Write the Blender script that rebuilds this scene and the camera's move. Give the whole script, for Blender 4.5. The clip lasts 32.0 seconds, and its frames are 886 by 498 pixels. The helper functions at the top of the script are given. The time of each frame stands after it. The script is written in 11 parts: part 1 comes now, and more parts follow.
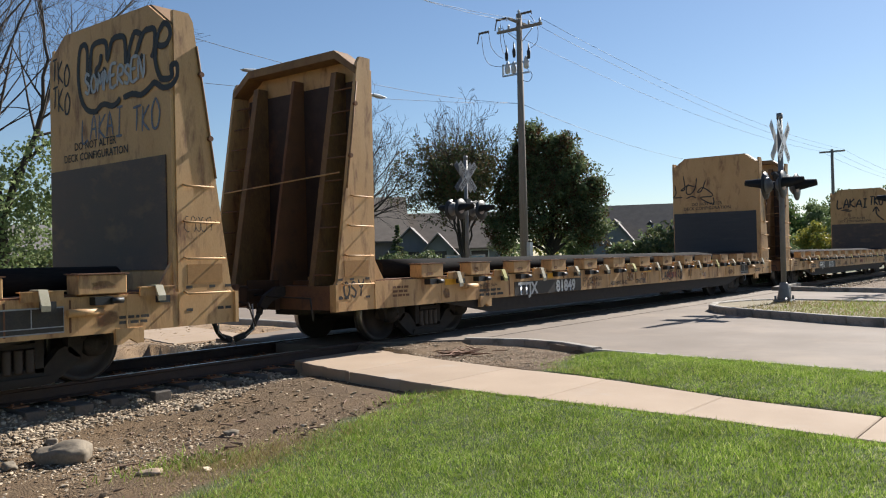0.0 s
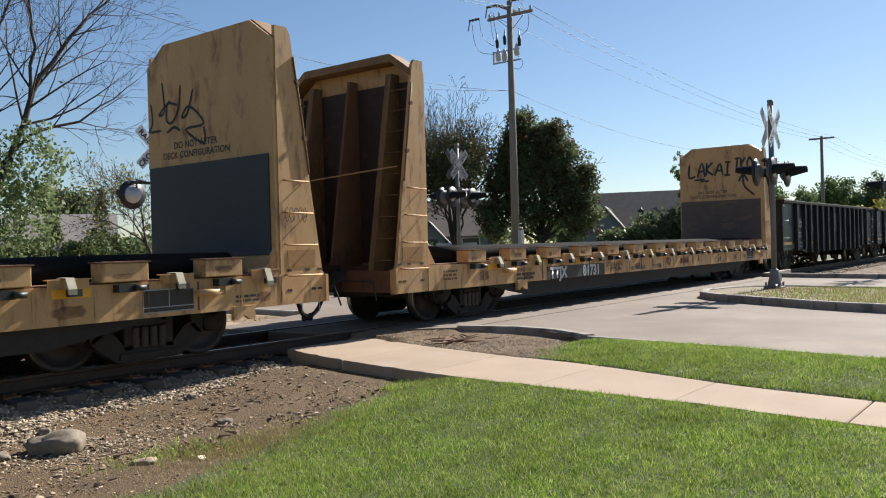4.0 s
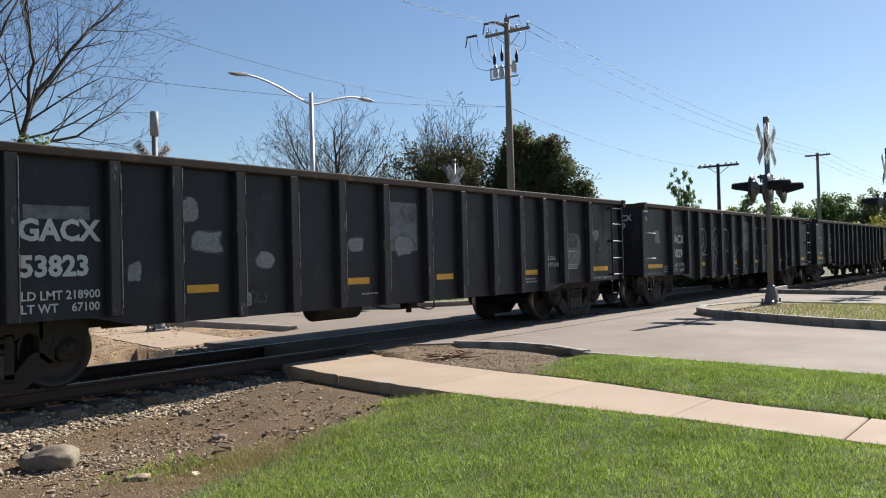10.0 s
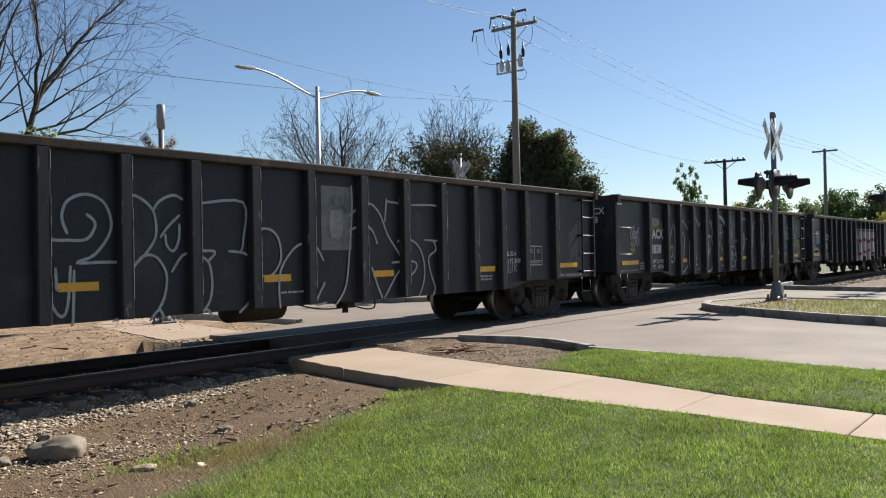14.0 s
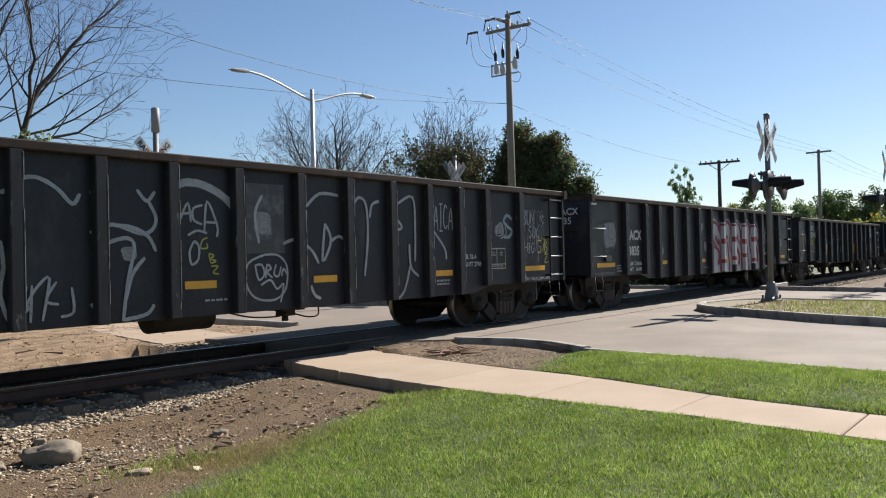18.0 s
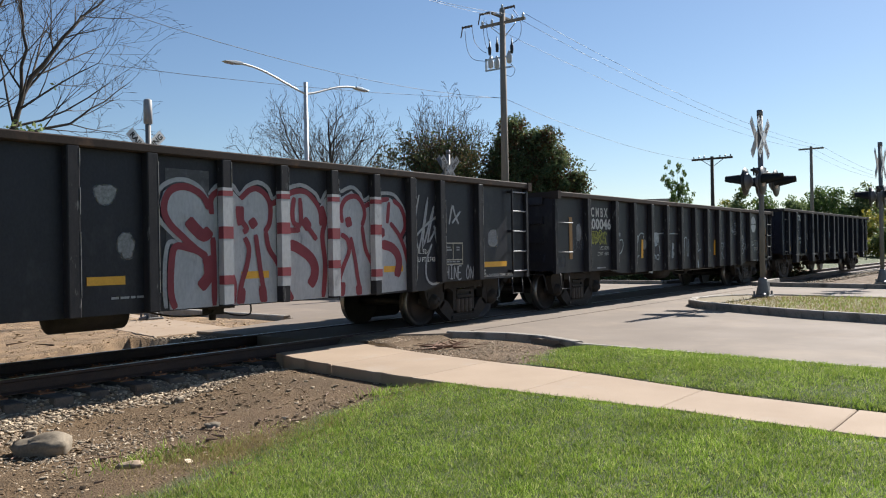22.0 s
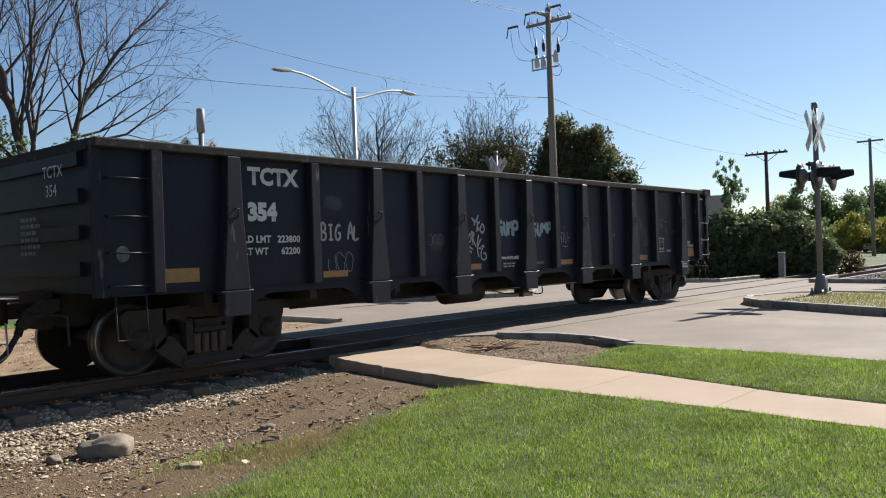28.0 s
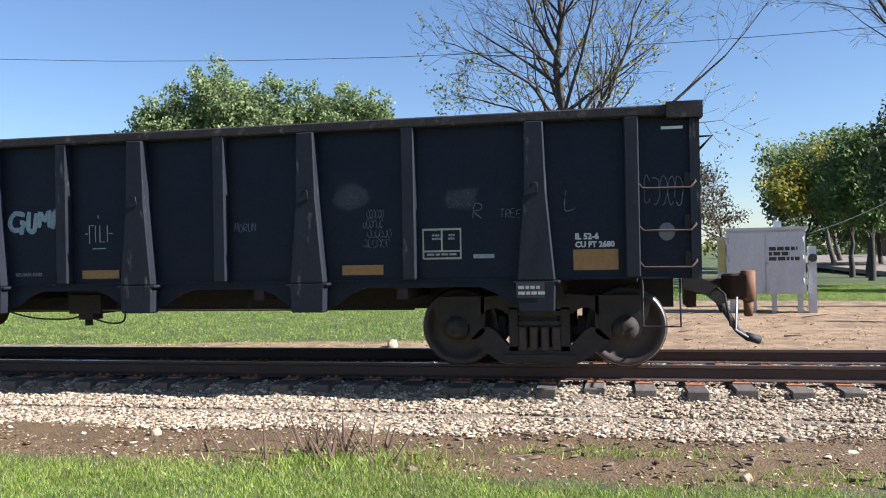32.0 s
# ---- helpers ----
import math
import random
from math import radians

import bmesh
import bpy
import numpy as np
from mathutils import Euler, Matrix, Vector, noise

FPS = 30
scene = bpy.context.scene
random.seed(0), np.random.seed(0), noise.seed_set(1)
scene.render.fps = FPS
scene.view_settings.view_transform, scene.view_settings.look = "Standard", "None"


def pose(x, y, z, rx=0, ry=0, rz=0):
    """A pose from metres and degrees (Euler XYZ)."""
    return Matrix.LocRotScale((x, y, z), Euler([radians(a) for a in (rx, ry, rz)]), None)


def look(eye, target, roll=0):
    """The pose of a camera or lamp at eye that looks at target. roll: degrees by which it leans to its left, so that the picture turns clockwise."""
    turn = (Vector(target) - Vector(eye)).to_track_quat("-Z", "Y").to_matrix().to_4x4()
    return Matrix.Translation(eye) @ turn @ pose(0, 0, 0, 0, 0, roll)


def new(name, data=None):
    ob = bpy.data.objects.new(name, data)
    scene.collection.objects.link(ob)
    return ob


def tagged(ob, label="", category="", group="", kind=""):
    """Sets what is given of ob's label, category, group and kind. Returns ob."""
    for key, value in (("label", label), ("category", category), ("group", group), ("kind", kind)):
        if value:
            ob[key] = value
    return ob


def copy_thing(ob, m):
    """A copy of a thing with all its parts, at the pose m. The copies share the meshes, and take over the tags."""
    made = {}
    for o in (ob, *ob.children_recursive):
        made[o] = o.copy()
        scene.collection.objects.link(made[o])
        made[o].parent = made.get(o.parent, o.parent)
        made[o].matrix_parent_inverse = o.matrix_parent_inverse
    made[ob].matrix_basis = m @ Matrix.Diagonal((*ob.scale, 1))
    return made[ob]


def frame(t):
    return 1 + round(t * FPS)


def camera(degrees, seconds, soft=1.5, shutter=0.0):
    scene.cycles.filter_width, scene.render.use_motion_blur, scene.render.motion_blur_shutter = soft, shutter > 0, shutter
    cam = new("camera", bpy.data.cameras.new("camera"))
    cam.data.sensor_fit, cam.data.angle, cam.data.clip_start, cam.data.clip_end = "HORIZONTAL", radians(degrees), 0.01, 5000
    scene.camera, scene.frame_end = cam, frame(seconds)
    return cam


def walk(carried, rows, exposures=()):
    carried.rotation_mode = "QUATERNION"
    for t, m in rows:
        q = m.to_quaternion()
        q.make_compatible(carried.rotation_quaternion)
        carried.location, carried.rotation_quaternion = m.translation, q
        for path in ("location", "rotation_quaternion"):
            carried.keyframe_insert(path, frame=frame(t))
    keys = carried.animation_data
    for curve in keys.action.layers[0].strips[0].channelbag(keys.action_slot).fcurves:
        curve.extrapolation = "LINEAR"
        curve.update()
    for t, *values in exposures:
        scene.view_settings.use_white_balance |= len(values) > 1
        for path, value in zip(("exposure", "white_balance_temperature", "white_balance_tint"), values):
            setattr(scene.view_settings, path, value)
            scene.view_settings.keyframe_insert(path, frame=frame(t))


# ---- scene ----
# World: x runs along the track, y away from the camera across it, z = 0 at the top of the rails.
cam = camera(56.3, 32.0, soft=1.1)
EYE = [  # t, x, y, z, yaw, pitch, roll
    (0, 0.047, -10.382, 1.378, -51.56, 0.57, 1.29),
    (0.5, 0.041, -10.377, 1.377, -51.98, 0.81, 1.44),
    (1, 0.035, -10.372, 1.377, -52.11, 0.55, 1.64),
    (1.5, 0.046, -10.368, 1.374, -52.04, 0.24, 1.73),
    (2, 0.052, -10.363, 1.372, -52.06, 0.14, 1.71),
    (2.5, 0.047, -10.363, 1.372, -51.97, 0.03, 1.74),
    (3, 0.043, -10.364, 1.372, -52.01, -0.18, 1.61),
    (3.5, 0.039, -10.361, 1.372, -52.10, -0.36, 1.56),
    (5.5, 0.044, -10.357, 1.372, -52.55, 0.32, 1.51),
    (6, 0.050, -10.358, 1.373, -52.62, 0.32, 1.55),
    (6.5, 0.046, -10.360, 1.372, -52.69, 0.44, 1.54),
    (7, 0.050, -10.364, 1.373, -52.60, 0.57, 1.63),
    (7.5, 0.050, -10.365, 1.374, -52.43, 0.68, 1.74),
    (8, 0.052, -10.366, 1.375, -52.38, 0.69, 1.92),
    (8.5, 0.051, -10.363, 1.373, -52.49, 0.73, 1.91),
    (9, 0.051, -10.359, 1.371, -52.60, 0.83, 1.81),
    (9.5, 0.048, -10.365, 1.372, -52.59, 0.84, 1.60),
    (10, 0.044, -10.369, 1.373, -52.38, 0.80, 1.39),
    (10.5, 0.044, -10.371, 1.371, -52.18, 0.77, 1.43),
    (11, 0.042, -10.371, 1.369, -52.12, 0.72, 1.42),
    (11.5, 0.036, -10.373, 1.369, -52.06, 0.65, 1.45),
    (12, 0.031, -10.375, 1.370, -52.00, 0.62, 1.45),
    (12.5, 0.027, -10.376, 1.369, -51.86, 0.63, 1.28),
    (13, 0.025, -10.377, 1.368, -51.85, 0.58, 1.16),
    (13.5, 0.024, -10.382, 1.367, -51.98, 0.47, 1.05),
    (14, 0.029, -10.382, 1.366, -52.01, 0.42, 1.10),
    (14.5, 0.028, -10.384, 1.367, -52.06, 0.48, 1.23),
    (16.5, 0.029, -10.391, 1.368, -52.07, 0.43, 1.36),
    (17, 0.026, -10.390, 1.367, -52.19, 0.48, 1.42),
    (17.5, 0.025, -10.391, 1.368, -52.28, 0.53, 1.43),
    (18, 0.025, -10.391, 1.368, -52.32, 0.57, 1.35),
    (18.5, 0.022, -10.388, 1.366, -52.38, 0.51, 1.24),
    (19, 0.026, -10.386, 1.364, -52.41, 0.46, 1.25),
    (19.5, 0.030, -10.387, 1.365, -52.45, 0.39, 1.31),
    (20, 0.035, -10.386, 1.366, -52.55, 0.25, 1.29),
    (20.5, 0.033, -10.383, 1.364, -52.83, 0.14, 1.08),
    (21, 0.035, -10.383, 1.362, -52.92, 0.08, 0.90),
    (21.5, 0.038, -10.386, 1.366, -52.86, 0.07, 0.95),
    (22, 0.027, -10.388, 1.368, -52.81, 0.15, 0.99),
    (22.5, 0.019, -10.390, 1.369, -52.71, 0.12, 1.03),
    (23, 0.025, -10.396, 1.368, -52.61, 0.16, 1.14),
    (23.5, 0.028, -10.389, 1.367, -52.55, 0.24, 1.06),
    (24, 0.023, -10.387, 1.366, -52.51, 0.28, 1.08),
    (24.5, 0.030, -10.394, 1.367, -52.38, 0.28, 1.18),
    (26.5, 0.015, -10.413, 1.368, -51.64, 0.29, 1.52),
    (27, 0.009, -10.416, 1.366, -51.15, 0.39, 1.58),
    (27.5, 0.005, -10.414, 1.370, -50.48, 0.39, 1.71),
    (28, 0.002, -10.420, 1.367, -49.38, 0.35, 1.92),
    (28.5, -0.005, -10.407, 1.369, -46.99, 0.25, 1.92),
    (29, -0.018, -10.404, 1.370, -43.46, -0.02, 1.67),
    (29.5, -0.034, -10.394, 1.366, -38.23, -0.22, 1.47),
    (30, -0.051, -10.399, 1.371, -31.27, -0.25, 1.54),
    (30.5, -0.060, -10.392, 1.346, -23.25, 0.07, 1.75),
    (31, -0.073, -10.380, 1.337, -14.05, 0.23, 1.50),
    (31.5, -0.124, -10.394, 1.329, -2.46, 0.36, 1.32),
    (32, -0.197, -10.412, 1.306, 11.40, 0.30, 1.08),
]
walk(cam, [(t, pose(x, y, z, 90 + p, r, w)) for t, x, y, z, w, p, r in EYE],
     exposures=[(0, 0.94, 6260, 11), (27.5, 0.94, 6260, 11), (29.5, 1.15, 6150, 12), (31, 1.4, 5980, 14), (32, 1.42, 5800, 14)])
# How far the train has rolled towards -x: seconds, metres
ROLLED = [(0, -66.98), (0.5, -64.36), (1, -61.74), (1.5, -59.12), (2, -56.52), (2.5, -53.94),
          (3, -51.40), (3.5, -48.89), (5.5, -38.89), (6, -36.38), (6.5, -33.89), (7, -31.40),
          (7.5, -28.96), (8, -26.53), (8.5, -24.04), (9, -21.56), (9.5, -19.14), (10, -16.75),
          (10.5, -14.35), (11, -11.95), (11.5, -9.56), (12, -7.16), (12.5, -4.72), (13, -2.26),
          (13.5, 0.17), (14, 2.59), (14.5, 4.95), (16.5, 14.32), (17, 16.64), (17.5, 18.97),
          (18, 21.29), (18.5, 23.61), (19, 25.98), (19.5, 28.36), (20, 30.74), (20.5, 33.09),
          (21, 35.45), (21.5, 37.83), (22, 40.13), (22.5, 42.42), (23, 44.75), (23.5, 47.08),
          (24, 49.42), (24.5, 51.86), (26.5, 61.66), (27, 64.09), (27.5, 66.56), (28, 69.05),
          (28.5, 71.53), (29, 74.07), (29.5, 76.62), (30, 79.18), (30.5, 81.72), (31, 84.27),
          (31.5, 86.85), (32, 89.46)]

# ---- world and sun ----
SUN = Vector((1.38, -0.13, 1.0)).normalized()
world = bpy.data.worlds.new("sky")
scene.world = world
world.use_nodes = True
wn = world.node_tree
sky = wn.nodes.new("ShaderNodeTexSky")
sky.sky_type, sky.sun_disc = "NISHITA", False
sky.sun_elevation = math.asin(SUN.z)
sky.sun_rotation = math.atan2(SUN.x, SUN.y)
sky.air_density, sky.dust_density, sky.ozone_density = 1.0, 0.2, 3.1
wn.links.new(sky.outputs[0], wn.nodes["Background"].inputs[0])
wn.nodes["Background"].inputs[1].default_value = 0.054
sun = new("sun", bpy.data.lights.new("sun", "SUN"))
sun.data.energy, sun.data.angle, sun.data.color = 5.0, radians(0.53), (1.0, 0.94, 0.84)
sun.matrix_world = look((30, -10, 30), Vector((30, -10, 30)) - SUN)


# ---- helpers for meshes ----
def box(bm, x0, x1, y0, y1, z0, z1, m=None):
    vs = [bm.verts.new((m @ Vector(c)) if m else c) for c in
          ((x0, y0, z0), (x1, y0, z0), (x1, y1, z0), (x0, y1, z0), (x0, y0, z1), (x1, y0, z1), (x1, y1, z1), (x0, y1, z1))]
    for f in ((3, 2, 1, 0), (4, 5, 6, 7), (0, 1, 5, 4), (1, 2, 6, 5), (2, 3, 7, 6), (3, 0, 4, 7)):
        bm.faces.new([vs[i] for i in f])


def prism(bm, pts, axis, a, b):
    """Extrudes a closed outline along an axis from a to b; pts are the two other coordinates in order."""
    def at(p, v):
        return {"x": (v, p[0], p[1]), "y": (p[0], v, p[1]), "z": (p[0], p[1], v)}[axis]
    lo, hi = [bm.verts.new(at(p, a)) for p in pts], [bm.verts.new(at(p, b)) for p in pts]
    fs = [bm.faces.new(lo), bm.faces.new(hi)]
    for i in range(len(pts)):
        j = (i + 1) % len(pts)
        fs.append(bm.faces.new((lo[i], lo[j], hi[j], hi[i])))
    bmesh.ops.recalc_face_normals(bm, faces=fs)


def rod(bm, a, b, r0, r1=None, n=8, caps=True):
    a, b = Vector(a), Vector(b)
    r1 = r0 if r1 is None else r1
    d = (b - a).normalized()
    u = d.orthogonal().normalized()
    v = d.cross(u)
    ra = [bm.verts.new(a + (u * math.cos(k * math.tau / n) + v * math.sin(k * math.tau / n)) * r0) for k in range(n)]
    rb = [bm.verts.new(b + (u * math.cos(k * math.tau / n) + v * math.sin(k * math.tau / n)) * r1) for k in range(n)]
    for k in range(n):
        bm.faces.new((ra[k], ra[(k + 1) % n], rb[(k + 1) % n], rb[k])).smooth = n > 6
    if caps:
        bm.faces.new(ra[::-1])
        bm.faces.new(rb)


def pipe(bm, pts, r, n=6):
    """One tube along the points, mitred at the bends."""
    pts = [Vector(p) for p in pts]
    rings, u = [], None
    for i, p in enumerate(pts):
        a, b = pts[max(i - 1, 0)], pts[min(i + 1, len(pts) - 1)]
        d = ((p - a).normalized() if i else Vector()) + ((b - p).normalized() if i < len(pts) - 1 else Vector())
        d = d.normalized() if d.length > 1e-6 else Vector((0, 0, 1))
        u = d.orthogonal().normalized() if u is None else (u - d * u.dot(d)).normalized()
        v = d.cross(u)
        rings.append([bm.verts.new(p + (u * math.cos(k * math.tau / n) + v * math.sin(k * math.tau / n)) * r) for k in range(n)])
    for a, b in zip(rings, rings[1:]):
        for k in range(n):
            bm.faces.new((a[k], a[(k + 1) % n], b[(k + 1) % n], b[k])).smooth = True
    bm.faces.new(rings[0][::-1])
    bm.faces.new(rings[-1])


def lathe(bm, prof, axis, centre, n=24):
    """Turns a profile of (along, radius) round an axis through centre."""
    rings = []
    for along, rad in prof:
        ring = []
        for k in range(n):
            c, s = rad * math.cos(k * math.tau / n), rad * math.sin(k * math.tau / n)
            p = {"x": (along, c, s), "y": (c, along, s), "z": (c, s, along)}[axis]
            ring.append(bm.verts.new(Vector(p) + Vector(centre)))
        rings.append(ring)
    fs = []
    for a, b in zip(rings, rings[1:]):
        for k in range(n):
            f = bm.faces.new((a[k], a[(k + 1) % n], b[(k + 1) % n], b[k]))
            f.smooth = True
            fs.append(f)
    fs += [bm.faces.new(rings[0]), bm.faces.new(rings[-1])]
    bmesh.ops.recalc_face_normals(bm, faces=fs)


def mesh_of(name, bm, material):
    me = bpy.data.meshes.new(name)
    bm.to_mesh(me)
    bm.free()
    me.materials.append(material)
    return me


def part(name, bm, material, parent, label="", bevel=0.0):
    if bevel:
        bmesh.ops.bevel(bm, geom=[e for e in bm.edges if e.is_manifold and e.calc_face_angle(0) > 0.6], offset=bevel, segments=1, affect="EDGES", clamp_overlap=True)
    ob = new(name, mesh_of(name, bm, material))
    ob.parent = parent
    return tagged(ob, label)


def thing(name, label, category, group="", m=None):
    ob = tagged(new(name), label, category, group)
    ob.empty_display_size = 0.2
    if m is not None:
        ob.matrix_basis = m
    return ob


def setting(name, bm, material, label="", kind="structure", category=""):
    return tagged(new(name, mesh_of(name, bm, material)), label, category, "", kind)


def raw_mesh(name, verts, faces, material, smooth=False):
    me = bpy.data.meshes.new(name)
    verts, faces = np.asarray(verts, np.float32), np.asarray(faces, np.int32)
    n = faces.shape[1]
    me.vertices.add(len(verts))
    me.vertices.foreach_set("co", verts.ravel())
    me.loops.add(faces.size)
    me.loops.foreach_set("vertex_index", faces.ravel())
    me.polygons.add(len(faces))
    me.polygons.foreach_set("loop_start", np.arange(0, faces.size, n, dtype=np.int32))
    me.update(calc_edges=True)
    me.polygons.foreach_set("use_smooth", np.full(len(faces), smooth))
    me.materials.append(material)
    return me


def lettering(name, words, size, m, material, parent, align="LEFT", bold=0.0, label=""):
    """Flat letters in the built-in font, as a mesh in the plane of m."""
    cu = bpy.data.curves.new("t", "FONT")
    cu.body, cu.size, cu.align_x, cu.offset, cu.resolution_u = words, size, align, bold, 2
    tmp = bpy.data.objects.new("t", cu)
    me = bpy.data.meshes.new_from_object(tmp)
    bpy.data.objects.remove(tmp)
    me.transform(m)
    me.materials.append(material)
    ob = new(name, me)
    ob.parent = parent
    return tagged(ob, label)


def stroke(bm, pts, width, m):
    """A flat painted line along points of the plane of m."""
    pts = [Vector((p[0], p[1], 0)) for p in pts]
    soft = bm.verts.layers.float.get("soft") or bm.verts.layers.float.new("soft")
    rows, lift = [], Vector((0, 0, 0.00002 * len(bm.faces)))
    for i, p in enumerate(pts):
        d = (pts[min(i + 1, len(pts) - 1)] - pts[max(i - 1, 0)])
        d = d.normalized() if d.length > 1e-6 else Vector((1, 0, 0))
        q = Vector((-d.y, d.x, 0)) * width * 0.62
        e = 0.7 if i in (0, len(pts) - 1) else 1.0
        row = [bm.verts.new(m @ (p - q * k * e + lift + Vector((0, 0, 0.00005 * i)))) for k in (1, 0.5, -0.5, -1)]
        row[1][soft] = row[2][soft] = 1.0
        rows.append(row)
    for a, b in zip(rows, rows[1:]):
        for k in range(3):
            bm.faces.new((a[k], b[k], b[k + 1], a[k + 1]))


def curve_pts(pts, n=5):
    """A smooth line through the points."""
    out = []
    for i in range(len(pts) - 1):
        p0, p1, p2, p3 = (np.array(pts[max(0, min(len(pts) - 1, i + k))], float) for k in (-1, 0, 1, 2))
        for j in range(n):
            t = j / n
            out.append(tuple(0.5 * (2 * p1 + (p2 - p0) * t + (2 * p0 - 5 * p1 + 4 * p2 - p3) * t * t + (3 * p1 - p0 - 3 * p2 + p3) * t ** 3)))
    return out + [tuple(pts[-1])]


# ---- materials ----
def material(name, a, b=None, rough=0.6, metal=0.0, scale=6.0, fine=60.0, bump=0.15, c=None, cscale=1.5, cut=(0.55, 0.7), rand=0.0, stretch=(1, 1, 1), bump_dist=0.01, spec=0.5, coords="Object"):
    """Colours a and b mixed by two noises, stains of colour c, relief, and a little change from piece to piece."""
    mt = bpy.data.materials.new(name)
    mt.use_nodes = True
    nt = mt.node_tree
    N, K = nt.nodes, nt.links
    bs = N["Principled BSDF"]
    co = N.new("ShaderNodeTexCoord").outputs[coords]
    mp = N.new("ShaderNodeMapping")
    mp.inputs["Scale"].default_value = stretch
    K.new(co, mp.inputs[0])

    def nz(s, d=4.0, rg=0.6):
        n = N.new("ShaderNodeTexNoise")
        n.inputs["Scale"].default_value, n.inputs["Detail"].default_value, n.inputs["Roughness"].default_value = s, d, rg
        K.new(mp.outputs[0], n.inputs["Vector"])
        return n.outputs["Fac"]

    def ramp(src, lo, hi):
        r = N.new("ShaderNodeMapRange")
        r.inputs["From Min"].default_value, r.inputs["From Max"].default_value = lo, hi
        K.new(src, r.inputs["Value"])
        return r.outputs["Result"]

    def mix(fac, x, y):
        m_ = N.new("ShaderNodeMix")
        m_.data_type = "RGBA"
        if hasattr(fac, "node"):
            K.new(fac, m_.inputs["Factor"])
        else:
            m_.inputs["Factor"].default_value = fac
        for sock, v in ((m_.inputs["A"], x), (m_.inputs["B"], y)):
            if hasattr(v, "node"):
                K.new(v, sock)
            else:
                sock.default_value = (*v, 1)
        return m_.outputs["Result"]
    b = b or tuple(v * 0.7 for v in a)
    big, small = nz(scale), nz(fine, 3.0)
    add = N.new("ShaderNodeMath")
    add.operation = "MULTIPLY_ADD"
    add.inputs[1].default_value = 0.5
    K.new(small, add.inputs[0])
    half = N.new("ShaderNodeMath")
    half.operation = "MULTIPLY"
    half.inputs[1].default_value = 0.5
    K.new(big, half.inputs[0])
    K.new(half.outputs[0], add.inputs[2])
    col = mix(ramp(add.outputs[0], 0.36, 0.64), a, b)
    if c:
        col = mix(ramp(nz(cscale, 5.0, 0.65), *cut), col, c)
    if rand:
        hs = N.new("ShaderNodeHueSaturation")
        oi = N.new("ShaderNodeObjectInfo")
        rr = N.new("ShaderNodeMapRange")
        rr.inputs["To Min"].default_value, rr.inputs["To Max"].default_value = 1 - rand, 1 + rand
        K.new(oi.outputs["Random"], rr.inputs["Value"])
        K.new(rr.outputs["Result"], hs.inputs["Value"])
        K.new(col, hs.inputs["Color"])
        col = hs.outputs["Color"]
    K.new(col, bs.inputs["Base Color"])
    rr = N.new("ShaderNodeMapRange")
    rr.inputs["To Min"].default_value, rr.inputs["To Max"].default_value = max(rough - 0.12, 0.03), min(rough + 0.12, 1)
    K.new(big, rr.inputs["Value"])
    K.new(rr.outputs["Result"], bs.inputs["Roughness"])
    bs.inputs["Metallic"].default_value = metal
    bs.inputs["Specular IOR Level"].default_value = spec
    if bump:
        bp = N.new("ShaderNodeBump")
        bp.inputs["Strength"].default_value, bp.inputs["Distance"].default_value = bump, bump_dist
        K.new(add.outputs[0], bp.inputs["Height"])
        K.new(bp.outputs[0], bs.inputs["Normal"])
    return mt


def island_material(name, lo, hi, rough=0.8, thin=0.0, tone=0.0):
    """For joined pieces: each takes its own colour between lo and hi."""
    mt = bpy.data.materials.new(name)
    mt.use_nodes = True
    N, K = mt.node_tree.nodes, mt.node_tree.links
    g = N.new("ShaderNodeNewGeometry")
    rp = N.new("ShaderNodeValToRGB")
    e = rp.color_ramp.elements
    e[0].color, e[1].color = (*lo[0], 1), (*hi[-1], 1)
    cols = list(lo[1:]) + list(hi[:-1])
    for i, cc in enumerate(cols):
        k = e.new((i + 1) / (len(cols) + 1))
        k.color = (*cc, 1)
    K.new(g.outputs["Random Per Island"], rp.inputs[0])
    if tone:
        nz, tc, mr, hs = N.new("ShaderNodeTexNoise"), N.new("ShaderNodeTexCoord"), N.new("ShaderNodeMapRange"), N.new("ShaderNodeHueSaturation")
        nz.inputs["Scale"].default_value, nz.inputs["Detail"].default_value, nz.inputs["Roughness"].default_value = 1.7, 6, 0.7
        K.new(tc.outputs["Object"], nz.inputs["Vector"])
        mr.inputs["From Min"].default_value, mr.inputs["From Max"].default_value = 0.3, 0.7
        mr.inputs["To Min"].default_value, mr.inputs["To Max"].default_value = 1 - tone, 1 + tone
        K.new(nz.outputs["Fac"], mr.inputs["Value"])
        K.new(mr.outputs["Result"], hs.inputs["Value"])
        K.new(rp.outputs[0], hs.inputs["Color"])
        rp = hs
    bs = N["Principled BSDF"]
    K.new(rp.outputs[0], bs.inputs["Base Color"])
    bs.inputs["Roughness"].default_value = rough
    bs.inputs["Specular IOR Level"].default_value = 0.25
    if thin:
        tr = N.new("ShaderNodeBsdfTranslucent")
        mx = N.new("ShaderNodeMixShader")
        mx.inputs[0].default_value = thin
        K.new(rp.outputs[0], tr.inputs["Color"])
        K.new(bs.outputs[0], mx.inputs[1])
        K.new(tr.outputs[0], mx.inputs[2])
        K.new(mx.outputs[0], N["Material Output"].inputs["Surface"])
    return mt


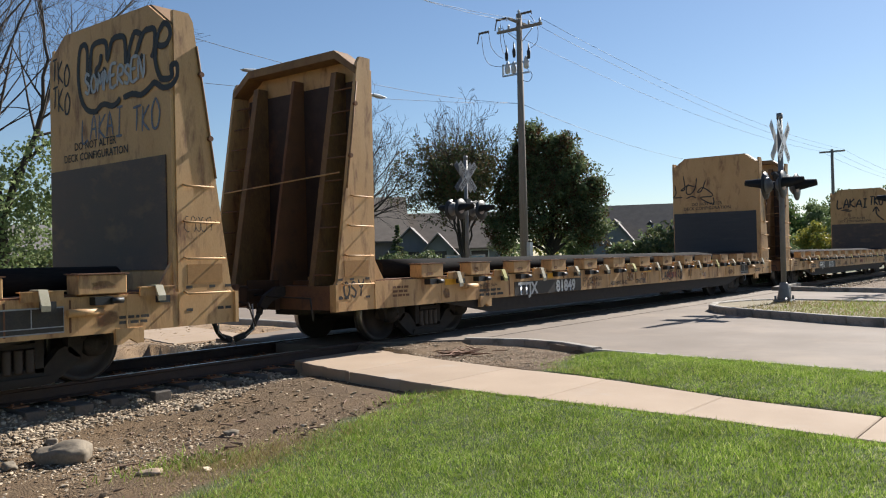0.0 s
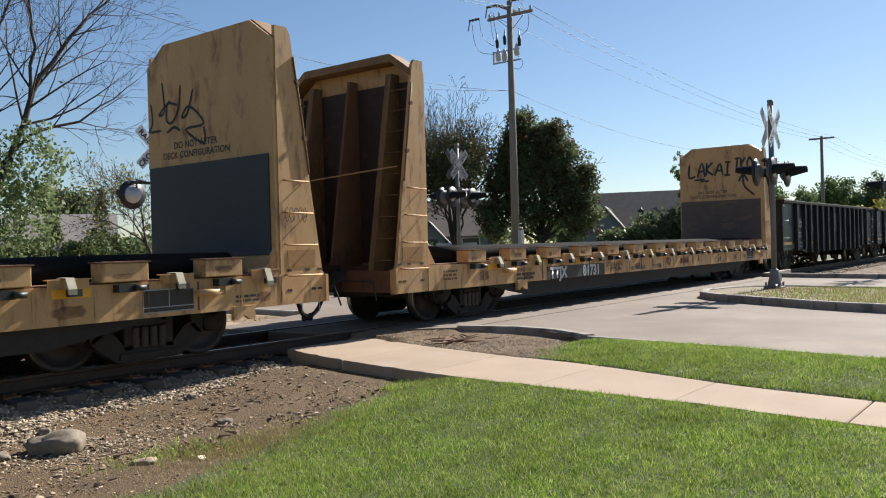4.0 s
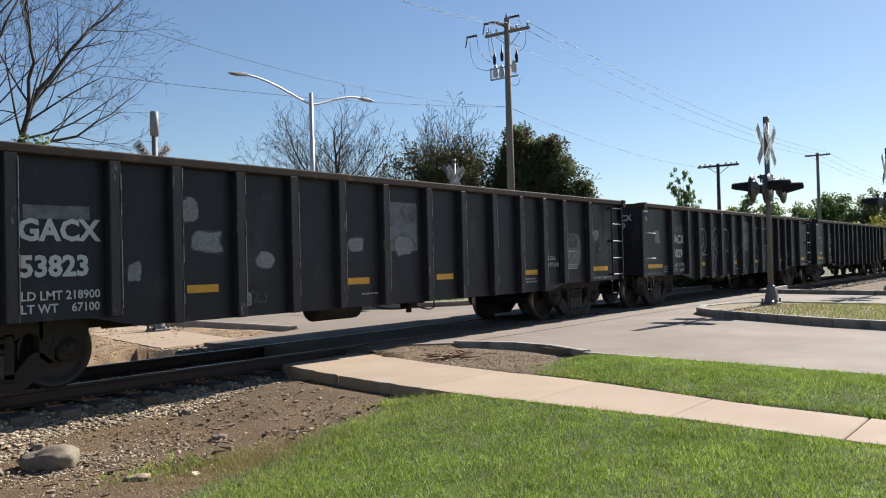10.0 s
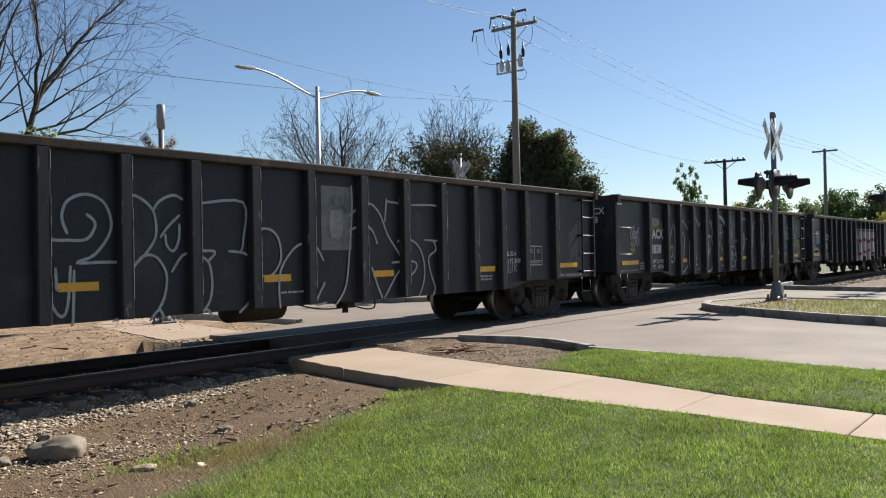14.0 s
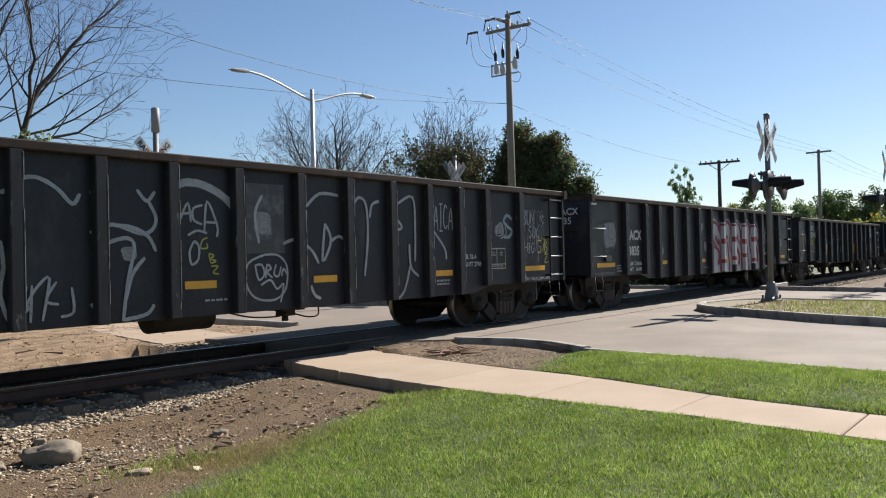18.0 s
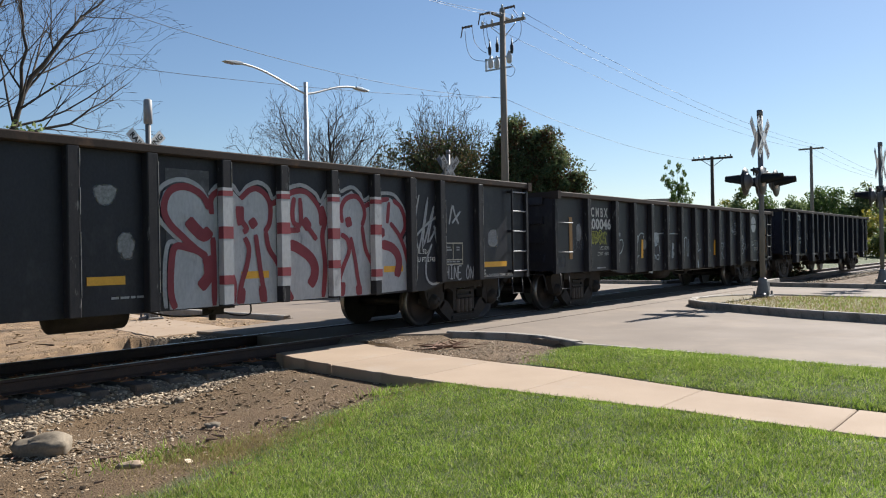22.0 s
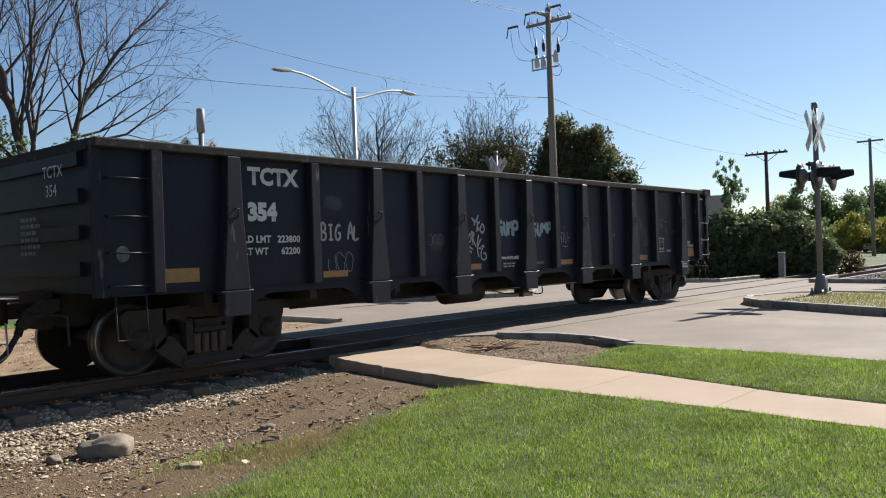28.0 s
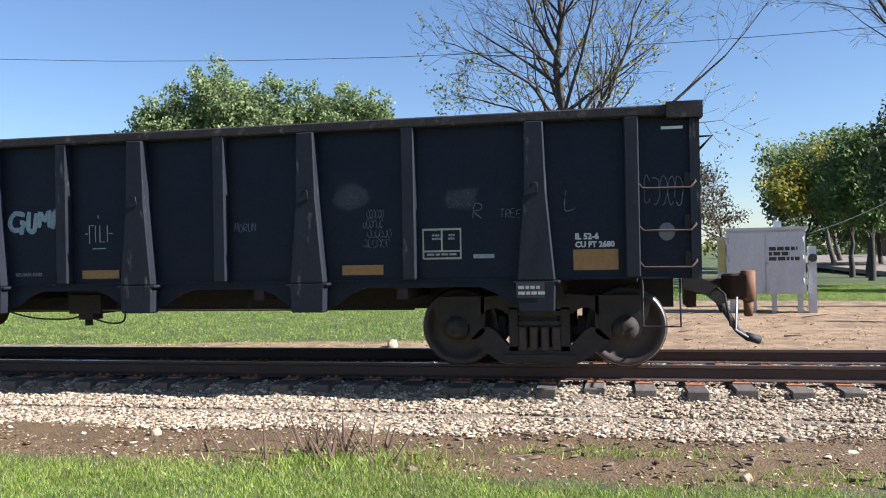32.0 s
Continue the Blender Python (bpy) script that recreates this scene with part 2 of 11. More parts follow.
BLACK_PAINT = material("black_car_paint", (0.021, 0.0215, 0.028), (0.033, 0.033, 0.041), 0.42, scale=2, fine=40, bump=0.1, c=(0.08, 0.08, 0.082), cscale=1.3, cut=(0.55, 0.86), stretch=(1, 1, 0.6), spec=0.25)
NAVY_PAINT = material("navy_car_paint", (0.0125, 0.0145, 0.024), (0.020, 0.0225, 0.036), 0.42, scale=2, fine=40, bump=0.1, c=(0.024, 0.028, 0.042), cscale=0.8, cut=(0.55, 0.85), spec=0.14)
CHORD = material("worn_chord", (0.03, 0.024, 0.022), (0.05, 0.037, 0.031), 0.8, scale=4, fine=50, bump=0.2, c=(0.09, 0.057, 0.041), cscale=3, spec=0.15)
POST_WORN = material("worn_post", (0.019, 0.019, 0.023), (0.034, 0.033, 0.037), 0.5, scale=5, fine=50, bump=0.15, c=(0.2, 0.195, 0.19), cscale=3.6, cut=(0.62, 0.74), stretch=(3, 3, 0.8), spec=0.15)
YELLOW = material("car_yellow", (0.56, 0.34, 0.15), (0.45, 0.26, 0.105), 0.6, scale=2.5, fine=60, bump=0.12, c=(0.18, 0.078, 0.035), cscale=3.4, cut=(0.52, 0.70), stretch=(1.6, 1, 0.4))
RUST = material("rusty_brown", (0.12, 0.055, 0.028), (0.2, 0.09, 0.04), 0.8, scale=4, fine=60, bump=0.25, c=(0.07, 0.04, 0.03), cscale=2)
RUST_DARK = material("dark_rust", (0.055, 0.032, 0.024), (0.035, 0.022, 0.018), 0.8, scale=4, fine=60, bump=0.25, c=(0.1, 0.05, 0.03), cscale=2)
PANEL = material("scuffed_panel", (0.065, 0.047, 0.04), (0.105, 0.07, 0.055), 0.6, scale=3, fine=50, bump=0.2, c=(0.16, 0.10, 0.06), cscale=1.5, stretch=(1, 1, 2))
TRUCK = material("oily_truck_iron", (0.026, 0.0235, 0.022), (0.048, 0.041, 0.036), 0.75, scale=8, fine=70, bump=0.3, spec=0.2)
WHEEL = material("wheel_steel", (0.034, 0.027, 0.024), (0.06, 0.046, 0.038), 0.55, 0.3, scale=8, fine=60, bump=0.2)
TREAD = material("bright_tread", (0.36, 0.33, 0.31), (0.24, 0.21, 0.19), 0.42, 1.0, scale=20, bump=0.05)
HOSE = material("black_rubber", (0.015, 0.015, 0.015), (0.025, 0.025, 0.025), 0.7)
LOG = material("dark_timber_load", (0.009, 0.008, 0.008), (0.018, 0.015, 0.014), 0.9, scale=3, fine=30, bump=0.4, stretch=(0.3, 2, 2), spec=0.08)
WHITE_LETTER = material("white_stencil", (0.62, 0.62, 0.6), (0.5, 0.5, 0.48), 0.6, bump=0, scale=12)
DULL_WHITE = material("worn_white_paint", (0.4, 0.41, 0.42), (0.24, 0.25, 0.26), 0.6, bump=0, scale=9)
BLACK_LETTER = material("black_stencil", (0.025, 0.022, 0.02), (0.05, 0.04, 0.03), 0.6, bump=0, scale=12)
REFLECTOR = material("yellow_reflector", (0.82, 0.43, 0.035), (0.68, 0.34, 0.025), 0.35, bump=0, scale=10, c=(0.3, 0.17, 0.04), cscale=9, cut=(0.64, 0.72))
CREAM_LINE = material("cream_stencil", (0.5, 0.46, 0.36), (0.36, 0.34, 0.28), 0.6, bump=0, scale=14)
# pale grey for post edges: the sun's bright line put into colour
EDGE_SUNLIT = material("sunlit_rubbed_edge", (0.34, 0.33, 0.32), (0.16, 0.155, 0.15), 0.55, bump=0.1, scale=5, stretch=(1, 1, 1.5), c=(0.05, 0.05, 0.052), cscale=4, cut=(0.5, 0.62))
DIM_REFLECTOR = material("dirty_reflector", (0.36, 0.19, 0.06), (0.28, 0.14, 0.04), 0.5, bump=0, scale=14)
STRAP = material("webbing_strap", (0.44, 0.40, 0.30), (0.32, 0.29, 0.2), 0.8, scale=8, fine=120)
STRAP_Y = material("yellow_strap", (0.46, 0.43, 0.16), (0.36, 0.33, 0.12), 0.8, scale=8, fine=120)
RAIL = material("rail_steel", (0.05, 0.03, 0.025), (0.085, 0.05, 0.035), 0.7, 0.2, scale=6, fine=60, bump=0.2)
RAIL_TOP = material("rail_running_face", (0.42, 0.4, 0.39), (0.3, 0.28, 0.27), 0.3, 1.0, scale=10, bump=0.05)
TIE = material("creosoted_tie", (0.06, 0.05, 0.042), (0.13, 0.11, 0.09), 0.9, scale=6, fine=50, bump=0.5, stretch=(6, 0.6, 6), rand=0.3)
PLATE = material("rusty_tie_plate", (0.36, 0.15, 0.065), (0.22, 0.09, 0.04), 0.85, scale=10, bump=0.2)
ASPHALT = material("sunbleached_road", (0.2, 0.157, 0.12), (0.165, 0.13, 0.1), 0.9, scale=0.7, fine=90, bump=0.15, c=(0.25, 0.195, 0.145), cscale=0.5, cut=(0.5, 0.75), bump_dist=0.004)
CONCRETE = material("pale_concrete", (0.375, 0.278, 0.193), (0.315, 0.232, 0.16), 0.9, scale=1.2, fine=110, bump=0.15, c=(0.36, 0.3, 0.24), cscale=1.1, cut=(0.58, 0.8), bump_dist=0.004, rand=0.06)
KERB = material("weathered_kerb", (0.36, 0.32, 0.27), (0.24, 0.21, 0.18), 0.9, scale=3, fine=80, bump=0.3, c=(0.12, 0.11, 0.09), cscale=2.5, rand=0.12)
GALV = material("galvanised_steel", (0.5, 0.51, 0.52), (0.4, 0.41, 0.42), 0.45, 0.6, scale=8, bump=0.05)
ALU = material("silver_mast_paint", (0.55, 0.55, 0.55), (0.45, 0.45, 0.46), 0.5, 0.3, scale=6, bump=0.05)
POLE_WOOD = material("grey_pole_wood", (0.27, 0.23, 0.19), (0.18, 0.15, 0.12), 0.9, scale=3, fine=40, bump=0.4, stretch=(8, 8, 0.5))
DARK_WOOD = material("dark_pole_wood", (0.06, 0.045, 0.035), (0.1, 0.075, 0.055), 0.9, scale=3, fine=40, bump=0.4, stretch=(8, 8, 0.5))
BLACK_METAL = material("black_signal_hood", (0.012, 0.012, 0.013), (0.02, 0.02, 0.02), 0.5, bump=0.05)
# grey version of SIGN_WHITE: the shade on the far crossbuck is in the colour
SHADED_SIGN = material("shaded_sign_sheet", (0.2, 0.21, 0.22), (0.13, 0.135, 0.14), 0.7, bump=0.05, scale=9, c=(0.34, 0.35, 0.35), cscale=8, cut=(0.5, 0.7))
SIGN_WHITE = material("reflective_white_sheet", (0.8, 0.8, 0.78), (0.72, 0.72, 0.7), 0.5, bump=0)
LENS = material("pale_lens", (0.5, 0.42, 0.42), (0.4, 0.33, 0.33), 0.15, bump=0)
RED_LENS = material("red_lens", (0.45, 0.03, 0.02), (0.35, 0.02, 0.02), 0.15, bump=0)
MAST = material("grey_mast_paint", (0.17, 0.17, 0.17), (0.12, 0.12, 0.122), 0.55, 0.1, scale=6, bump=0.05, c=(0.08, 0.06, 0.05), cscale=3, cut=(0.62, 0.75))
BARK = material("grey_bark", (0.10, 0.085, 0.07), (0.06, 0.05, 0.042), 0.95, scale=6, fine=40, bump=0.5, stretch=(3, 3, 0.6))
BARK_DARK = material("dark_bark", (0.035, 0.03, 0.026), (0.055, 0.046, 0.038), 0.95, scale=6, fine=40, bump=0.5, stretch=(3, 3, 0.6))
BARK_MID = material("brown_grey_bark", (0.075, 0.06, 0.05), (0.045, 0.037, 0.031), 0.95, scale=6, fine=40, bump=0.5, stretch=(3, 3, 0.6))
BARK_TAN = material("tan_bark", (0.17, 0.125, 0.085), (0.09, 0.07, 0.05), 0.95, scale=6, fine=40, bump=0.5, stretch=(3, 3, 0.6))
STONE = material("field_stone", (0.24, 0.195, 0.14), (0.15, 0.122, 0.088), 0.9, scale=5, fine=40, bump=0.5, c=(0.19, 0.165, 0.14), cscale=4)
ROOF = material("taupe_shingles", (0.2, 0.16, 0.125), (0.14, 0.115, 0.092), 0.95, scale=2, fine=30, bump=0.3)
ROOF_PALE = material("pale_shingles", (0.26, 0.24, 0.225), (0.2, 0.185, 0.17), 0.95, scale=2, fine=30, bump=0.3)
SIDING = material("tan_siding", (0.30, 0.26, 0.215), (0.25, 0.22, 0.18), 0.8, scale=2, fine=30, bump=0.1)
SIDING_GREEN = material("grey_siding", (0.22, 0.235, 0.245), (0.18, 0.195, 0.205), 0.8, scale=2, fine=30, bump=0.1)
GLASS = material("dark_pane", (0.03, 0.035, 0.04), (0.04, 0.045, 0.05), 0.08, bump=0)
WIRE = material("cable_black", (0.012, 0.012, 0.013), (0.018, 0.018, 0.019), 0.6, bump=0)
SILVER_BOX = material("silver_cabinet_paint", (0.58, 0.59, 0.6), (0.46, 0.47, 0.48), 0.5, 0.2, scale=3, bump=0.05, c=(0.33, 0.31, 0.29), cscale=2, cut=(0.6, 0.85), stretch=(1, 1, 0.3))
BLADE = island_material("lawn_blades", [(0.072, 0.125, 0.015), (0.158, 0.248, 0.03), (0.235, 0.335, 0.045)], [(0.3, 0.41, 0.07), (0.55, 0.55, 0.23)], 0.55, 0.42, 0.35)
PALE_BLADE = island_material("yellowed_blades", [(0.2, 0.28, 0.04), (0.28, 0.35, 0.06)], [(0.36, 0.38, 0.08), (0.42, 0.38, 0.12)], 0.6, 0.4)
DRY_BLADE = island_material("dry_blades", [(0.30, 0.22, 0.10), (0.25, 0.2, 0.08)], [(0.4, 0.32, 0.16), (0.2, 0.22, 0.06)], 0.8, 0.3)
GRAVEL = island_material("ballast_stones", [(0.15, 0.113, 0.078), (0.28, 0.215, 0.15)], [(0.42, 0.335, 0.235), (0.6, 0.49, 0.36)], 0.9)
CLOD = island_material("earth_clods", [(0.06, 0.042, 0.024), (0.09, 0.062, 0.036)], [(0.12, 0.082, 0.046), (0.05, 0.036, 0.022)], 0.95)
CHIPS = island_material("wood_and_stone_chips", [(0.12, 0.08, 0.042), (0.2, 0.135, 0.075)], [(0.6, 0.46, 0.3), (0.075, 0.052, 0.03)], 0.9)
LEAF_GREEN = island_material("green_leaves", [(0.06, 0.092, 0.038), (0.09, 0.13, 0.05)], [(0.13, 0.165, 0.06), (0.19, 0.2, 0.075)], 0.55, 0.4)
LEAF_DARK = island_material("dark_leaves", [(0.062, 0.095, 0.05), (0.095, 0.138, 0.06)], [(0.13, 0.16, 0.07), (0.18, 0.175, 0.08)], 0.55, 0.42)
LEAF_RUSSET = island_material("russet_leaves", [(0.05, 0.03, 0.018), (0.10, 0.045, 0.02)], [(0.05, 0.07, 0.022), (0.14, 0.07, 0.03)], 0.7, 0.25)
LEAF_YELLOW = island_material("yellowing_leaves", [(0.16, 0.2, 0.04), (0.26, 0.25, 0.05)], [(0.34, 0.28, 0.05), (0.12, 0.16, 0.04)], 0.6, 0.35)
LEAF_WILLOW = island_material("poplar_leaves", [(0.13, 0.18, 0.07), (0.2, 0.26, 0.11)], [(0.28, 0.33, 0.15), (0.11, 0.155, 0.06)], 0.6, 0.35)
LEAF_MID = island_material("mid_green_leaves", [(0.055, 0.10, 0.032), (0.085, 0.145, 0.042)], [(0.12, 0.18, 0.05), (0.17, 0.2, 0.065)], 0.55, 0.38)
LEAF_DUSK = island_material("dusky_leaves", [(0.05, 0.075, 0.032), (0.085, 0.11, 0.042)], [(0.14, 0.085, 0.042), (0.06, 0.085, 0.035)], 0.6, 0.3)
YARD_CHIPS = island_material("tan_yard_chips", [(0.26, 0.17, 0.09), (0.36, 0.25, 0.14)], [(0.48, 0.36, 0.22), (0.18, 0.12, 0.07)], 0.9)
TRUCK_RUST = material("oily_rust", (0.03, 0.018, 0.012), (0.055, 0.03, 0.018), 0.8, scale=5, fine=60, bump=0.25, spec=0.2)


# ---- ground, road, walks ----
NEAR_EDGE = [(-40, -3.6), (-3.9, -3.95), (-0.6, -4.2), (1.6, -4.2), (2.6, -4.75), (3.5, -4.95), (5.1, -4.4), (6.1, -4.1), (7.4, -4.25), (9.3, -4.75), (10.6, -4.55), (40, -4.5)]
FAR_EDGE = [(-40, 3.6), (-9.8, 3.8), (-6.5, 4.2), (-3.6, 4.4), (-2.4, 4.7), (-1.6, 6.5), (-1.5, 9.0), (-0.6, 11.8), (1.0, 12.6), (6.0, 12.2), (9.0, 10.5), (13, 9.5), (32, 6.0), (60, 3.5)]


def walk_left(y):
    return np.interp(y, [-30, -9, -7.4, -4.8, -3.6, -2.7, -1.7, -1.1], [7.1, 7.3, 7.42, 7.45, 7.58, 7.72, 7.95, 8.14])


def walk_right(y):
    return np.interp(y, [-30, -9, -7.5, -5.9, -5.3, -4.3, -2.8, -1.1], [8.05, 8.38, 8.55, 8.97, 9.08, 9.15, 9.38, 9.8])


def ground_at(x, y):
    """Height of the ground, for arrays."""
    x, y = np.asarray(x, float), np.asarray(y, float)
    wl, wr = walk_left(y), walk_right(y)
    lawn = -0.42 + 0.17 * np.clip((-3.6 - y) / 5.5, 0, 1)
    walk_z = -0.06 + 0.011 * np.maximum(y, -12)
    rim = np.interp(y, [-16, -9, -6.8, -4.6, -3.1, -2.0], [9.7, 10.2, 10.55, 10.85, 11.45, 11.2])
    strip = walk_z + 0.004 + (-0.012 - walk_z - 0.004) * np.clip((x - wr) / 1.0, 0, 1) * np.clip((-4.3 - y) / 0.6, 0, 1) - 0.012 * np.clip((y + 4.6) / 0.6, 0, 1)
    verge = np.where(x < wl, walk_z - 0.003 - 0.13 * np.clip((y + 4.85) / 0.9, 0, 1), np.where(x < wr - 0.03, walk_z - 0.14, np.where((x < rim) & (y < -2.05), strip, np.where(x < 11.15, -0.035, -0.16))))
    near = lawn + (verge - lawn) * np.clip((x - 4.6) / 2.8, 0, 1) ** 1.5
    far = np.interp(y, [0, 3, 9, 15, 30, 70, 400], [-0.38, -0.34, -0.14, -0.04, -0.25, -0.7, -0.7])
    far = far + (np.interp(y, [2, 9, 14], [-0.075, -0.11, -0.1]) - far) * np.clip((x - 5.5) / 3.0, 0, 1) * ((y > 1.5) & (y < 30) & (x < 12.3))
    z = np.where(y < 0, near, far)
    a = np.abs(y)
    bed = np.interp(a, [0, 1.2, 1.36, 1.9, 2.9], [-0.225, -0.24, -0.315, -0.37, -0.43])
    rail_bed = np.where(a < 1.9, bed, np.maximum(np.minimum(z, bed), bed - 0.03))
    ease = np.clip((x - 3.2) / 3.4, 0, 1) * np.clip((a - 1.2) / 0.7, 0, 1) * (y < 0)
    return np.where((a < 2.9) & ((x < 8.4) | (x > 31)), rail_bed * (1 - ease) + z * ease, z)


def ground_z(x, y):
    return float(ground_at(x, y))


def lawn_at(x, y):
    """Signed metres inside the lawns; below nought is bare soil."""
    near = np.interp(x, [p[0] for p in NEAR_EDGE], [p[1] for p in NEAR_EDGE]) - y
    far = y - np.interp(x, [p[0] for p in FAR_EDGE], [p[1] for p in FAR_EDGE])
    return np.maximum(near, far)


def grassy(x, y):
    return float(lawn_at(x, y))


def axis_steps(spans):
    out = []
    for a, b, step in spans:
        out += list(np.arange(a, b, step))
    return out + [spans[-1][1]]


xs = axis_steps([(-1500, -200, 260), (-200, -40, 20), (-40, -8, 1.6), (-8, 14, 0.16), (14, 34, 1.0), (34, 120, 6), (120, 1800, 240)])
ys = axis_steps([(-1200, -100, 220), (-100, -20, 6), (-20, -10, 0.5), (-10, -1.2, 0.16), (-1.2, 1.4, 0.5), (1.4, 13, 0.35), (13, 40, 1.5), (40, 160, 10), (160, 1900, 250)])
gv = [(x, y, float(ground_at(x, y)) + ((0.02 if grassy(x, y) < -0.1 else 0.004) * noise.noise((x * 1.3, y * 1.3, 0)) if -9 < x < 15 and abs(y) < 14 else 0)) for y in ys for x in xs]
nx = len(xs)
gf = [(j * nx + i, j * nx + i + 1, (j + 1) * nx + i + 1, (j + 1) * nx + i) for j in range(len(ys) - 1) for i in range(nx - 1)]


def ground_material():
    mt = material("soil_and_lawn", (0.17, 0.103, 0.047), (0.082, 0.051, 0.024), 0.95, scale=1.6, fine=42, bump=1.0, c=(0.21, 0.14, 0.072), cscale=3.2, cut=(0.56, 0.78), bump_dist=0.06)
    N, K = mt.node_tree.nodes, mt.node_tree.links
    bs = N["Principled BSDF"]
    old = bs.inputs["Base Color"].links[0].from_socket

    def colour(lo, hi, s):
        n = N.new("ShaderNodeTexNoise")
        n.inputs["Scale"].default_value, n.inputs["Detail"].default_value = s, 6
        K.new(N["Texture Coordinate"].outputs["Object"], n.inputs["Vector"])
        m_ = N.new("ShaderNodeMix")
        m_.data_type = "RGBA"
        r = N.new("ShaderNodeMapRange")
        r.inputs["From Min"].default_value, r.inputs["From Max"].default_value = 0.38, 0.62
        K.new(n.outputs["Fac"], r.inputs["Value"])
        K.new(r.outputs["Result"], m_.inputs["Factor"])
        m_.inputs["A"].default_value, m_.inputs["B"].default_value = (*lo, 1), (*hi, 1)
        return m_.outputs["Result"], n.outputs["Fac"]
    lawn, nz = colour((0.045, 0.065, 0.018), (0.085, 0.10, 0.032), 2.0)
    tan, _ = colour((0.33, 0.22, 0.125), (0.19, 0.125, 0.07), 3.0)
    grit, _ = colour((0.32, 0.25, 0.175), (0.19, 0.148, 0.105), 14.0)
    cur = old
    for attr, col, soft in (("tan", tan, 0.5), ("grit", grit, 0.35), ("lawn", lawn, 0.4)):
        a = N.new("ShaderNodeAttribute")
        a.attribute_name = attr
        ad = N.new("ShaderNodeMath")
        ad.operation = "MULTIPLY_ADD"
        ad.inputs[1].default_value = 1.6 * soft
        K.new(nz, ad.inputs[0])
        K.new(a.outputs["Fac"], ad.inputs[2])
        r = N.new("ShaderNodeMapRange")
        r.inputs["From Min"].default_value, r.inputs["From Max"].default_value = 0.8 * soft - 0.1, 0.8 * soft + 0.1
        K.new(ad.outputs[0], r.inputs["Value"])
        m_ = N.new("ShaderNodeMix")
        m_.data_type = "RGBA"
        K.new(r.outputs["Result"], m_.inputs["Factor"])
        K.new(cur, m_.inputs["A"])
        K.new(col, m_.inputs["B"])
        cur = m_.outputs["Result"]
    K.new(cur, bs.inputs["Base Color"])
    return mt


ground_me = raw_mesh("ground", gv, gf, ground_material(), True)
for attr, fn in (("lawn", lambda x, y: max(-3, min(3, grassy(x, y)))), ("tan", lambda x, y: max(-3, min(3, min(y - 1.6, 40 - y)))), ("grit", lambda x, y: max(-3, min(3, (float(np.interp(x, [1, 3.5, 6], [2.4, 1.9, 1.35])) if y < 0 else 2.4) - abs(y))))):
    la = ground_me.attributes.new(attr, "FLOAT", "POINT")
    la.data.foreach_set("value", np.array([fn(x, y) for x, y, z in gv], np.float32))
tagged(new("ground", ground_me), "wide lawn and bare soil beside the railway track", "ground", "", "structure")


def slab(name, outline, z0, z1, mat_, label, bevel=0.0):
    bm = bmesh.new()
    prism(bm, outline, "z", z0, z1)
    if bevel:
        bmesh.ops.bevel(bm, geom=[e for e in bm.edges if e.calc_face_angle(0) > 1.2], offset=bevel, segments=2, affect="EDGES")
    return setting(name, bm, mat_, label)


# the boulevard crosses the track; the two carriageways part round medians
slab("road", [(10.9, -0.9), (11.25, -2.0), (11.5, -3.1), (10.85, -4.6), (10.55, -6.8), (10.2, -9), (8.2, -40), (4, -120), (26, -120), (27.5, -40), (28.5, -5.3), (29.3, -1.6),
              (33.0, -1.3), (33.0, 1.4), (29.6, 1.6), (29.9, 6), (31.5, 40), (36, 120), (20, 120), (13.5, 40), (12.6, 8), (12.4, 5), (12.3, 3.0), (9.8, 2.2)], -0.25, -0.02, ASPHALT, "sun-bleached pale road crossing the railway track")


def kerb_line(name, pts, z0, z1, width, label):
    """A kerb in cast lengths along a line of points; its body is what the lengths stand in."""
    holder = tagged(new(name), label, "", "", "structure")
    piece = 0
    for (ax, ay), (bx, by) in zip(pts, pts[1:]):
        d = math.hypot(bx - ax, by - ay)
        n = max(1, round(d / 1.6))
        for k in range(n):
            l = d / n
            bm = bmesh.new()
            prism(bm, [(-width / 2, z0), (width / 2, z0), (width / 2, z1 - 0.02), (width / 2 - 0.03, z1), (-width / 2 + 0.02, z1), (-width / 2, z1 - 0.02)], "x", 0.006, l - 0.006)
            ob = part("kerb_stone", bm, KERB, holder)
            ob.matrix_basis = pose(ax + (bx - ax) * k / n, ay + (by - ay) * k / n, 0, 0, 0, math.degrees(math.atan2(by - ay, bx - ax)))
            piece += 1
    return holder


def bend(pts):
    return [(float(a), float(b)) for a, b in curve_pts(pts, 4)]


def rounded_island(name, pts, label, top=0.1):
    slab(name, pts, -0.2, top, ISLAND_SOIL, label)
    kerb_line(name + "_kerb", pts + pts[:1], -0.2, top + 0.035, 0.16, "weathered concrete kerb round a median")


ISLAND_SOIL = material("median_turf", (0.17, 0.145, 0.075), (0.2, 0.15, 0.09), 0.95, scale=1.2, fine=30, bump=0.5, c=(0.26, 0.2, 0.13), cscale=0.9, bump_dist=0.02)
rounded_island("median_near", bend([(19.1, -3.25), (18.3, -3.9), (17.2, -5.6), (16.3, -7.4), (15.2, -12), (13.5, -30), (18.5, -30), (20.6, -12), (21.6, -6), (21.9, -4.2), (21.2, -3.3), (20.0, -3.0)]), "grassy kerbed road median with a railway signal")
rounded_island("median_far", bend([(20.2, 4.9), (18.3, 6.2), (16.8, 9), (16.5, 14), (17.2, 40), (23.2, 40), (22.9, 12), (22.8, 7), (22.4, 5.0), (21.4, 4.4)]), "grassy kerbed road median beyond the track")
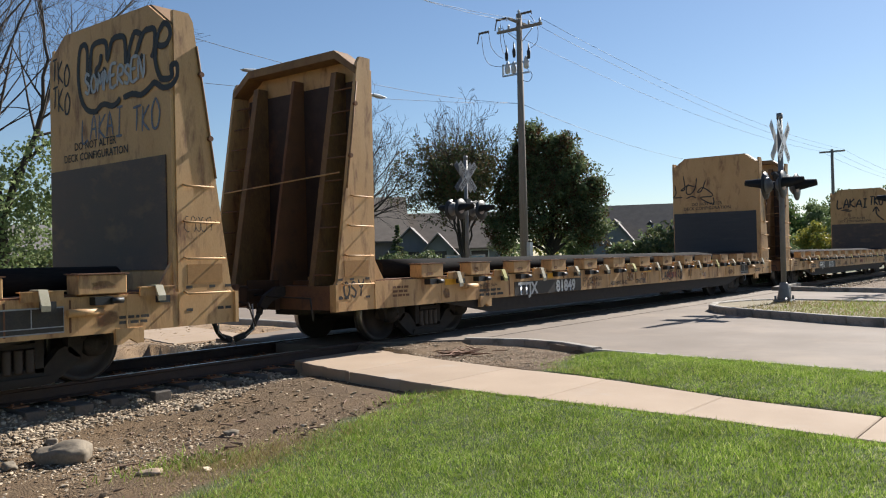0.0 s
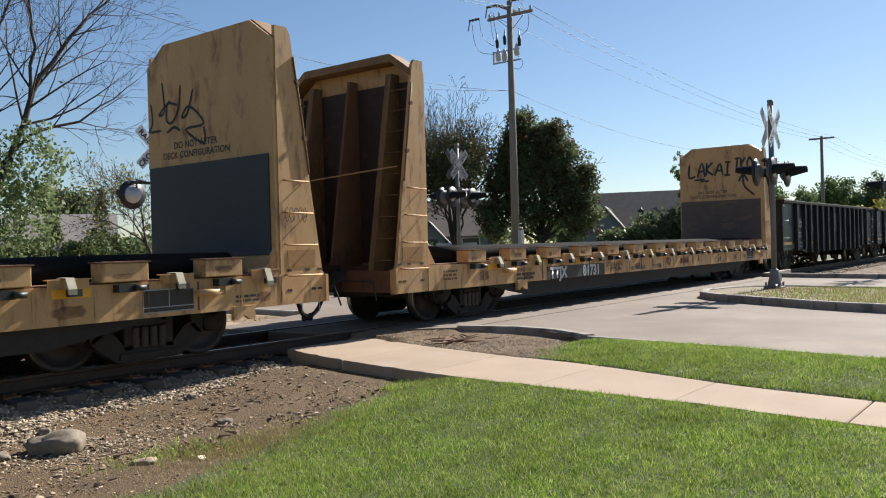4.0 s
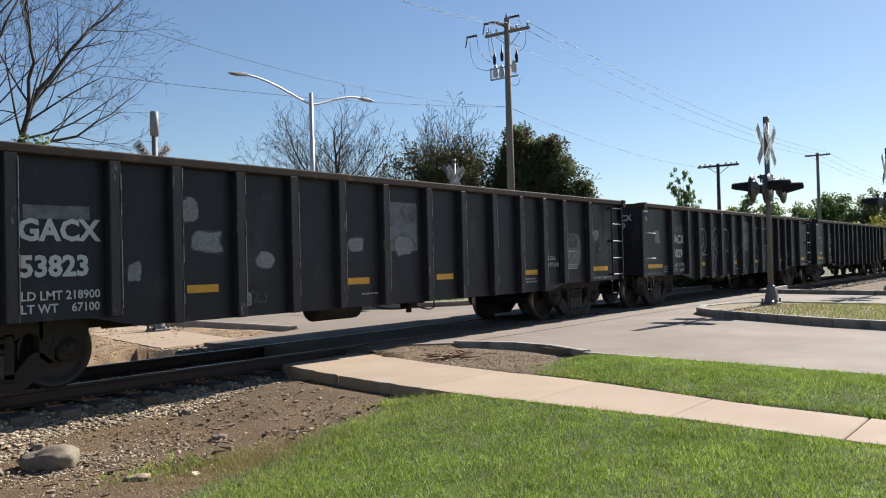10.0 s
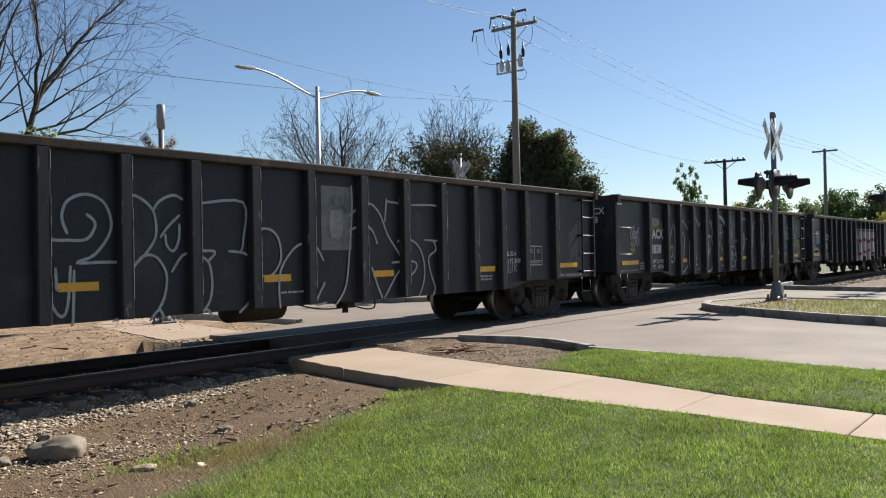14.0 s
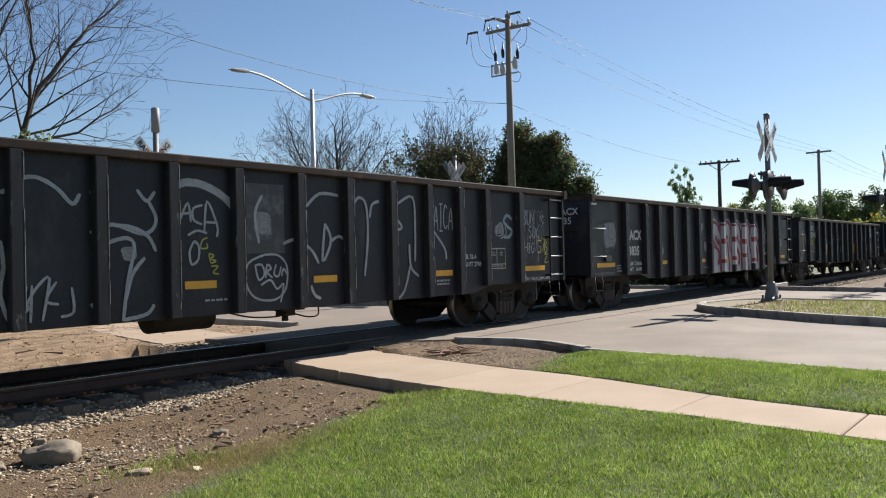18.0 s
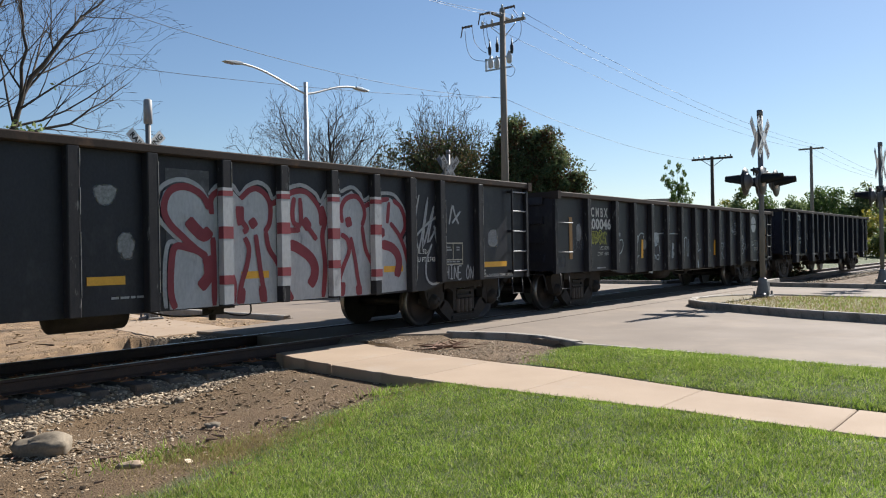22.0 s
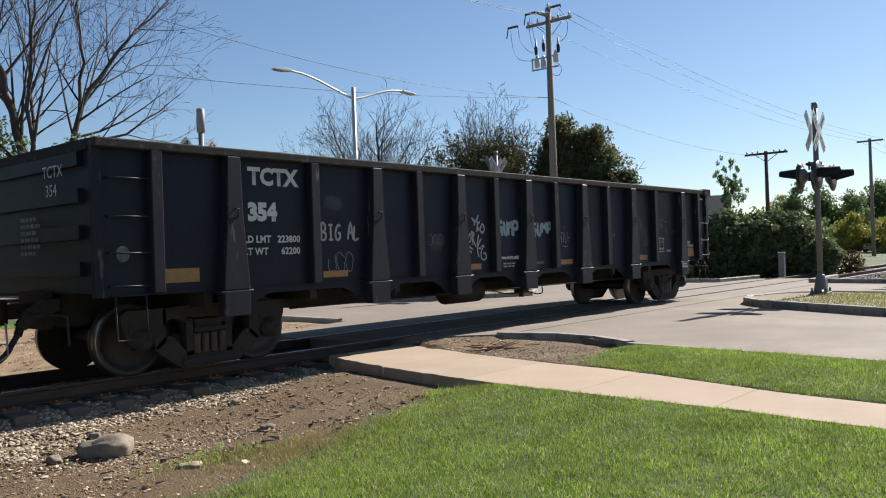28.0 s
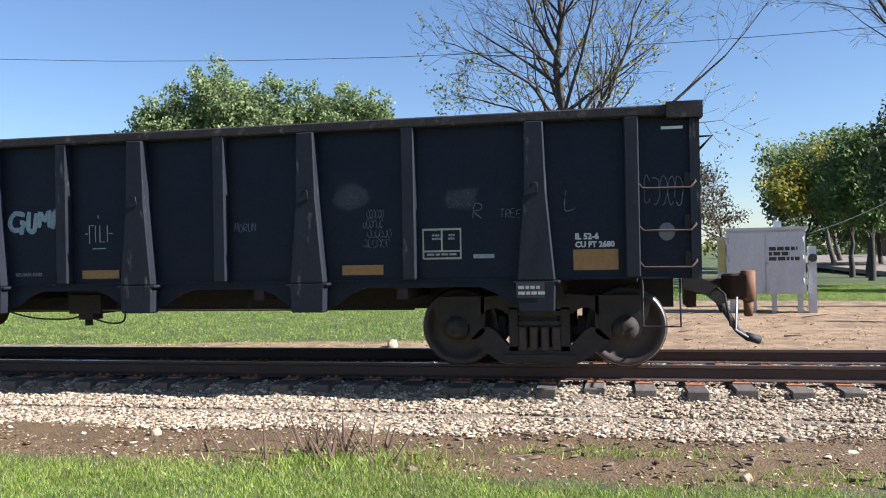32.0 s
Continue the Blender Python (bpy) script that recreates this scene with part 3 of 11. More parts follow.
kerb_line("kerb_near", [(11.25, -1.95), (11.5, -3.0), (11.35, -3.8), (10.9, -4.6)], -0.2, 0.015, 0.18, "broken concrete kerb end beside the crossing")
kerb_line("kerb_strip", [(10.85, -4.6), (10.55, -6.8), (10.2, -9), (9.7, -16)], -0.2, -0.004, 0.14, "low concrete kerb along the verge")
kerb_line("kerb_far_side", [(33.0, -1.4), (29.4, -1.6), (28.5, -5.3), (27.9, -20)], -0.2, 0.12, 0.18, "concrete kerb on the far side of the road")
kerb_line("kerb_across", [(12.3, 3.2), (12.45, 5), (12.65, 8), (13.3, 30)], -0.2, 0.03, 0.18, "concrete kerb beyond the track")
kerb_line("kerb_across_far", [(33, 1.5), (29.8, 1.8), (30.1, 6), (31.4, 36)], -0.2, 0.12, 0.18, "concrete kerb beside the hedge")


def flagged_walk(name, left, right, y0, y1, step, zfun, label):
    """A walk of cast concrete bays; left and right give x by y."""
    holder = tagged(new(name), label, "", "", "structure")
    rough = random.Random(7)
    y = y0
    while (y1 - y) * (1 if step > 0 else -1) > 0.01:
        ye = y + step
        bm = bmesh.new()
        g = 0.006 if step > 0 else -0.006
        ys_ = [y + g + (ye - g - y - g) * k / 11 for k in range(12)]
        chip = [rough.uniform(0, 0.022) + 0.03 * (rough.random() < 0.12) for _ in ys_]
        pts = [(right(b), b) for b in ys_] + [(left(b) + e, b) for b, e in zip(ys_[::-1], chip)]
        z = [zfun(b) for _, b in pts]
        top = [bm.verts.new((a, b, zz)) for (a, b), zz in zip(pts, z)]
        low = [bm.verts.new((a, b, zz - 0.2)) for (a, b), zz in zip(pts, z)]
        fs = [bm.faces.new(top), bm.faces.new(low)]
        for i in range(24):
            fs.append(bm.faces.new((top[i], top[(i + 1) % 24], low[(i + 1) % 24], low[i])))
        bmesh.ops.recalc_face_normals(bm, faces=fs)
        bmesh.ops.bevel(bm, geom=[e for e in bm.edges if e.calc_face_angle(0) > 1.2 and abs(e.verts[0].co.z - e.verts[1].co.z) < 0.1], offset=0.01, segments=1, affect="EDGES")
        part("slab", bm, CONCRETE, holder)
        y = ye
    return holder


flagged_walk("walk_near", lambda y: float(walk_left(y)), lambda y: float(walk_right(y)), -1.15, -22, -1.53, lambda y: -0.06 + 0.011 * y, "pale concrete sidewalk ending at the track")
flagged_walk("walk_far", lambda y: 8.6 + 0.28 * (y - 2.6), lambda y: 10.4 + 0.28 * (y - 2.6), 2.6, 22, 1.5, lambda y: -0.06 - 0.008 * (y - 2.6), "pale concrete sidewalk beyond the track")


# ---- track ----
def rail_profile():
    half = [(0.036, 0.0), (0.037, -0.03), (0.012, -0.045), (0.009, -0.14), (0.03, -0.155), (0.068, -0.165), (0.068, -0.175)]
    return half + [(-a, b) for a, b in half[::-1]]


for side in (-1, 1):
    bm = bmesh.new()
    prism(bm, [(side * 0.7525 + a, b) for a, b in rail_profile()], "x", -260, 400)
    ob = setting("rail_near" if side < 0 else "rail_far", bm, RAIL, "rusty steel rail with a polished running face", category="rail")
    bm = bmesh.new()
    box(bm, -260, 400, side * 0.7525 - 0.026, side * 0.7525 + 0.026, -0.004, 0.0015)
    part("running_face", bm, RAIL_TOP, ob, "polished running face")
# crossing surface between and beside the rails
for nm, a, b in (("crossing_deck_mid", -0.64, 0.64), ("crossing_deck_near", -2.1, -0.83), ("crossing_deck_far", 0.83, 2.3)):
    bm = bmesh.new()
    prism(bm, [(9.3, a), (32.5, a), (32.5, b), (9.3, b)] if b > 0 else [(10.1, b), (11.2, a), (32.5, a), (32.5, b)], "z", -0.22, -0.012)
    setting(nm, bm, ASPHALT, "worn asphalt filling the level crossing")

tie_bm = bmesh.new()
box(tie_bm, -0.115, 0.115, -1.3, 1.3, -0.38, -0.19)
bmesh.ops.bevel(tie_bm, geom=tie_bm.edges[:], offset=0.012, segments=1, affect="EDGES")
tie_me = mesh_of("tie", tie_bm, TIE)
plate_bm = bmesh.new()
for s in (-1, 1):
    box(plate_bm, -0.09, 0.09, s * 0.7525 - 0.19, s * 0.7525 + 0.19, -0.192, -0.174)
    for a in (-0.09, 0.09):
        for b in (-0.05, 0.05):
            box(plate_bm, b - 0.012, b + 0.012, s * 0.7525 + a - 0.015, s * 0.7525 + a + 0.015, -0.176, -0.15)
plate_me = mesh_of("tie_plate", plate_bm, PLATE)
ties = tagged(new("track_ties"), "creosoted wooden ties with rusty plates under the rails", "", "", "structure")
rnd = random.Random(4)  # ties lie a little unevenly
for i in range(-60, 120):
    x = 0.15 + i * 0.52
    if 9.0 < x < 32.6 or x > 60:
        continue
    tie = new("tie", tie_me)
    tie.parent = ties
    tie.matrix_basis = pose(x + rnd.uniform(-0.03, 0.03), rnd.uniform(-0.05, 0.05), rnd.uniform(-0.012, 0.004), 0, 0, rnd.uniform(-1.2, 1.2))
    if -16 < x < 12:
        pl = new("tie_plate", plate_me)
        pl.parent = tie


# ---- rolling stock ----
NAVY_CHORD = material("pitted_navy_chord", (0.022, 0.021, 0.024), (0.045, 0.04, 0.038), 0.8, scale=6, fine=60, bump=0.3, c=(0.11, 0.095, 0.085), cscale=9, cut=(0.56, 0.72), spec=0.12)
def wheelset(parent, x):
    bm = bmesh.new()
    for s in (-1, 1):
        lathe(bm, [(s * 0.68, 0.47), (s * 0.705, 0.47), (s * 0.72, 0.452), (s * 0.815, 0.447), (s * 0.822, 0.435), (s * 0.822, 0.385), (s * 0.775, 0.36), (s * 0.77, 0.2), (s * 0.80, 0.14), (s * 0.80, 0.09)], "y", (0, 0, 0), 32)
    rod(bm, (0, -0.98, 0), (0, 0.98, 0), 0.085, 0.085, 10)
    ob = part("wheelset", bm, WHEEL, parent)
    for s in (-1, 1):
        bm = bmesh.new()
        lathe(bm, [(s * 0.722, 0.4535), (s * 0.818, 0.4485), (s * 0.8235, 0.437)], "y", (0, 0, 0), 40)
        bmesh.ops.delete(bm, geom=[f for f in bm.faces if len(f.verts) > 4], context="FACES_ONLY")
        part("tread", bm, TREAD, ob, "bright worn tread")
    ob.matrix_basis = pose(x, 0, 0.44)
    return ob


def truck(car, x):
    """A three-piece truck: two cast side frames, bolster, springs, roller bearings and two wheelsets."""
    base = part("truck", truck_body(), TRUCK, car)
    base.matrix_basis = pose(x, 0, 0)
    for xx in (-0.42, 0.42):
        part("brake_beam", brake_beam(xx), TRUCK, base)
    for s in (-1, 1):
        part("side_frame", side_frame(s), TRUCK, base)
        y = s * 1.03
        for k in range(4):
            bm = bmesh.new()
            lathe(bm, [(0.2 + i * 0.0225, 0.062 if i % 2 else 0.05) for i in range(13)], "z", ((k - 1.5) * 0.125, y + 0.05 * s, 0), 10)
            part("spring", bm, WHEEL, base)
        for xx in (-0.95, 0.95):
            bm = bmesh.new()
            lathe(bm, [(y - 0.02 * s, 0.15), (y + 0.1 * s, 0.14), (y + 0.12 * s, 0.105), (y + 0.15 * s, 0.10), (y + 0.155 * s, 0.03)], "y", (xx, 0, 0.45), 16)
            for a in range(3):
                rod(bm, (xx + 0.06 * math.cos(a * 2.09), y + 0.15 * s, 0.45 + 0.06 * math.sin(a * 2.09)), (xx + 0.06 * math.cos(a * 2.09), y + 0.17 * s, 0.45 + 0.06 * math.sin(a * 2.09)), 0.018, n=6)
            part("bearing_cap", bm, TRUCK, base)
    for xx in (-0.95, 0.95):
        wheelset(base, xx)
    return base


def side_frame(s):
    """One cast side frame with its windows and spring seat."""
    bm = bmesh.new()
    y0, y1 = sorted((s * 0.96, s * 1.10))
    for d in (-1, 1):
        # pedestal end, half of the top member, column
        prism(bm, [(d * a, b) for a, b in ((1.21, 0.76), (1.20, 0.62), (1.09, 0.36), (0.98, 0.33), (0.97, 0.5), (0.80, 0.5), (0.78, 0.32), (0.72, 0.32), (0.62, 0.40), (0.62, 0.81), (1.13, 0.81))], "y", y0, y1)
        prism(bm, [(d * a, b) for a, b in ((0.66, 0.58), (0.6, 0.65), (0.52, 0.68), (0.44, 0.66), (0.34, 0.6), (0.32, 0.66), (0.0, 0.66), (0.0, 0.83), (0.3, 0.83), (0.66, 0.8))], "y", y0, y1)
        box(bm, *sorted((d * 0.24, d * 0.34)), y0, y1, 0.19, 0.68)
    prism(bm, [(-0.78, 0.32), (-0.66, 0.44), (-0.58, 0.46), (-0.50, 0.42), (-0.34, 0.24), (0.34, 0.24), (0.50, 0.42), (0.58, 0.46), (0.66, 0.44), (0.78, 0.32), (0.7, 0.24), (0.46, 0.07), (0.39, 0.05), (-0.39, 0.05), (-0.46, 0.07), (-0.7, 0.24)], "y", y0, y1)
    prism(bm, [(-0.42, 0.085), (0.42, 0.085), (0.40, 0.15), (-0.40, 0.15)], "y", y0 - 0.03, y1 + 0.03)
    for xx in (-0.95, 0.95):
        box(bm, xx - 0.17, xx + 0.17, y0 - 0.01, y1 + 0.012, 0.52, 0.62)
    box(bm, -0.23, 0.23, s * 1.1 - 0.02, s * 1.1 + 0.02, 0.48, 0.53)
    box(bm, -0.23, 0.23, s * 1.1 - 0.02, s * 1.1 + 0.02, 0.585, 0.64)
    box(bm, -0.3, 0.3, *sorted((s * 0.9, s * 0.94)), 0.16, 0.46)
    return bm


def truck_body():
    bm = bmesh.new()
    box(bm, -0.2, 0.2, -1.08, 1.08, 0.45, 0.64)
    rod(bm, (0, 0, 0.6), (0, 0, 0.85), 0.2, n=12)
    return bm


def brake_beam(xx):
    bm = bmesh.new()
    box(bm, xx - 0.05, xx + 0.05, -0.8, 0.8, 0.36, 0.44)
    for s in (-1, 1):
        box(bm, xx * 1.09 - 0.04, xx * 1.09 + 0.04, s * 0.77 - 0.05, s * 0.77 + 0.05, 0.3, 0.56)
    return bm


def coupler(car, x, d):
    """Knuckle coupler, air hose and cut lever at the end x; d is the way out."""
    def bx(bm, a, b, *r):
        box(bm, *sorted((x + d * a, x + d * b)), *r)
    bm = bmesh.new()
    bx(bm, 0, 0.44, -0.08, 0.08, 0.76, 0.94)
    prism(bm, [(x + d * a, b) for a, b in ((0.36, -0.1), (0.46, -0.2), (0.66, -0.22), (0.7, -0.1), (0.6, 0.02), (0.7, 0.12), (0.62, 0.17), (0.4, 0.12))], "z", 0.7, 1.0)
    bx(bm, -0.05, 0.05, -0.34, 0.34, 0.62, 1.08)
    part("coupler", bm, TRUCK_RUST, car, "dark rusty coupler head and shank", bevel=0.02)
    bm = bmesh.new()
    lathe(bm, [(0.68, 0.05), (0.69, 0.085), (1.03, 0.085), (1.04, 0.05)], "z", (x + d * 0.66, -0.14, 0), 12)
    rod(bm, (x + d * 0.66, -0.14, 0.5), (x + d * 0.66, -0.14, 0.7), 0.05, 0.06, 8)
    part("knuckle", bm, RUST, car, "rusty knuckle")
    bm = bmesh.new()
    prism(bm, [(x + d * a, b) for a, b in ((-0.1, 0.98), (0.08, 0.98), (0.3, 0.86), (0.4, 0.7), (0.3, 0.64), (0.16, 0.76), (-0.1, 0.84))], "y", -0.42, -0.34)
    pipe(bm, [(x + d * 0.3, -0.3, 0.72), (x + d * 0.36, -0.34, 0.58)], 0.05, 8)
    part("hose_bracket", bm, TRUCK, car)
    bm = bmesh.new()
    pipe(bm, curve_pts([(x + d * 0.34, -0.34, 0.62), (x + d * 0.42, -0.34, 0.5), (x + d * 0.5, -0.32, 0.36), (x + d * 0.62, -0.28, 0.26)], 4), 0.036, 8)
    rod(bm, (x + d * 0.6, -0.29, 0.28), (x + d * 0.76, -0.26, 0.23), 0.05, n=8)
    part("air_hose", bm, HOSE, car, "black rubber air hose")
    bm = bmesh.new()
    pipe(bm, [(x + d * 0.5, -0.36, 0.74), (x + d * 0.48, -0.36, 0.36), (x + d * 0.62, -0.33, 0.27)], 0.012, 6)
    part("hose_chain", bm, GALV, car)
    bm = bmesh.new()
    pipe(bm, [(x + d * 0.25, -0.1, 0.86), (x + d * 0.28, -0.5, 0.84), (x + d * 0.24, -1.35, 0.82), (x + d * 0.28, -1.45, 0.5)], 0.014, 6)
    part("cut_lever", bm, TRUCK, car)


def grab_irons(car, x0, x1, y, zs, out, mat_):
    for z in zs:
        bm = bmesh.new()
        pipe(bm, [(x0, y, z), (x0, y - out, z), (x1, y - out, z), (x1, y, z)], 0.011, 6)
        part("grab_iron", bm, mat_, car)


def on_side(x, z, y=-1.476):
    """The plane of a car's near side: letters run along x and stand up in z."""
    return Matrix.Translation((x, y, z)) @ Matrix.Rotation(radians(90), 4, "X")


def on_end(y, z, x):
    """The plane of a car's end that faces -x: letters run towards -y."""
    return Matrix.Translation((x, y, z)) @ Matrix.Rotation(radians(-90), 4, "Z") @ Matrix.Rotation(radians(90), 4, "X")


def reflector(car, x0, x1, z0, z1, mat_=None, y=-1.476):
    bm = bmesh.new()
    box(bm, x0, x1, y - 0.003, y + 0.003, z0, z1)
    part("reflector", bm, mat_ or REFLECTOR, car)


def gondola(label, paint, length=16.2, top=2.70, low=0.82, deep=0.70, posts=(), taper=False, group="gondola cars of the train", post_mat=None):
    car = thing("gondola_car", label, "train car", group)
    w = 1.465
    # random lengths for the pale strips on the post edges
    worn = random.Random(int(length * 100) + len(posts))
    for y in (-w, w - 0.03):
        # the bottom edge hangs lower between the trucks
        bm = bmesh.new()
        if taper:
            box(bm, 0.05, length - 0.05, y, y + 0.03, low, top - 0.02)
        else:
            prism(bm, [(0.05, low), (2.75, low), (3.35, deep), (length - 3.35, deep), (length - 2.75, low), (length - 0.05, low), (length - 0.05, top - 0.02), (0.05, top - 0.02)], "y", y, y + 0.03)
        part("side_sheet", bm, paint, car)
    for x in (0.05, length - 0.11):
        bm = bmesh.new()
        ribs = []
        box(bm, x, x + 0.06, -w + 0.03, w - 0.03, low + 0.05, top - 0.03)
        for k in range(4):
            z = low + 0.25 + k * 0.42
            xx = x - 0.07 if x < 1 else x + 0.06
            rib = bmesh.new()
            box(rib, xx - 0.002 if x < 1 else xx + 0.002, xx + 0.07, -w + 0.25, w - 0.25, z, z + 0.16)
            ribs.append(rib)
        wall = part("end_wall", bm, paint, car)
        for rib in ribs:
            part("end_rib", rib, paint, wall)
    bm = bmesh.new()
    box(bm, 0.1, length - 0.1, -w + 0.05, w - 0.05, 1.05, 1.12)
    box(bm, 0.2, length - 0.2, -0.25, 0.25, 0.62, 1.05)
    part("floor", bm, TRUCK, car)
    for k in range(9):
        bm = bmesh.new()
        x = 1.5 + k * (length - 3) / 8
        box(bm, x - 0.06, x + 0.06, -w + 0.04, w - 0.04, 0.8, 1.045)
        part("cross_bearer", bm, TRUCK, car)
    bm = bmesh.new()
    for s in (-1, 1):
        ys_ = sorted((s * (w - 0.06), s * (w + 0.13)))
        prism(bm, [(ys_[0], top - 0.11), (ys_[1], top - 0.11), (ys_[1], top), (ys_[0], top)], "x", 0.0, length)
    for x in (0, length - 0.14):
        box(bm, x, x + 0.14, -w + 0.06, w - 0.06, top - 0.12, top - 0.002)
    chord = part("top_chord", bm, CHORD if not taper else NAVY_CHORD, car, bevel=0.015)
    if not taper:
        for x in (-0.015, length - 0.115):
            for s in (-1, 1):
                bm = bmesh.new()
                y_ = sorted((s * (w - 0.08), s * (w + 0.145)))
                box(bm, x, x + 0.13, y_[0], y_[1], top - 0.16, top + 0.012)
                part("corner_cap", bm, CHORD, chord, bevel=0.03)
    for x in posts:
        for s in (-1, 1):
            bm = bmesh.new()
            wide = 0.075
            wd, big = x if isinstance(x, tuple) else (x, False)
            a, b = s * (w + 0.0), s * (w + 0.13)
            if taper and big:
                y_ = sorted((a, s * (w + 0.17)))
                prism(bm, [(wd - 0.10, top - 0.11), (wd + 0.10, top - 0.11), (wd + 0.12, 1.95), (wd + 0.2, 1.0), (wd - 0.2, 1.0), (wd - 0.12, 1.95)], "y", *y_)
                prism(bm, [(wd - 0.25, 1.0), (wd + 0.25, 1.0), (wd + 0.25, 0.965), (wd + 0.2, 0.96), (wd + 0.19, deep - 0.03), (wd - 0.19, deep - 0.03), (wd - 0.2, 0.96), (wd - 0.25, 0.965)], "y", y_[0], y_[1] + 0.015 * max(s, 0))
            else:
                y_ = sorted((a, b))
                zl = low + (0.022 if taper else 0.0)
                if not taper and 3.2 < wd < length - 3.2:
                    zl = deep
                prism(bm, [(wd - wide, top - 0.1), (wd + wide, top - 0.1), (wd + wide, zl), (wd - wide, zl)], "y", *y_)
            post = part("side_post", bm, post_mat or POST_WORN, car, bevel=0.012)
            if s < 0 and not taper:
                # pale broken strips paint in the sunlit line along the rubbed front edge
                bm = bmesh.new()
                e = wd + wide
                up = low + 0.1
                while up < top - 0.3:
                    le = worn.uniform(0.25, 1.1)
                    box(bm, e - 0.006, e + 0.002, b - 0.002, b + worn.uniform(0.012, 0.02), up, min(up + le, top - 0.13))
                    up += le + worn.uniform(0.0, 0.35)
                part("edge_wear", bm, EDGE_SUNLIT, post, "pale strip painted for the sunlit rubbed edge")
    for x in (0.0, length - 0.1):
        for s in (-1, 1):
            bm = bmesh.new()
            y_ = sorted((s * (w - 0.02), s * (w + 0.06)))
            box(bm, x, x + 0.1, y_[0], y_[1], low, top - 0.1)
            part("corner_post", bm, post_mat or POST_WORN, car)
    truck(car, 1.72)
    truck(car, length - 1.72)
    coupler(car, 0.0, -1)
    coupler(car, length, 1)
    # brake gear below the floor
    bm = bmesh.new()
    lathe(bm, [(6.8, 0.05), (6.82, 0.22), (7.75, 0.22), (7.78, 0.05)], "x", (0, -0.75, 0.68), 16)
    part("air_reservoir", bm, TRUCK, car)
    bm = bmesh.new()
    pipe(bm, [(3.2, -0.9, 0.66), (length - 3.2, -0.9, 0.66)], 0.018)
    for x in (5.4, 11.4, 12.6):
        pipe(bm, [(x, -0.9, 0.9), (x, -0.9, 0.64)], 0.02)
    part("brake_rigging", bm, TRUCK, car)
    bm = bmesh.new()
    box(bm, 8.95, 9.4, -0.95, -0.6, 0.62, 0.86)
    box(bm, 9.05, 9.25, -0.9, -0.68, 0.54, 0.62)
    rod(bm, (9.13, -0.8, 0.46), (9.13, -0.8, 0.54), 0.05, n=8)
    part("control_valve", bm, TRUCK, car, bevel=0.02)
    bm = bmesh.new()
    pipe(bm, curve_pts([(8.0, -0.9, 0.66), (8.4, -0.92, 0.57), (8.9, -0.92, 0.55), (9.1, -0.9, 0.6)], 4), 0.012)
    pipe(bm, curve_pts([(9.25, -0.9, 0.56), (9.5, -0.92, 0.5), (9.7, -0.92, 0.52), (9.72, -0.9, 0.68)], 4), 0.012)
    part("valve_pipe", bm, TRUCK, car)
    # far end ladder and foot stirrups
    lx = length - 0.68
    rungs = []
    if taper:
        for z in (1.12, 1.5, 1.94):
            bm = bmesh.new()
            pipe(bm, [(lx + 0.05, -w, z + 0.1), (lx + 0.05, -w - 0.08, z + 0.06), (lx + 0.1, -w - 0.1, z), (length - 0.1, -w - 0.1, z), (length - 0.05, -w - 0.08, z + 0.06), (length - 0.05, -w, z + 0.1)], 0.013)
            part("grab_iron", bm, RUST_DARK, car)
            bm = bmesh.new()
            box(bm, length - 0.16, length - 0.02, -w - 0.05, -w - 0.002, z + 0.02, z + 0.16)
            part("grab_bracket", bm, TRUCK, car)
        # white bar painted in place of bright sky seen through a slot
        bm = bmesh.new()
        box(bm, length - 0.38, length - 0.16, -w - 0.006, -w - 0.002, 2.56, 2.59)
        part("light_slot", bm, SIGN_WHITE, car)
    bm = bmesh.new()
    for z in (() if taper else (0.95, 1.34, 1.74, 2.14, 2.52)):
        rung = bmesh.new()
        pipe(rung, [(lx, -w - 0.1, z + 0.015), (lx + 0.03, -w - 0.1, z), (length - 0.2, -w - 0.1, z), (length - 0.17, -w - 0.1, z + 0.015)], 0.014)
        rungs.append(rung)
    if taper:
        pipe(bm, [(lx + 0.02, -w, 0.98), (lx + 0.02, -w - 0.05, 0.97), (lx + 0.02, -w - 0.05, 1.02)], 0.012)
    if not taper:
        for x in (lx - 0.01, length - 0.17):
            box(bm, x - 0.012, x + 0.012, -w - 0.125, -w - 0.09, 0.9, 2.58)
            for z in (0.95, 1.74, 2.52):
                box(bm, x - 0.012, x + 0.012, -w - 0.09, -w, z - 0.025, z + 0.025)
    ladder = part("ladder" if not taper else "bracket", bm, POST_WORN, car)
    for rung in rungs:
        part("rung", rung, DULL_WHITE, ladder, "rubbed steel rung")
    grab_irons(car, 0.18, 0.72, -w, (1.3, 1.95) if not taper else (1.12, 1.5, 1.92, 2.36), 0.09, DULL_WHITE if not taper else POST_WORN)
    for x in (0.25, length - 0.6):
        bm = bmesh.new()
        pipe(bm, [(x, -w - 0.02, low), (x, -w - 0.04, 0.5), (x + 0.38, -w - 0.04, 0.5), (x + 0.38, -w - 0.02, low)], 0.013)
        part("foot_stirrup", bm, POST_WORN, car)
    return car


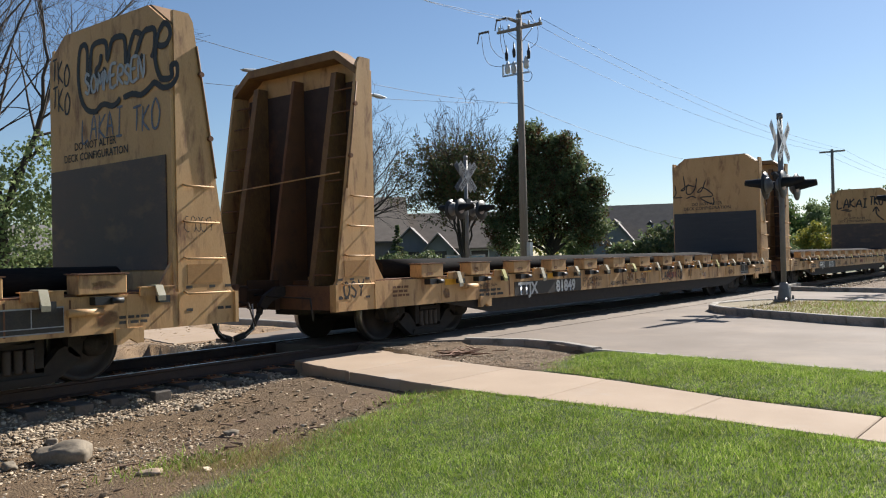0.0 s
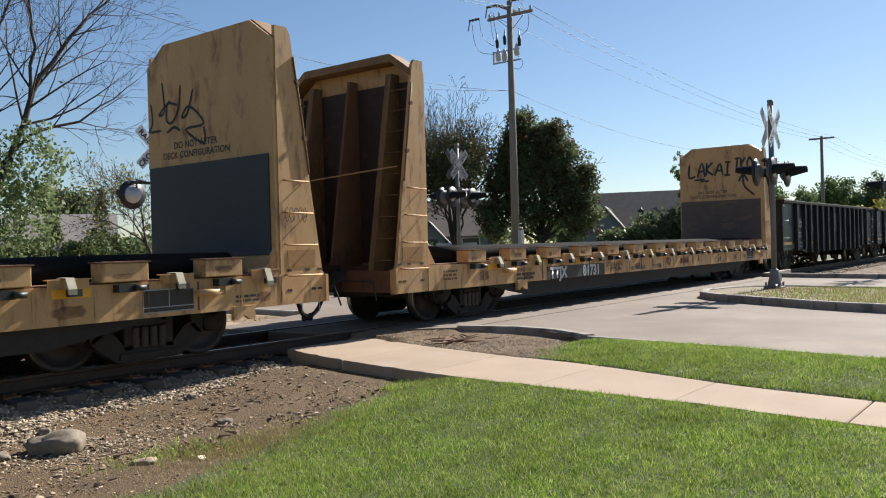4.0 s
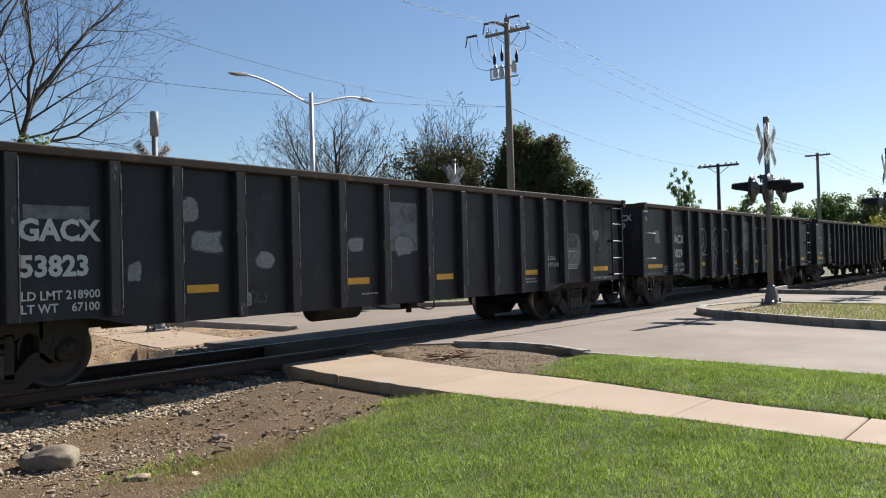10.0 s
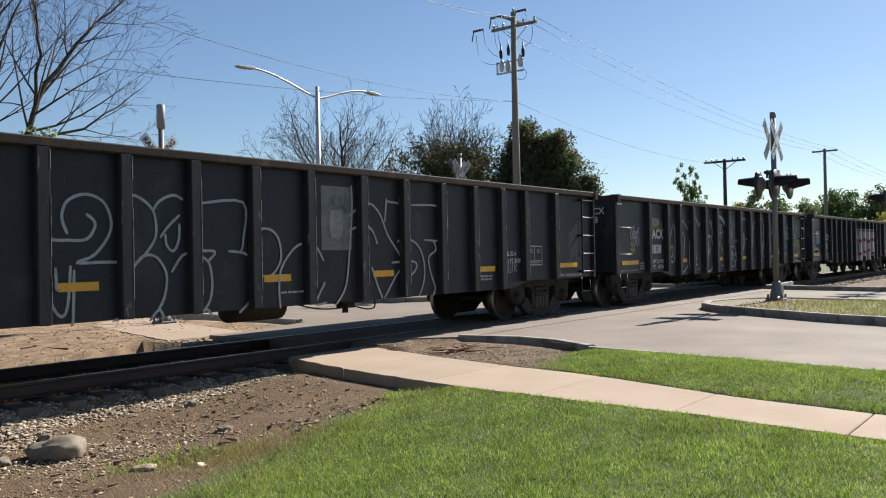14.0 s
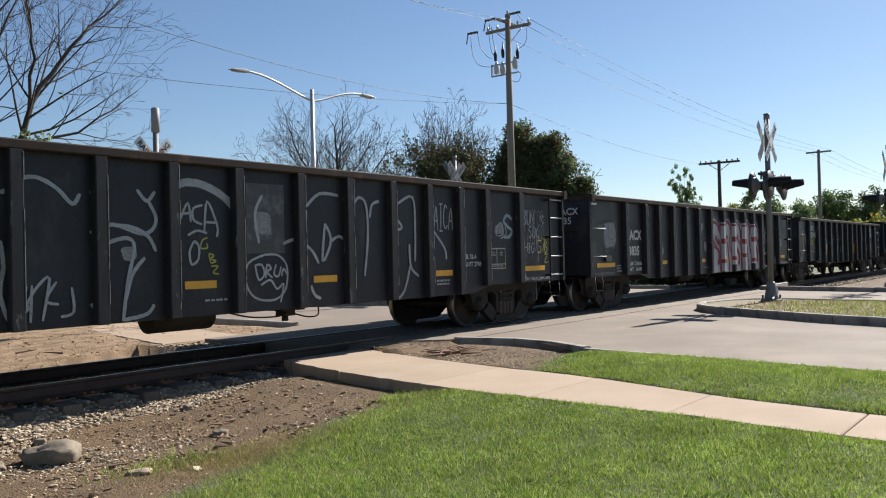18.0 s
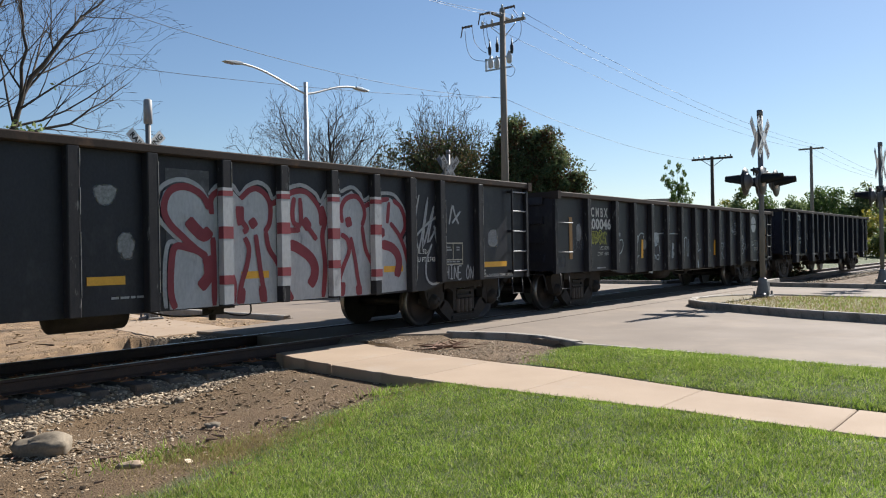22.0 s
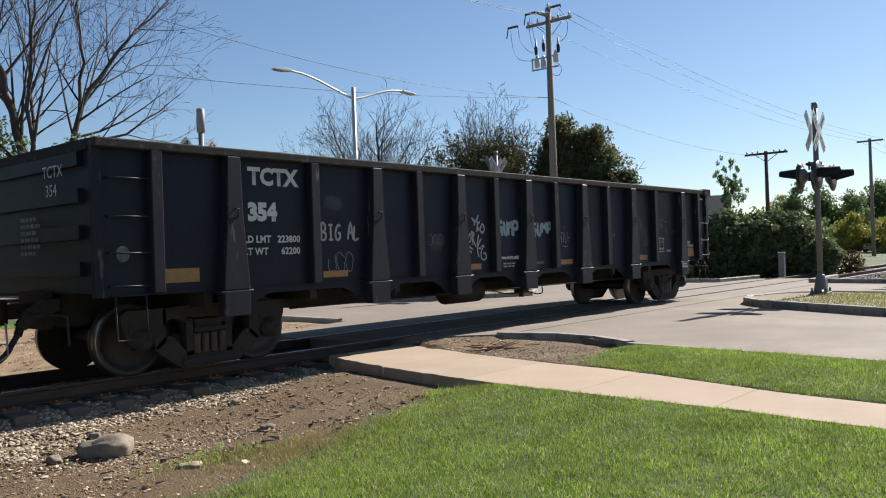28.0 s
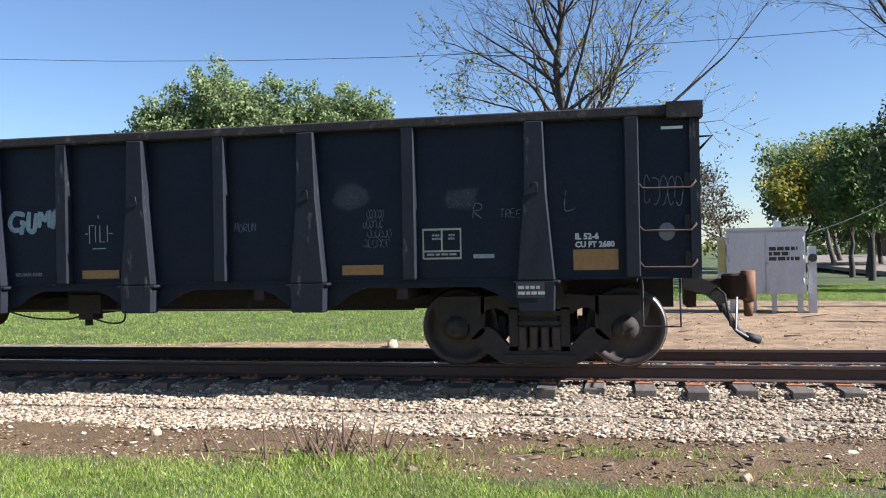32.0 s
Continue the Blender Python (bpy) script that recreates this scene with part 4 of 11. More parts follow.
def spray(name, a, b, lo=0.95, hi=1.35, scale=22.0, rough=0.6):
    """Sprayed or scuffed paint that thins out towards its edges and in specks."""
    mt = material(name, a, b, rough, bump=0, scale=7, fine=30)
    N, K = mt.node_tree.nodes, mt.node_tree.links
    at, nz, ad, mr = N.new("ShaderNodeAttribute"), N.new("ShaderNodeTexNoise"), N.new("ShaderNodeMath"), N.new("ShaderNodeMapRange")
    at.attribute_name = "soft"
    nz.inputs["Scale"].default_value, nz.inputs["Detail"].default_value, nz.inputs["Roughness"].default_value = scale, 5, 0.65
    K.new(N["Texture Coordinate"].outputs["Object"], nz.inputs["Vector"])
    ad.operation = "MULTIPLY_ADD"
    ad.inputs[1].default_value = 0.9
    K.new(nz.outputs["Fac"], ad.inputs[0])
    K.new(at.outputs["Fac"], ad.inputs[2])
    mr.inputs["From Min"].default_value, mr.inputs["From Max"].default_value = lo, hi
    K.new(ad.outputs[0], mr.inputs["Value"])
    K.new(mr.outputs["Result"], N["Principled BSDF"].inputs["Alpha"])
    return mt


SPRAY_WHITE = spray("white_spray", (0.42, 0.43, 0.44), (0.27, 0.28, 0.29))
SPRAY_GREY = spray("faded_spray", (0.19, 0.20, 0.21), (0.10, 0.105, 0.11), 1.0, 1.5)
SPRAY_BLACK = spray("black_spray", (0.016, 0.016, 0.018), (0.03, 0.028, 0.026), 0.8, 1.2)
SPRAY_BLUE = spray("blue_spray", (0.10, 0.13, 0.19), (0.16, 0.17, 0.2), 1.0, 1.45)
SPRAY_TEAL = spray("pale_teal_spray", (0.34, 0.42, 0.45), (0.2, 0.25, 0.27), 0.9, 1.4)
SPRAY_RED = material("crimson_spray", (0.26, 0.035, 0.05), (0.19, 0.03, 0.04), 0.6, bump=0, scale=5)
SPRAY_SILVER = material("silver_fill", (0.46, 0.47, 0.49), (0.34, 0.35, 0.37), 0.5, bump=0, scale=3, fine=25, c=(0.2, 0.2, 0.21), cscale=4, cut=(0.58, 0.75), stretch=(1, 1, 0.4))
SPRAY_PALE = spray("pale_blue_white_spray", (0.48, 0.54, 0.57), (0.26, 0.3, 0.33), 0.9, 1.5, 9.0)
SPRAY_YELLOW = spray("acid_yellow_spray", (0.46, 0.46, 0.08), (0.30, 0.30, 0.06))
RUST_SPRAY = spray("rust_stain", (0.16, 0.065, 0.028), (0.26, 0.12, 0.05), 1.05, 1.8, 6.0, 0.55)
SCUFF = spray("rubbed_scuff", (0.45, 0.455, 0.46), (0.19, 0.192, 0.2), 1.02, 1.62, 7.0)
HAZE = spray("rubbed_haze", (0.16, 0.165, 0.175), (0.09, 0.095, 0.105), 0.85, 2.6, 3.5)
PRIMER = material("primer_patch", (0.045, 0.045, 0.048), (0.075, 0.075, 0.08), 0.55, bump=0, scale=3, fine=25, c=(0.16, 0.16, 0.165), cscale=5, cut=(0.52, 0.75))
PRIMER_PALE = material("pale_primer_patch", (0.13, 0.135, 0.14), (0.19, 0.195, 0.2), 0.55, bump=0, scale=4, fine=25, c=(0.06, 0.06, 0.065), cscale=5, cut=(0.5, 0.7))
PANEL_DARK = material("dark_scuffed_panel", (0.022, 0.023, 0.03), (0.04, 0.04, 0.046), 0.55, scale=3, fine=50, bump=0.2, c=(0.08, 0.07, 0.06), cscale=1.5, cut=(0.6, 0.8), stretch=(1, 0.4, 4))

GLYPH = {
    "A": [[(0, 0), (0.5, 1), (1, 0)], [(0.2, 0.4), (0.8, 0.4)]], "B": [[(0, 0), (0, 1), (0.7, 0.9), (0.6, 0.55), (0, 0.5), (0.8, 0.4), (0.7, 0.05), (0, 0)]],
    "C": [[(1, 0.85), (0.5, 1), (0.05, 0.6), (0.1, 0.2), (0.5, 0), (1, 0.15)]], "E": [[(1, 1), (0, 0.95), (0, 0), (1, 0.05)], [(0, 0.5), (0.7, 0.52)]],
    "G": [[(1, 0.9), (0.5, 1), (0.05, 0.55), (0.3, 0.05), (0.95, 0.1), (0.95, 0.45), (0.55, 0.45)]], "I": [[(0.5, 0), (0.5, 1)], [(0.1, 0), (0.9, 0)], [(0.1, 1), (0.9, 1)]],
    "K": [[(0.05, 0), (0.1, 1)], [(0.95, 1), (0.1, 0.45), (1, 0)]], "L": [[(0, 1), (0, 0), (0.9, 0.1)]], "M": [[(0, 0), (0.1, 1), (0.5, 0.35), (0.9, 1), (1, 0)]],
    "N": [[(0, 0), (0.05, 1), (0.9, 0), (1, 1)]], "O": [[(0.5, 1), (0.05, 0.6), (0.2, 0.05), (0.75, 0.05), (0.98, 0.55), (0.5, 1)]], "P": [[(0, 0), (0.05, 1), (0.9, 0.95), (0.9, 0.55), (0.05, 0.45)]],
    "R": [[(0, 0), (0.05, 1), (0.85, 0.95), (0.8, 0.6), (0.05, 0.5), (1, 0)]], "S": [[(0.95, 0.85), (0.4, 1), (0.1, 0.7), (0.9, 0.35), (0.6, 0), (0, 0.15)]],
    "T": [[(0, 0.95), (1, 1)], [(0.5, 1), (0.45, 0)]], "U": [[(0, 1), (0.1, 0.15), (0.5, 0), (0.9, 0.15), (1, 1)]], "Y": [[(0, 1), (0.5, 0.5), (1, 1)], [(0.5, 0.5), (0.4, 0)]],
    "H": [[(0, 0), (0, 1)], [(1, 0), (1, 1)], [(0, 0.5), (1, 0.5)]], "V": [[(0, 1), (0.5, 0), (1, 1)]], " ": [],
}


def tag(name, words, x, z, w, h, width, mat_, car, seed=0, plane=None, slope=0.0, y=-1.474, label=""):
    """Sprayed letters: strokes wide as the can sprays, uneven in size and lean."""
    r = random.Random(seed)
    bm = bmesh.new()
    m = plane or on_side(0, 0, y)
    step = w / max(1, len(words))
    for i, ch in enumerate(words):
        sx, sz, lean, dz = step * r.uniform(0.72, 0.9), h * r.uniform(0.85, 1.1), r.uniform(-0.05, 0.2), r.uniform(-0.06, 0.06) * h
        for line in GLYPH.get(ch, []):
            pts = [(x + i * step + (a + lean * b) * sx, z + slope * i * step + dz + b * sz) for a, b in line]
            stroke(bm, curve_pts(pts, 3), width, m)
    return part(name, bm, mat_, car, label)


def scribble(name, x, z, w, h, n, width, mat_, car, seed, plane=None, y=-1.474, label=""):
    """Looping spray lines."""
    r = random.Random(seed)
    bm = bmesh.new()
    m = plane or on_side(0, 0, y)
    for k in range(n):
        cx, pts = x + (k + 0.5) * w / n, []
        a0, turn = r.uniform(0, 6), r.choice((-1, 1)) * r.uniform(3.5, 6.5)
        for i in range(9):
            a = a0 + turn * i / 8
            pts.append((cx + math.cos(a) * w / n * r.uniform(0.35, 0.62), z + h / 2 + math.sin(a) * h * r.uniform(0.36, 0.52)))
        stroke(bm, curve_pts(pts, 4), width, m)
    return part(name, bm, mat_, car, label)


def lines(name, sets, width, mat_, car, plane=None, y=-1.474, smooth=True, label=""):
    bm = bmesh.new()
    m = plane or on_side(0, 0, y)
    for pts in sets:
        stroke(bm, curve_pts(pts, 4) if smooth else pts, width, m)
    return part(name, bm, mat_, car, label)


def patch(name, x0, x1, z0, z1, mat_, car, y=-1.4715, ragged=0.0, seed=1, plane=None, label=""):
    """A painted or scuffed patch; ragged ones have a worn outline."""
    r = random.Random(seed)
    bm = bmesh.new()
    m = plane or on_side(0, 0, y)
    n = 22 if ragged else 0
    if n:
        rad = [1 - ragged * r.random() for _ in range(n)]
        rad = [(rad[k - 1] + 2 * rad[k] + rad[(k + 1) % n]) / 4 for k in range(n)]
        cx, cz, hx, hz = (x0 + x1) / 2, (z0 + z1) / 2, (x1 - x0) / 2, (z1 - z0) / 2
        pts = [(cx + hx * rad[k] * math.copysign(abs(math.cos(a)) ** 0.6, math.cos(a)), cz + hz * rad[k] * math.copysign(abs(math.sin(a)) ** 0.6, math.sin(a))) for k, a in ((k, k * math.tau / n) for k in range(n))]
    else:
        pts = [(x0, z0), (x1, z0), (x1, z1), (x0, z1)]
    soft = bm.verts.layers.float.new("soft")
    rim = [bm.verts.new(m @ Vector((a, b, 0))) for a, b in pts]
    if n:
        core = [bm.verts.new(m @ Vector((cx + (a - cx) * 0.6, cz + (b - cz) * 0.6, 0))) for a, b in pts]
        for k in range(n):
            bm.faces.new((rim[k], rim[(k + 1) % n], core[(k + 1) % n], core[k]))
    else:
        core = rim
    bm.faces.new(core)
    for v in core:
        v[soft] = 1.0
    return part(name, bm, mat_, car, label)


def bars(name, x, z, w, h, rows, mat_, car, plane=None, seed=0, y=-1.475, label=""):
    """Small print that cannot be read: plain bars of its size."""
    r = random.Random(seed)
    bm = bmesh.new()
    m = plane or on_side(0, 0, y)
    for i in range(rows):
        zz, xx = z + h - (i + 0.8) * h / rows, x
        while xx < x + w * r.uniform(0.75, 1):
            l = r.uniform(0.1, 0.3) * w
            bm.faces.new([bm.verts.new(m @ Vector(p + (0,))) for p in ((xx, zz), (xx + l, zz), (xx + l, zz + 0.55 * h / rows), (xx, zz + 0.55 * h / rows))])
            xx += l + 0.05 * w
    soft = bm.verts.layers.float.new("soft")
    for v in bm.verts:
        v[soft] = 1.0
    return part(name, bm, mat_, car, label)


def consolidated_stencil(car, x, z, w=0.42, h=0.33):
    lines("stencil_frame", [[(x, z), (x + w, z), (x + w, z + h), (x, z + h), (x, z)], [(x, z + 0.08), (x + w, z + 0.08)], [(x + w * 0.5, z + 0.08), (x + w * 0.5, z + h)]], 0.022, CREAM_LINE, car, smooth=False)
    bars("stencil_print", x + 0.1, z + h * 0.62, w * 0.22, h * 0.24, 2, DULL_WHITE, car)
    bars("stencil_print", x + w * 0.68, z + h * 0.62, w * 0.18, h * 0.24, 2, DULL_WHITE, car, seed=5)
    bars("stencil_print", x + 0.04, z + 0.025, w * 0.75, 0.04, 1, DULL_WHITE, car, seed=6)


def gacx_lettering(car, number, load, light, seed):
    W = WHITE_LETTER
    lettering("reporting_mark", "GACX", 0.325, on_side(1.94, 1.70), W, car, bold=0.012)
    lettering("car_number", number, 0.315, on_side(1.95, 1.31), W, car, bold=0.012)
    lettering("load_limit", "LD LMT " + load, 0.135, on_side(1.96, 1.05), W, car, bold=0.003)
    lettering("light_weight", "LT WT    " + light, 0.135, on_side(1.96, 0.91), W, car, bold=0.003)
    lettering("end_mark", "GACX", 0.22, on_end(-0.62, 2.28, -0.03), W, car, bold=0.004)
    lettering("end_number", number, 0.22, on_end(-0.52, 2.07, -0.03), W, car, bold=0.004)
    bars("end_print", 0.1, 1.7, 0.6, 0.36, 4, RUST, car, on_end(0.2, 0, -0.026), seed)
    reflector(car, 0.4, 1.33, 1.04, 1.14)
    for x in (4.02, 6.9, 9.1, 12.0):
        reflector(car, x, x + 0.48, 1.04, 1.14)
    reflector(car, 14.76, 15.68, 1.05, 1.15)
    lettering("brake_print", "2 INCH TREAD COMP. SHOES", 0.075, on_side(0.3, 0.87), DULL_WHITE, car)
    bars("lift_print", 1.42, 0.9, 0.24, 0.2, 3, DULL_WHITE, car, seed=seed)
    lettering("inside_length", "IL 52-6", 0.115, on_side(12.9, 1.33), W, car, bold=0.003)
    lettering("capacity", "CU FT 2743", 0.115, on_side(12.8, 1.19), W, car, bold=0.003)
    bars("maker_print", 12.02, 0.87, 0.4, 0.12, 2, DULL_WHITE, car, seed=seed + 1)
    bars("lift_print", 14.78, 0.9, 0.16, 0.12, 2, DULL_WHITE, car, seed=seed + 3)
    lettering("brake_print", "2 INCH TREAD COMP. SHOES", 0.075, on_side(14.9, 0.86), W, car)
    consolidated_stencil(car, 13.62, 1.13, 0.58, 0.38)
    bars("small_print", 7.2, 0.86, 0.4, 0.05, 1, DULL_WHITE, car, seed=seed + 2)
    # white bar standing for the bright sky in the end slot
    bm = bmesh.new()
    box(bm, 0.12, 0.4, -1.5, -1.466, 2.5, 2.54)
    part("light_slot", bm, SIGN_WHITE, car)


def gacx(number, load, light, seed):
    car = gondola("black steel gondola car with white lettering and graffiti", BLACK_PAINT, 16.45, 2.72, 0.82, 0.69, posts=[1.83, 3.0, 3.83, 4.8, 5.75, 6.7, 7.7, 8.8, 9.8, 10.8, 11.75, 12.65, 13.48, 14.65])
    gacx_lettering(car, number, load, light, seed)
    return car


def sprayed_shape(name, pts, mat_, car, y=-1.4758):
    """A solid sprayed field with a drawn outline."""
    bm = bmesh.new()
    m = on_side(0, 0, y)
    face = bm.faces.new([bm.verts.new(m @ Vector((a, b, 0))) for a, b in pts])
    soft = bm.verts.layers.float.new("soft")
    for v in face.verts:
        v[soft] = 1.0
    return part(name, bm, mat_, car)


def car_53823():
    car = gacx("53823", "218900", "67100", 1)
    patch("paint_patch", 2.0, 2.75, 1.93, 2.08, PRIMER_PALE, car)
    patch("scuff", 3.92, 4.75, 1.42, 1.95, SCUFF, car, ragged=0.4, seed=2)
    patch("scuff", 3.88, 4.3, 1.8, 2.36, SCUFF, car, ragged=0.4, seed=3, y=-1.4725)
    patch("scuff", 3.15, 3.45, 1.1, 1.55, SCUFF, car, ragged=0.4, seed=4)
    patch("scuff", 5.0, 5.6, 1.25, 1.65, SCUFF, car, ragged=0.4, seed=5)
    patch("scuff", 4.88, 5.1, 0.72, 1.1, SCUFF, car, ragged=0.4, seed=15)
    patch("scuff", 6.75, 7.45, 1.45, 1.85, SCUFF, car, ragged=0.4, seed=6)
    patch("primer_patch", 7.9, 8.6, 1.55, 2.35, PRIMER_PALE, car)
    patch("scuff", 7.85, 8.65, 1.35, 1.9, SCUFF, car, ragged=0.4, seed=7, y=-1.4735)
    patch("primer_patch", 13.57, 14.4, 1.12, 1.92, PRIMER_PALE, car, ragged=0.1, seed=8)
    patch("scuff", 13.6, 14.35, 1.5, 1.95, HAZE, car, y=-1.4735, ragged=0.2, seed=18)
    patch("primer_patch", 13.72, 14.25, 1.6, 1.82, PRIMER, car, y=-1.4742, ragged=0.25, seed=19)
    patch("scuff", 14.85, 15.42, 1.65, 2.12, SCUFF, car, ragged=0.5, seed=9)
    patch("scuff", 14.95, 15.45, 1.36, 1.8, HAZE, car, ragged=0.4, seed=10, y=-1.4735)
    patch("scuff", 15.85, 16.15, 1.0, 1.75, HAZE, car, ragged=0.25, seed=11)
    scribble("scrawl", 12.02, 1.5, 0.5, 0.3, 5, 0.009, SPRAY_GREY, car, 23)
    patch("scuff", 0.95, 1.5, 1.6, 2.25, HAZE, car, ragged=0.3, seed=31)
    patch("scuff", 0.16, 0.5, 0.9, 1.25, SCUFF, car, ragged=0.4, seed=32)
    scribble("scrawl", 0.28, 1.3, 0.5, 0.45, 5, 0.012, SPRAY_GREY, car, 13)
    scribble("scrawl", 4.95, 0.85, 0.35, 0.2, 2, 0.012, SPRAY_GREY, car, 3)
    bm = bmesh.new()
    box(bm, -0.03, -0.024, 0.2, 1.3, 1.0, 2.55)
    part("end_rust", bm, RUST_DARK, car)
    return car


def car_53829():
    car = gacx("53829", "219700", "66300", 4)
    patch("paint_patch", 1.95, 2.8, 1.98, 2.2, PRIMER, car)
    patch("scuff", 0.75, 1.32, 1.5, 2.2, SCUFF, car, ragged=0.35, seed=2)
    patch("scuff", 0.2, 0.5, 2.2, 2.45, SCUFF, car, ragged=0.5, seed=3)
    scribble("scrawl", 0.3, 1.2, 0.45, 0.3, 3, 0.012, SPRAY_GREY, car, 7)
    patch("primer_patch", 7.99, 8.62, 1.47, 2.43, PRIMER_PALE, car)
    lines("graffiti_outline", [[(3.91, 0.67), (3.89, 1.06), (3.9, 1.56), (4.07, 1.61), (4.36, 1.62), (4.47, 1.8), (4.36, 1.91)], [(4.14, 1.68), (4.08, 1.87), (4.15, 2.05), (4.37, 2.13), (4.59, 2.03), (4.66, 1.74), (4.46, 1.45), (4.24, 1.36), (4.61, 1.36), (4.76, 1.35)], [(3.91, 1.28), (3.94, 0.95), (4.05, 0.77), (4.13, 0.88), (4.17, 1.33)], [(4.21, 1.28), (4.19, 0.73), (4.16, 0.68)], [(4, 1.31), (4.01, 1.06)], [(4.8, 1.38), (4.81, 0.79), (4.67, 0.68)]], 0.045, SPRAY_WHITE, car, label="thin white spray-painted outline letters")
    lines("graffiti_outline", [[(4.85, 2.14), (4.98, 2.14), (5.14, 2.05), (5.23, 1.92), (5.24, 1.66), (5.11, 1.46), (4.93, 1.28), (4.88, 1.06)], [(5.2, 1.96), (5.3, 2.09), (5.49, 2.17), (5.63, 2.12)], [(4.87, 1.71), (4.9, 1.53), (4.88, 1.09)], [(4.93, 1.28), (5.06, 1.42), (5.24, 1.41), (5.38, 1.2), (5.35, 0.93), (5.25, 0.75)], [(5.14, 0.64), (5.27, 0.77), (5.34, 0.66)], [(5.58, 1.93), (5.41, 1.78), (5.3, 1.64)], [(5.57, 1.82), (5.56, 1.62), (5.48, 1.48), (5.39, 1.55), (5.37, 1.69)], [(5.8, 2.1), (5.82, 1.67), (5.81, 1.48)], [(5.86, 2.08), (6.56, 2.12), (6.55, 1.62), (6.51, 1.47)], [(5.69, 1.45), (5.59, 1.41), (5.45, 1.22)]], 0.045, SPRAY_WHITE, car, label="thin white spray-painted outline letters")
    lines("graffiti_outline", [[(5.69, 1.47), (6.1, 1.47), (5.97, 1.33)], [(5.84, 1.43), (6, 1.33), (6.05, 1.08), (6.01, 0.84), (5.88, 0.68)], [(5.83, 0.65), (5.96, 0.73), (6.04, 0.64)], [(6.31, 1.47), (6.57, 1.44), (6.74, 1.31), (6.78, 1.1), (6.7, 0.85), (6.47, 0.65)], [(6.78, 1.57), (6.8, 1.36), (6.83, 1.15), (7.04, 1.14), (7.2, 1.35), (7.17, 1.62), (7.05, 1.75), (6.87, 1.77), (6.76, 1.65)], [(7.18, 0.67), (7.16, 0.98), (7.22, 1.25), (7.43, 1.49), (7.59, 1.57)], [(7.69, 1.56), (7.86, 1.54), (8.02, 1.31)], [(8.62, 2.46), (8.63, 2.1), (8.56, 1.45), (8.47, 0.92), (8.24, 0.64)], [(8.04, 1), (7.92, 0.83), (7.85, 0.68), (8.06, 0.7)]], 0.045, SPRAY_WHITE, car, label="thin white spray-painted outline letters")
    lines("graffiti_outline", [[(8.55, 1.98), (8.97, 2.2), (9.25, 2.06), (9.46, 1.69), (9.8, 1.27), (9.61, 1.02), (9.34, 0.69)], [(8.56, 1.77), (8.88, 1.85), (9.08, 1.78), (9.2, 1.56)], [(9.06, 1.2), (9.18, 0.92), (9.3, 0.69)], [(9.53, 1.26), (10.07, 1.27), (10.16, 1.17), (10.02, 1.04)], [(9.43, 2.29), (9.38, 1.91)], [(9.43, 2.25), (9.82, 2.22)], [(9.99, 2.21), (9.99, 1.66)], [(10.05, 2.21), (10.93, 2.18), (10.95, 1.66), (10.37, 1.63)], [(9.67, 1.59), (9.85, 1.66), (10.17, 1.56), (10.34, 1.3), (10.35, 0.96), (10.2, 0.67)], [(10.61, 1.63), (10.68, 1.46), (10.48, 1.33), (10.53, 1.06), (10.64, 0.82), (10.58, 0.67)]], 0.045, SPRAY_WHITE, car, label="thin white spray-painted outline letters")
    patch("worn_panel", 8.07, 8.52, 1.51, 2.23, SCUFF, car, y=-1.4735, ragged=0.15, seed=71)
    tag("tag", "UTR", 12.95, 1.0, 0.3, 0.2, 0.025, SPRAY_WHITE, car, 30)
    return car


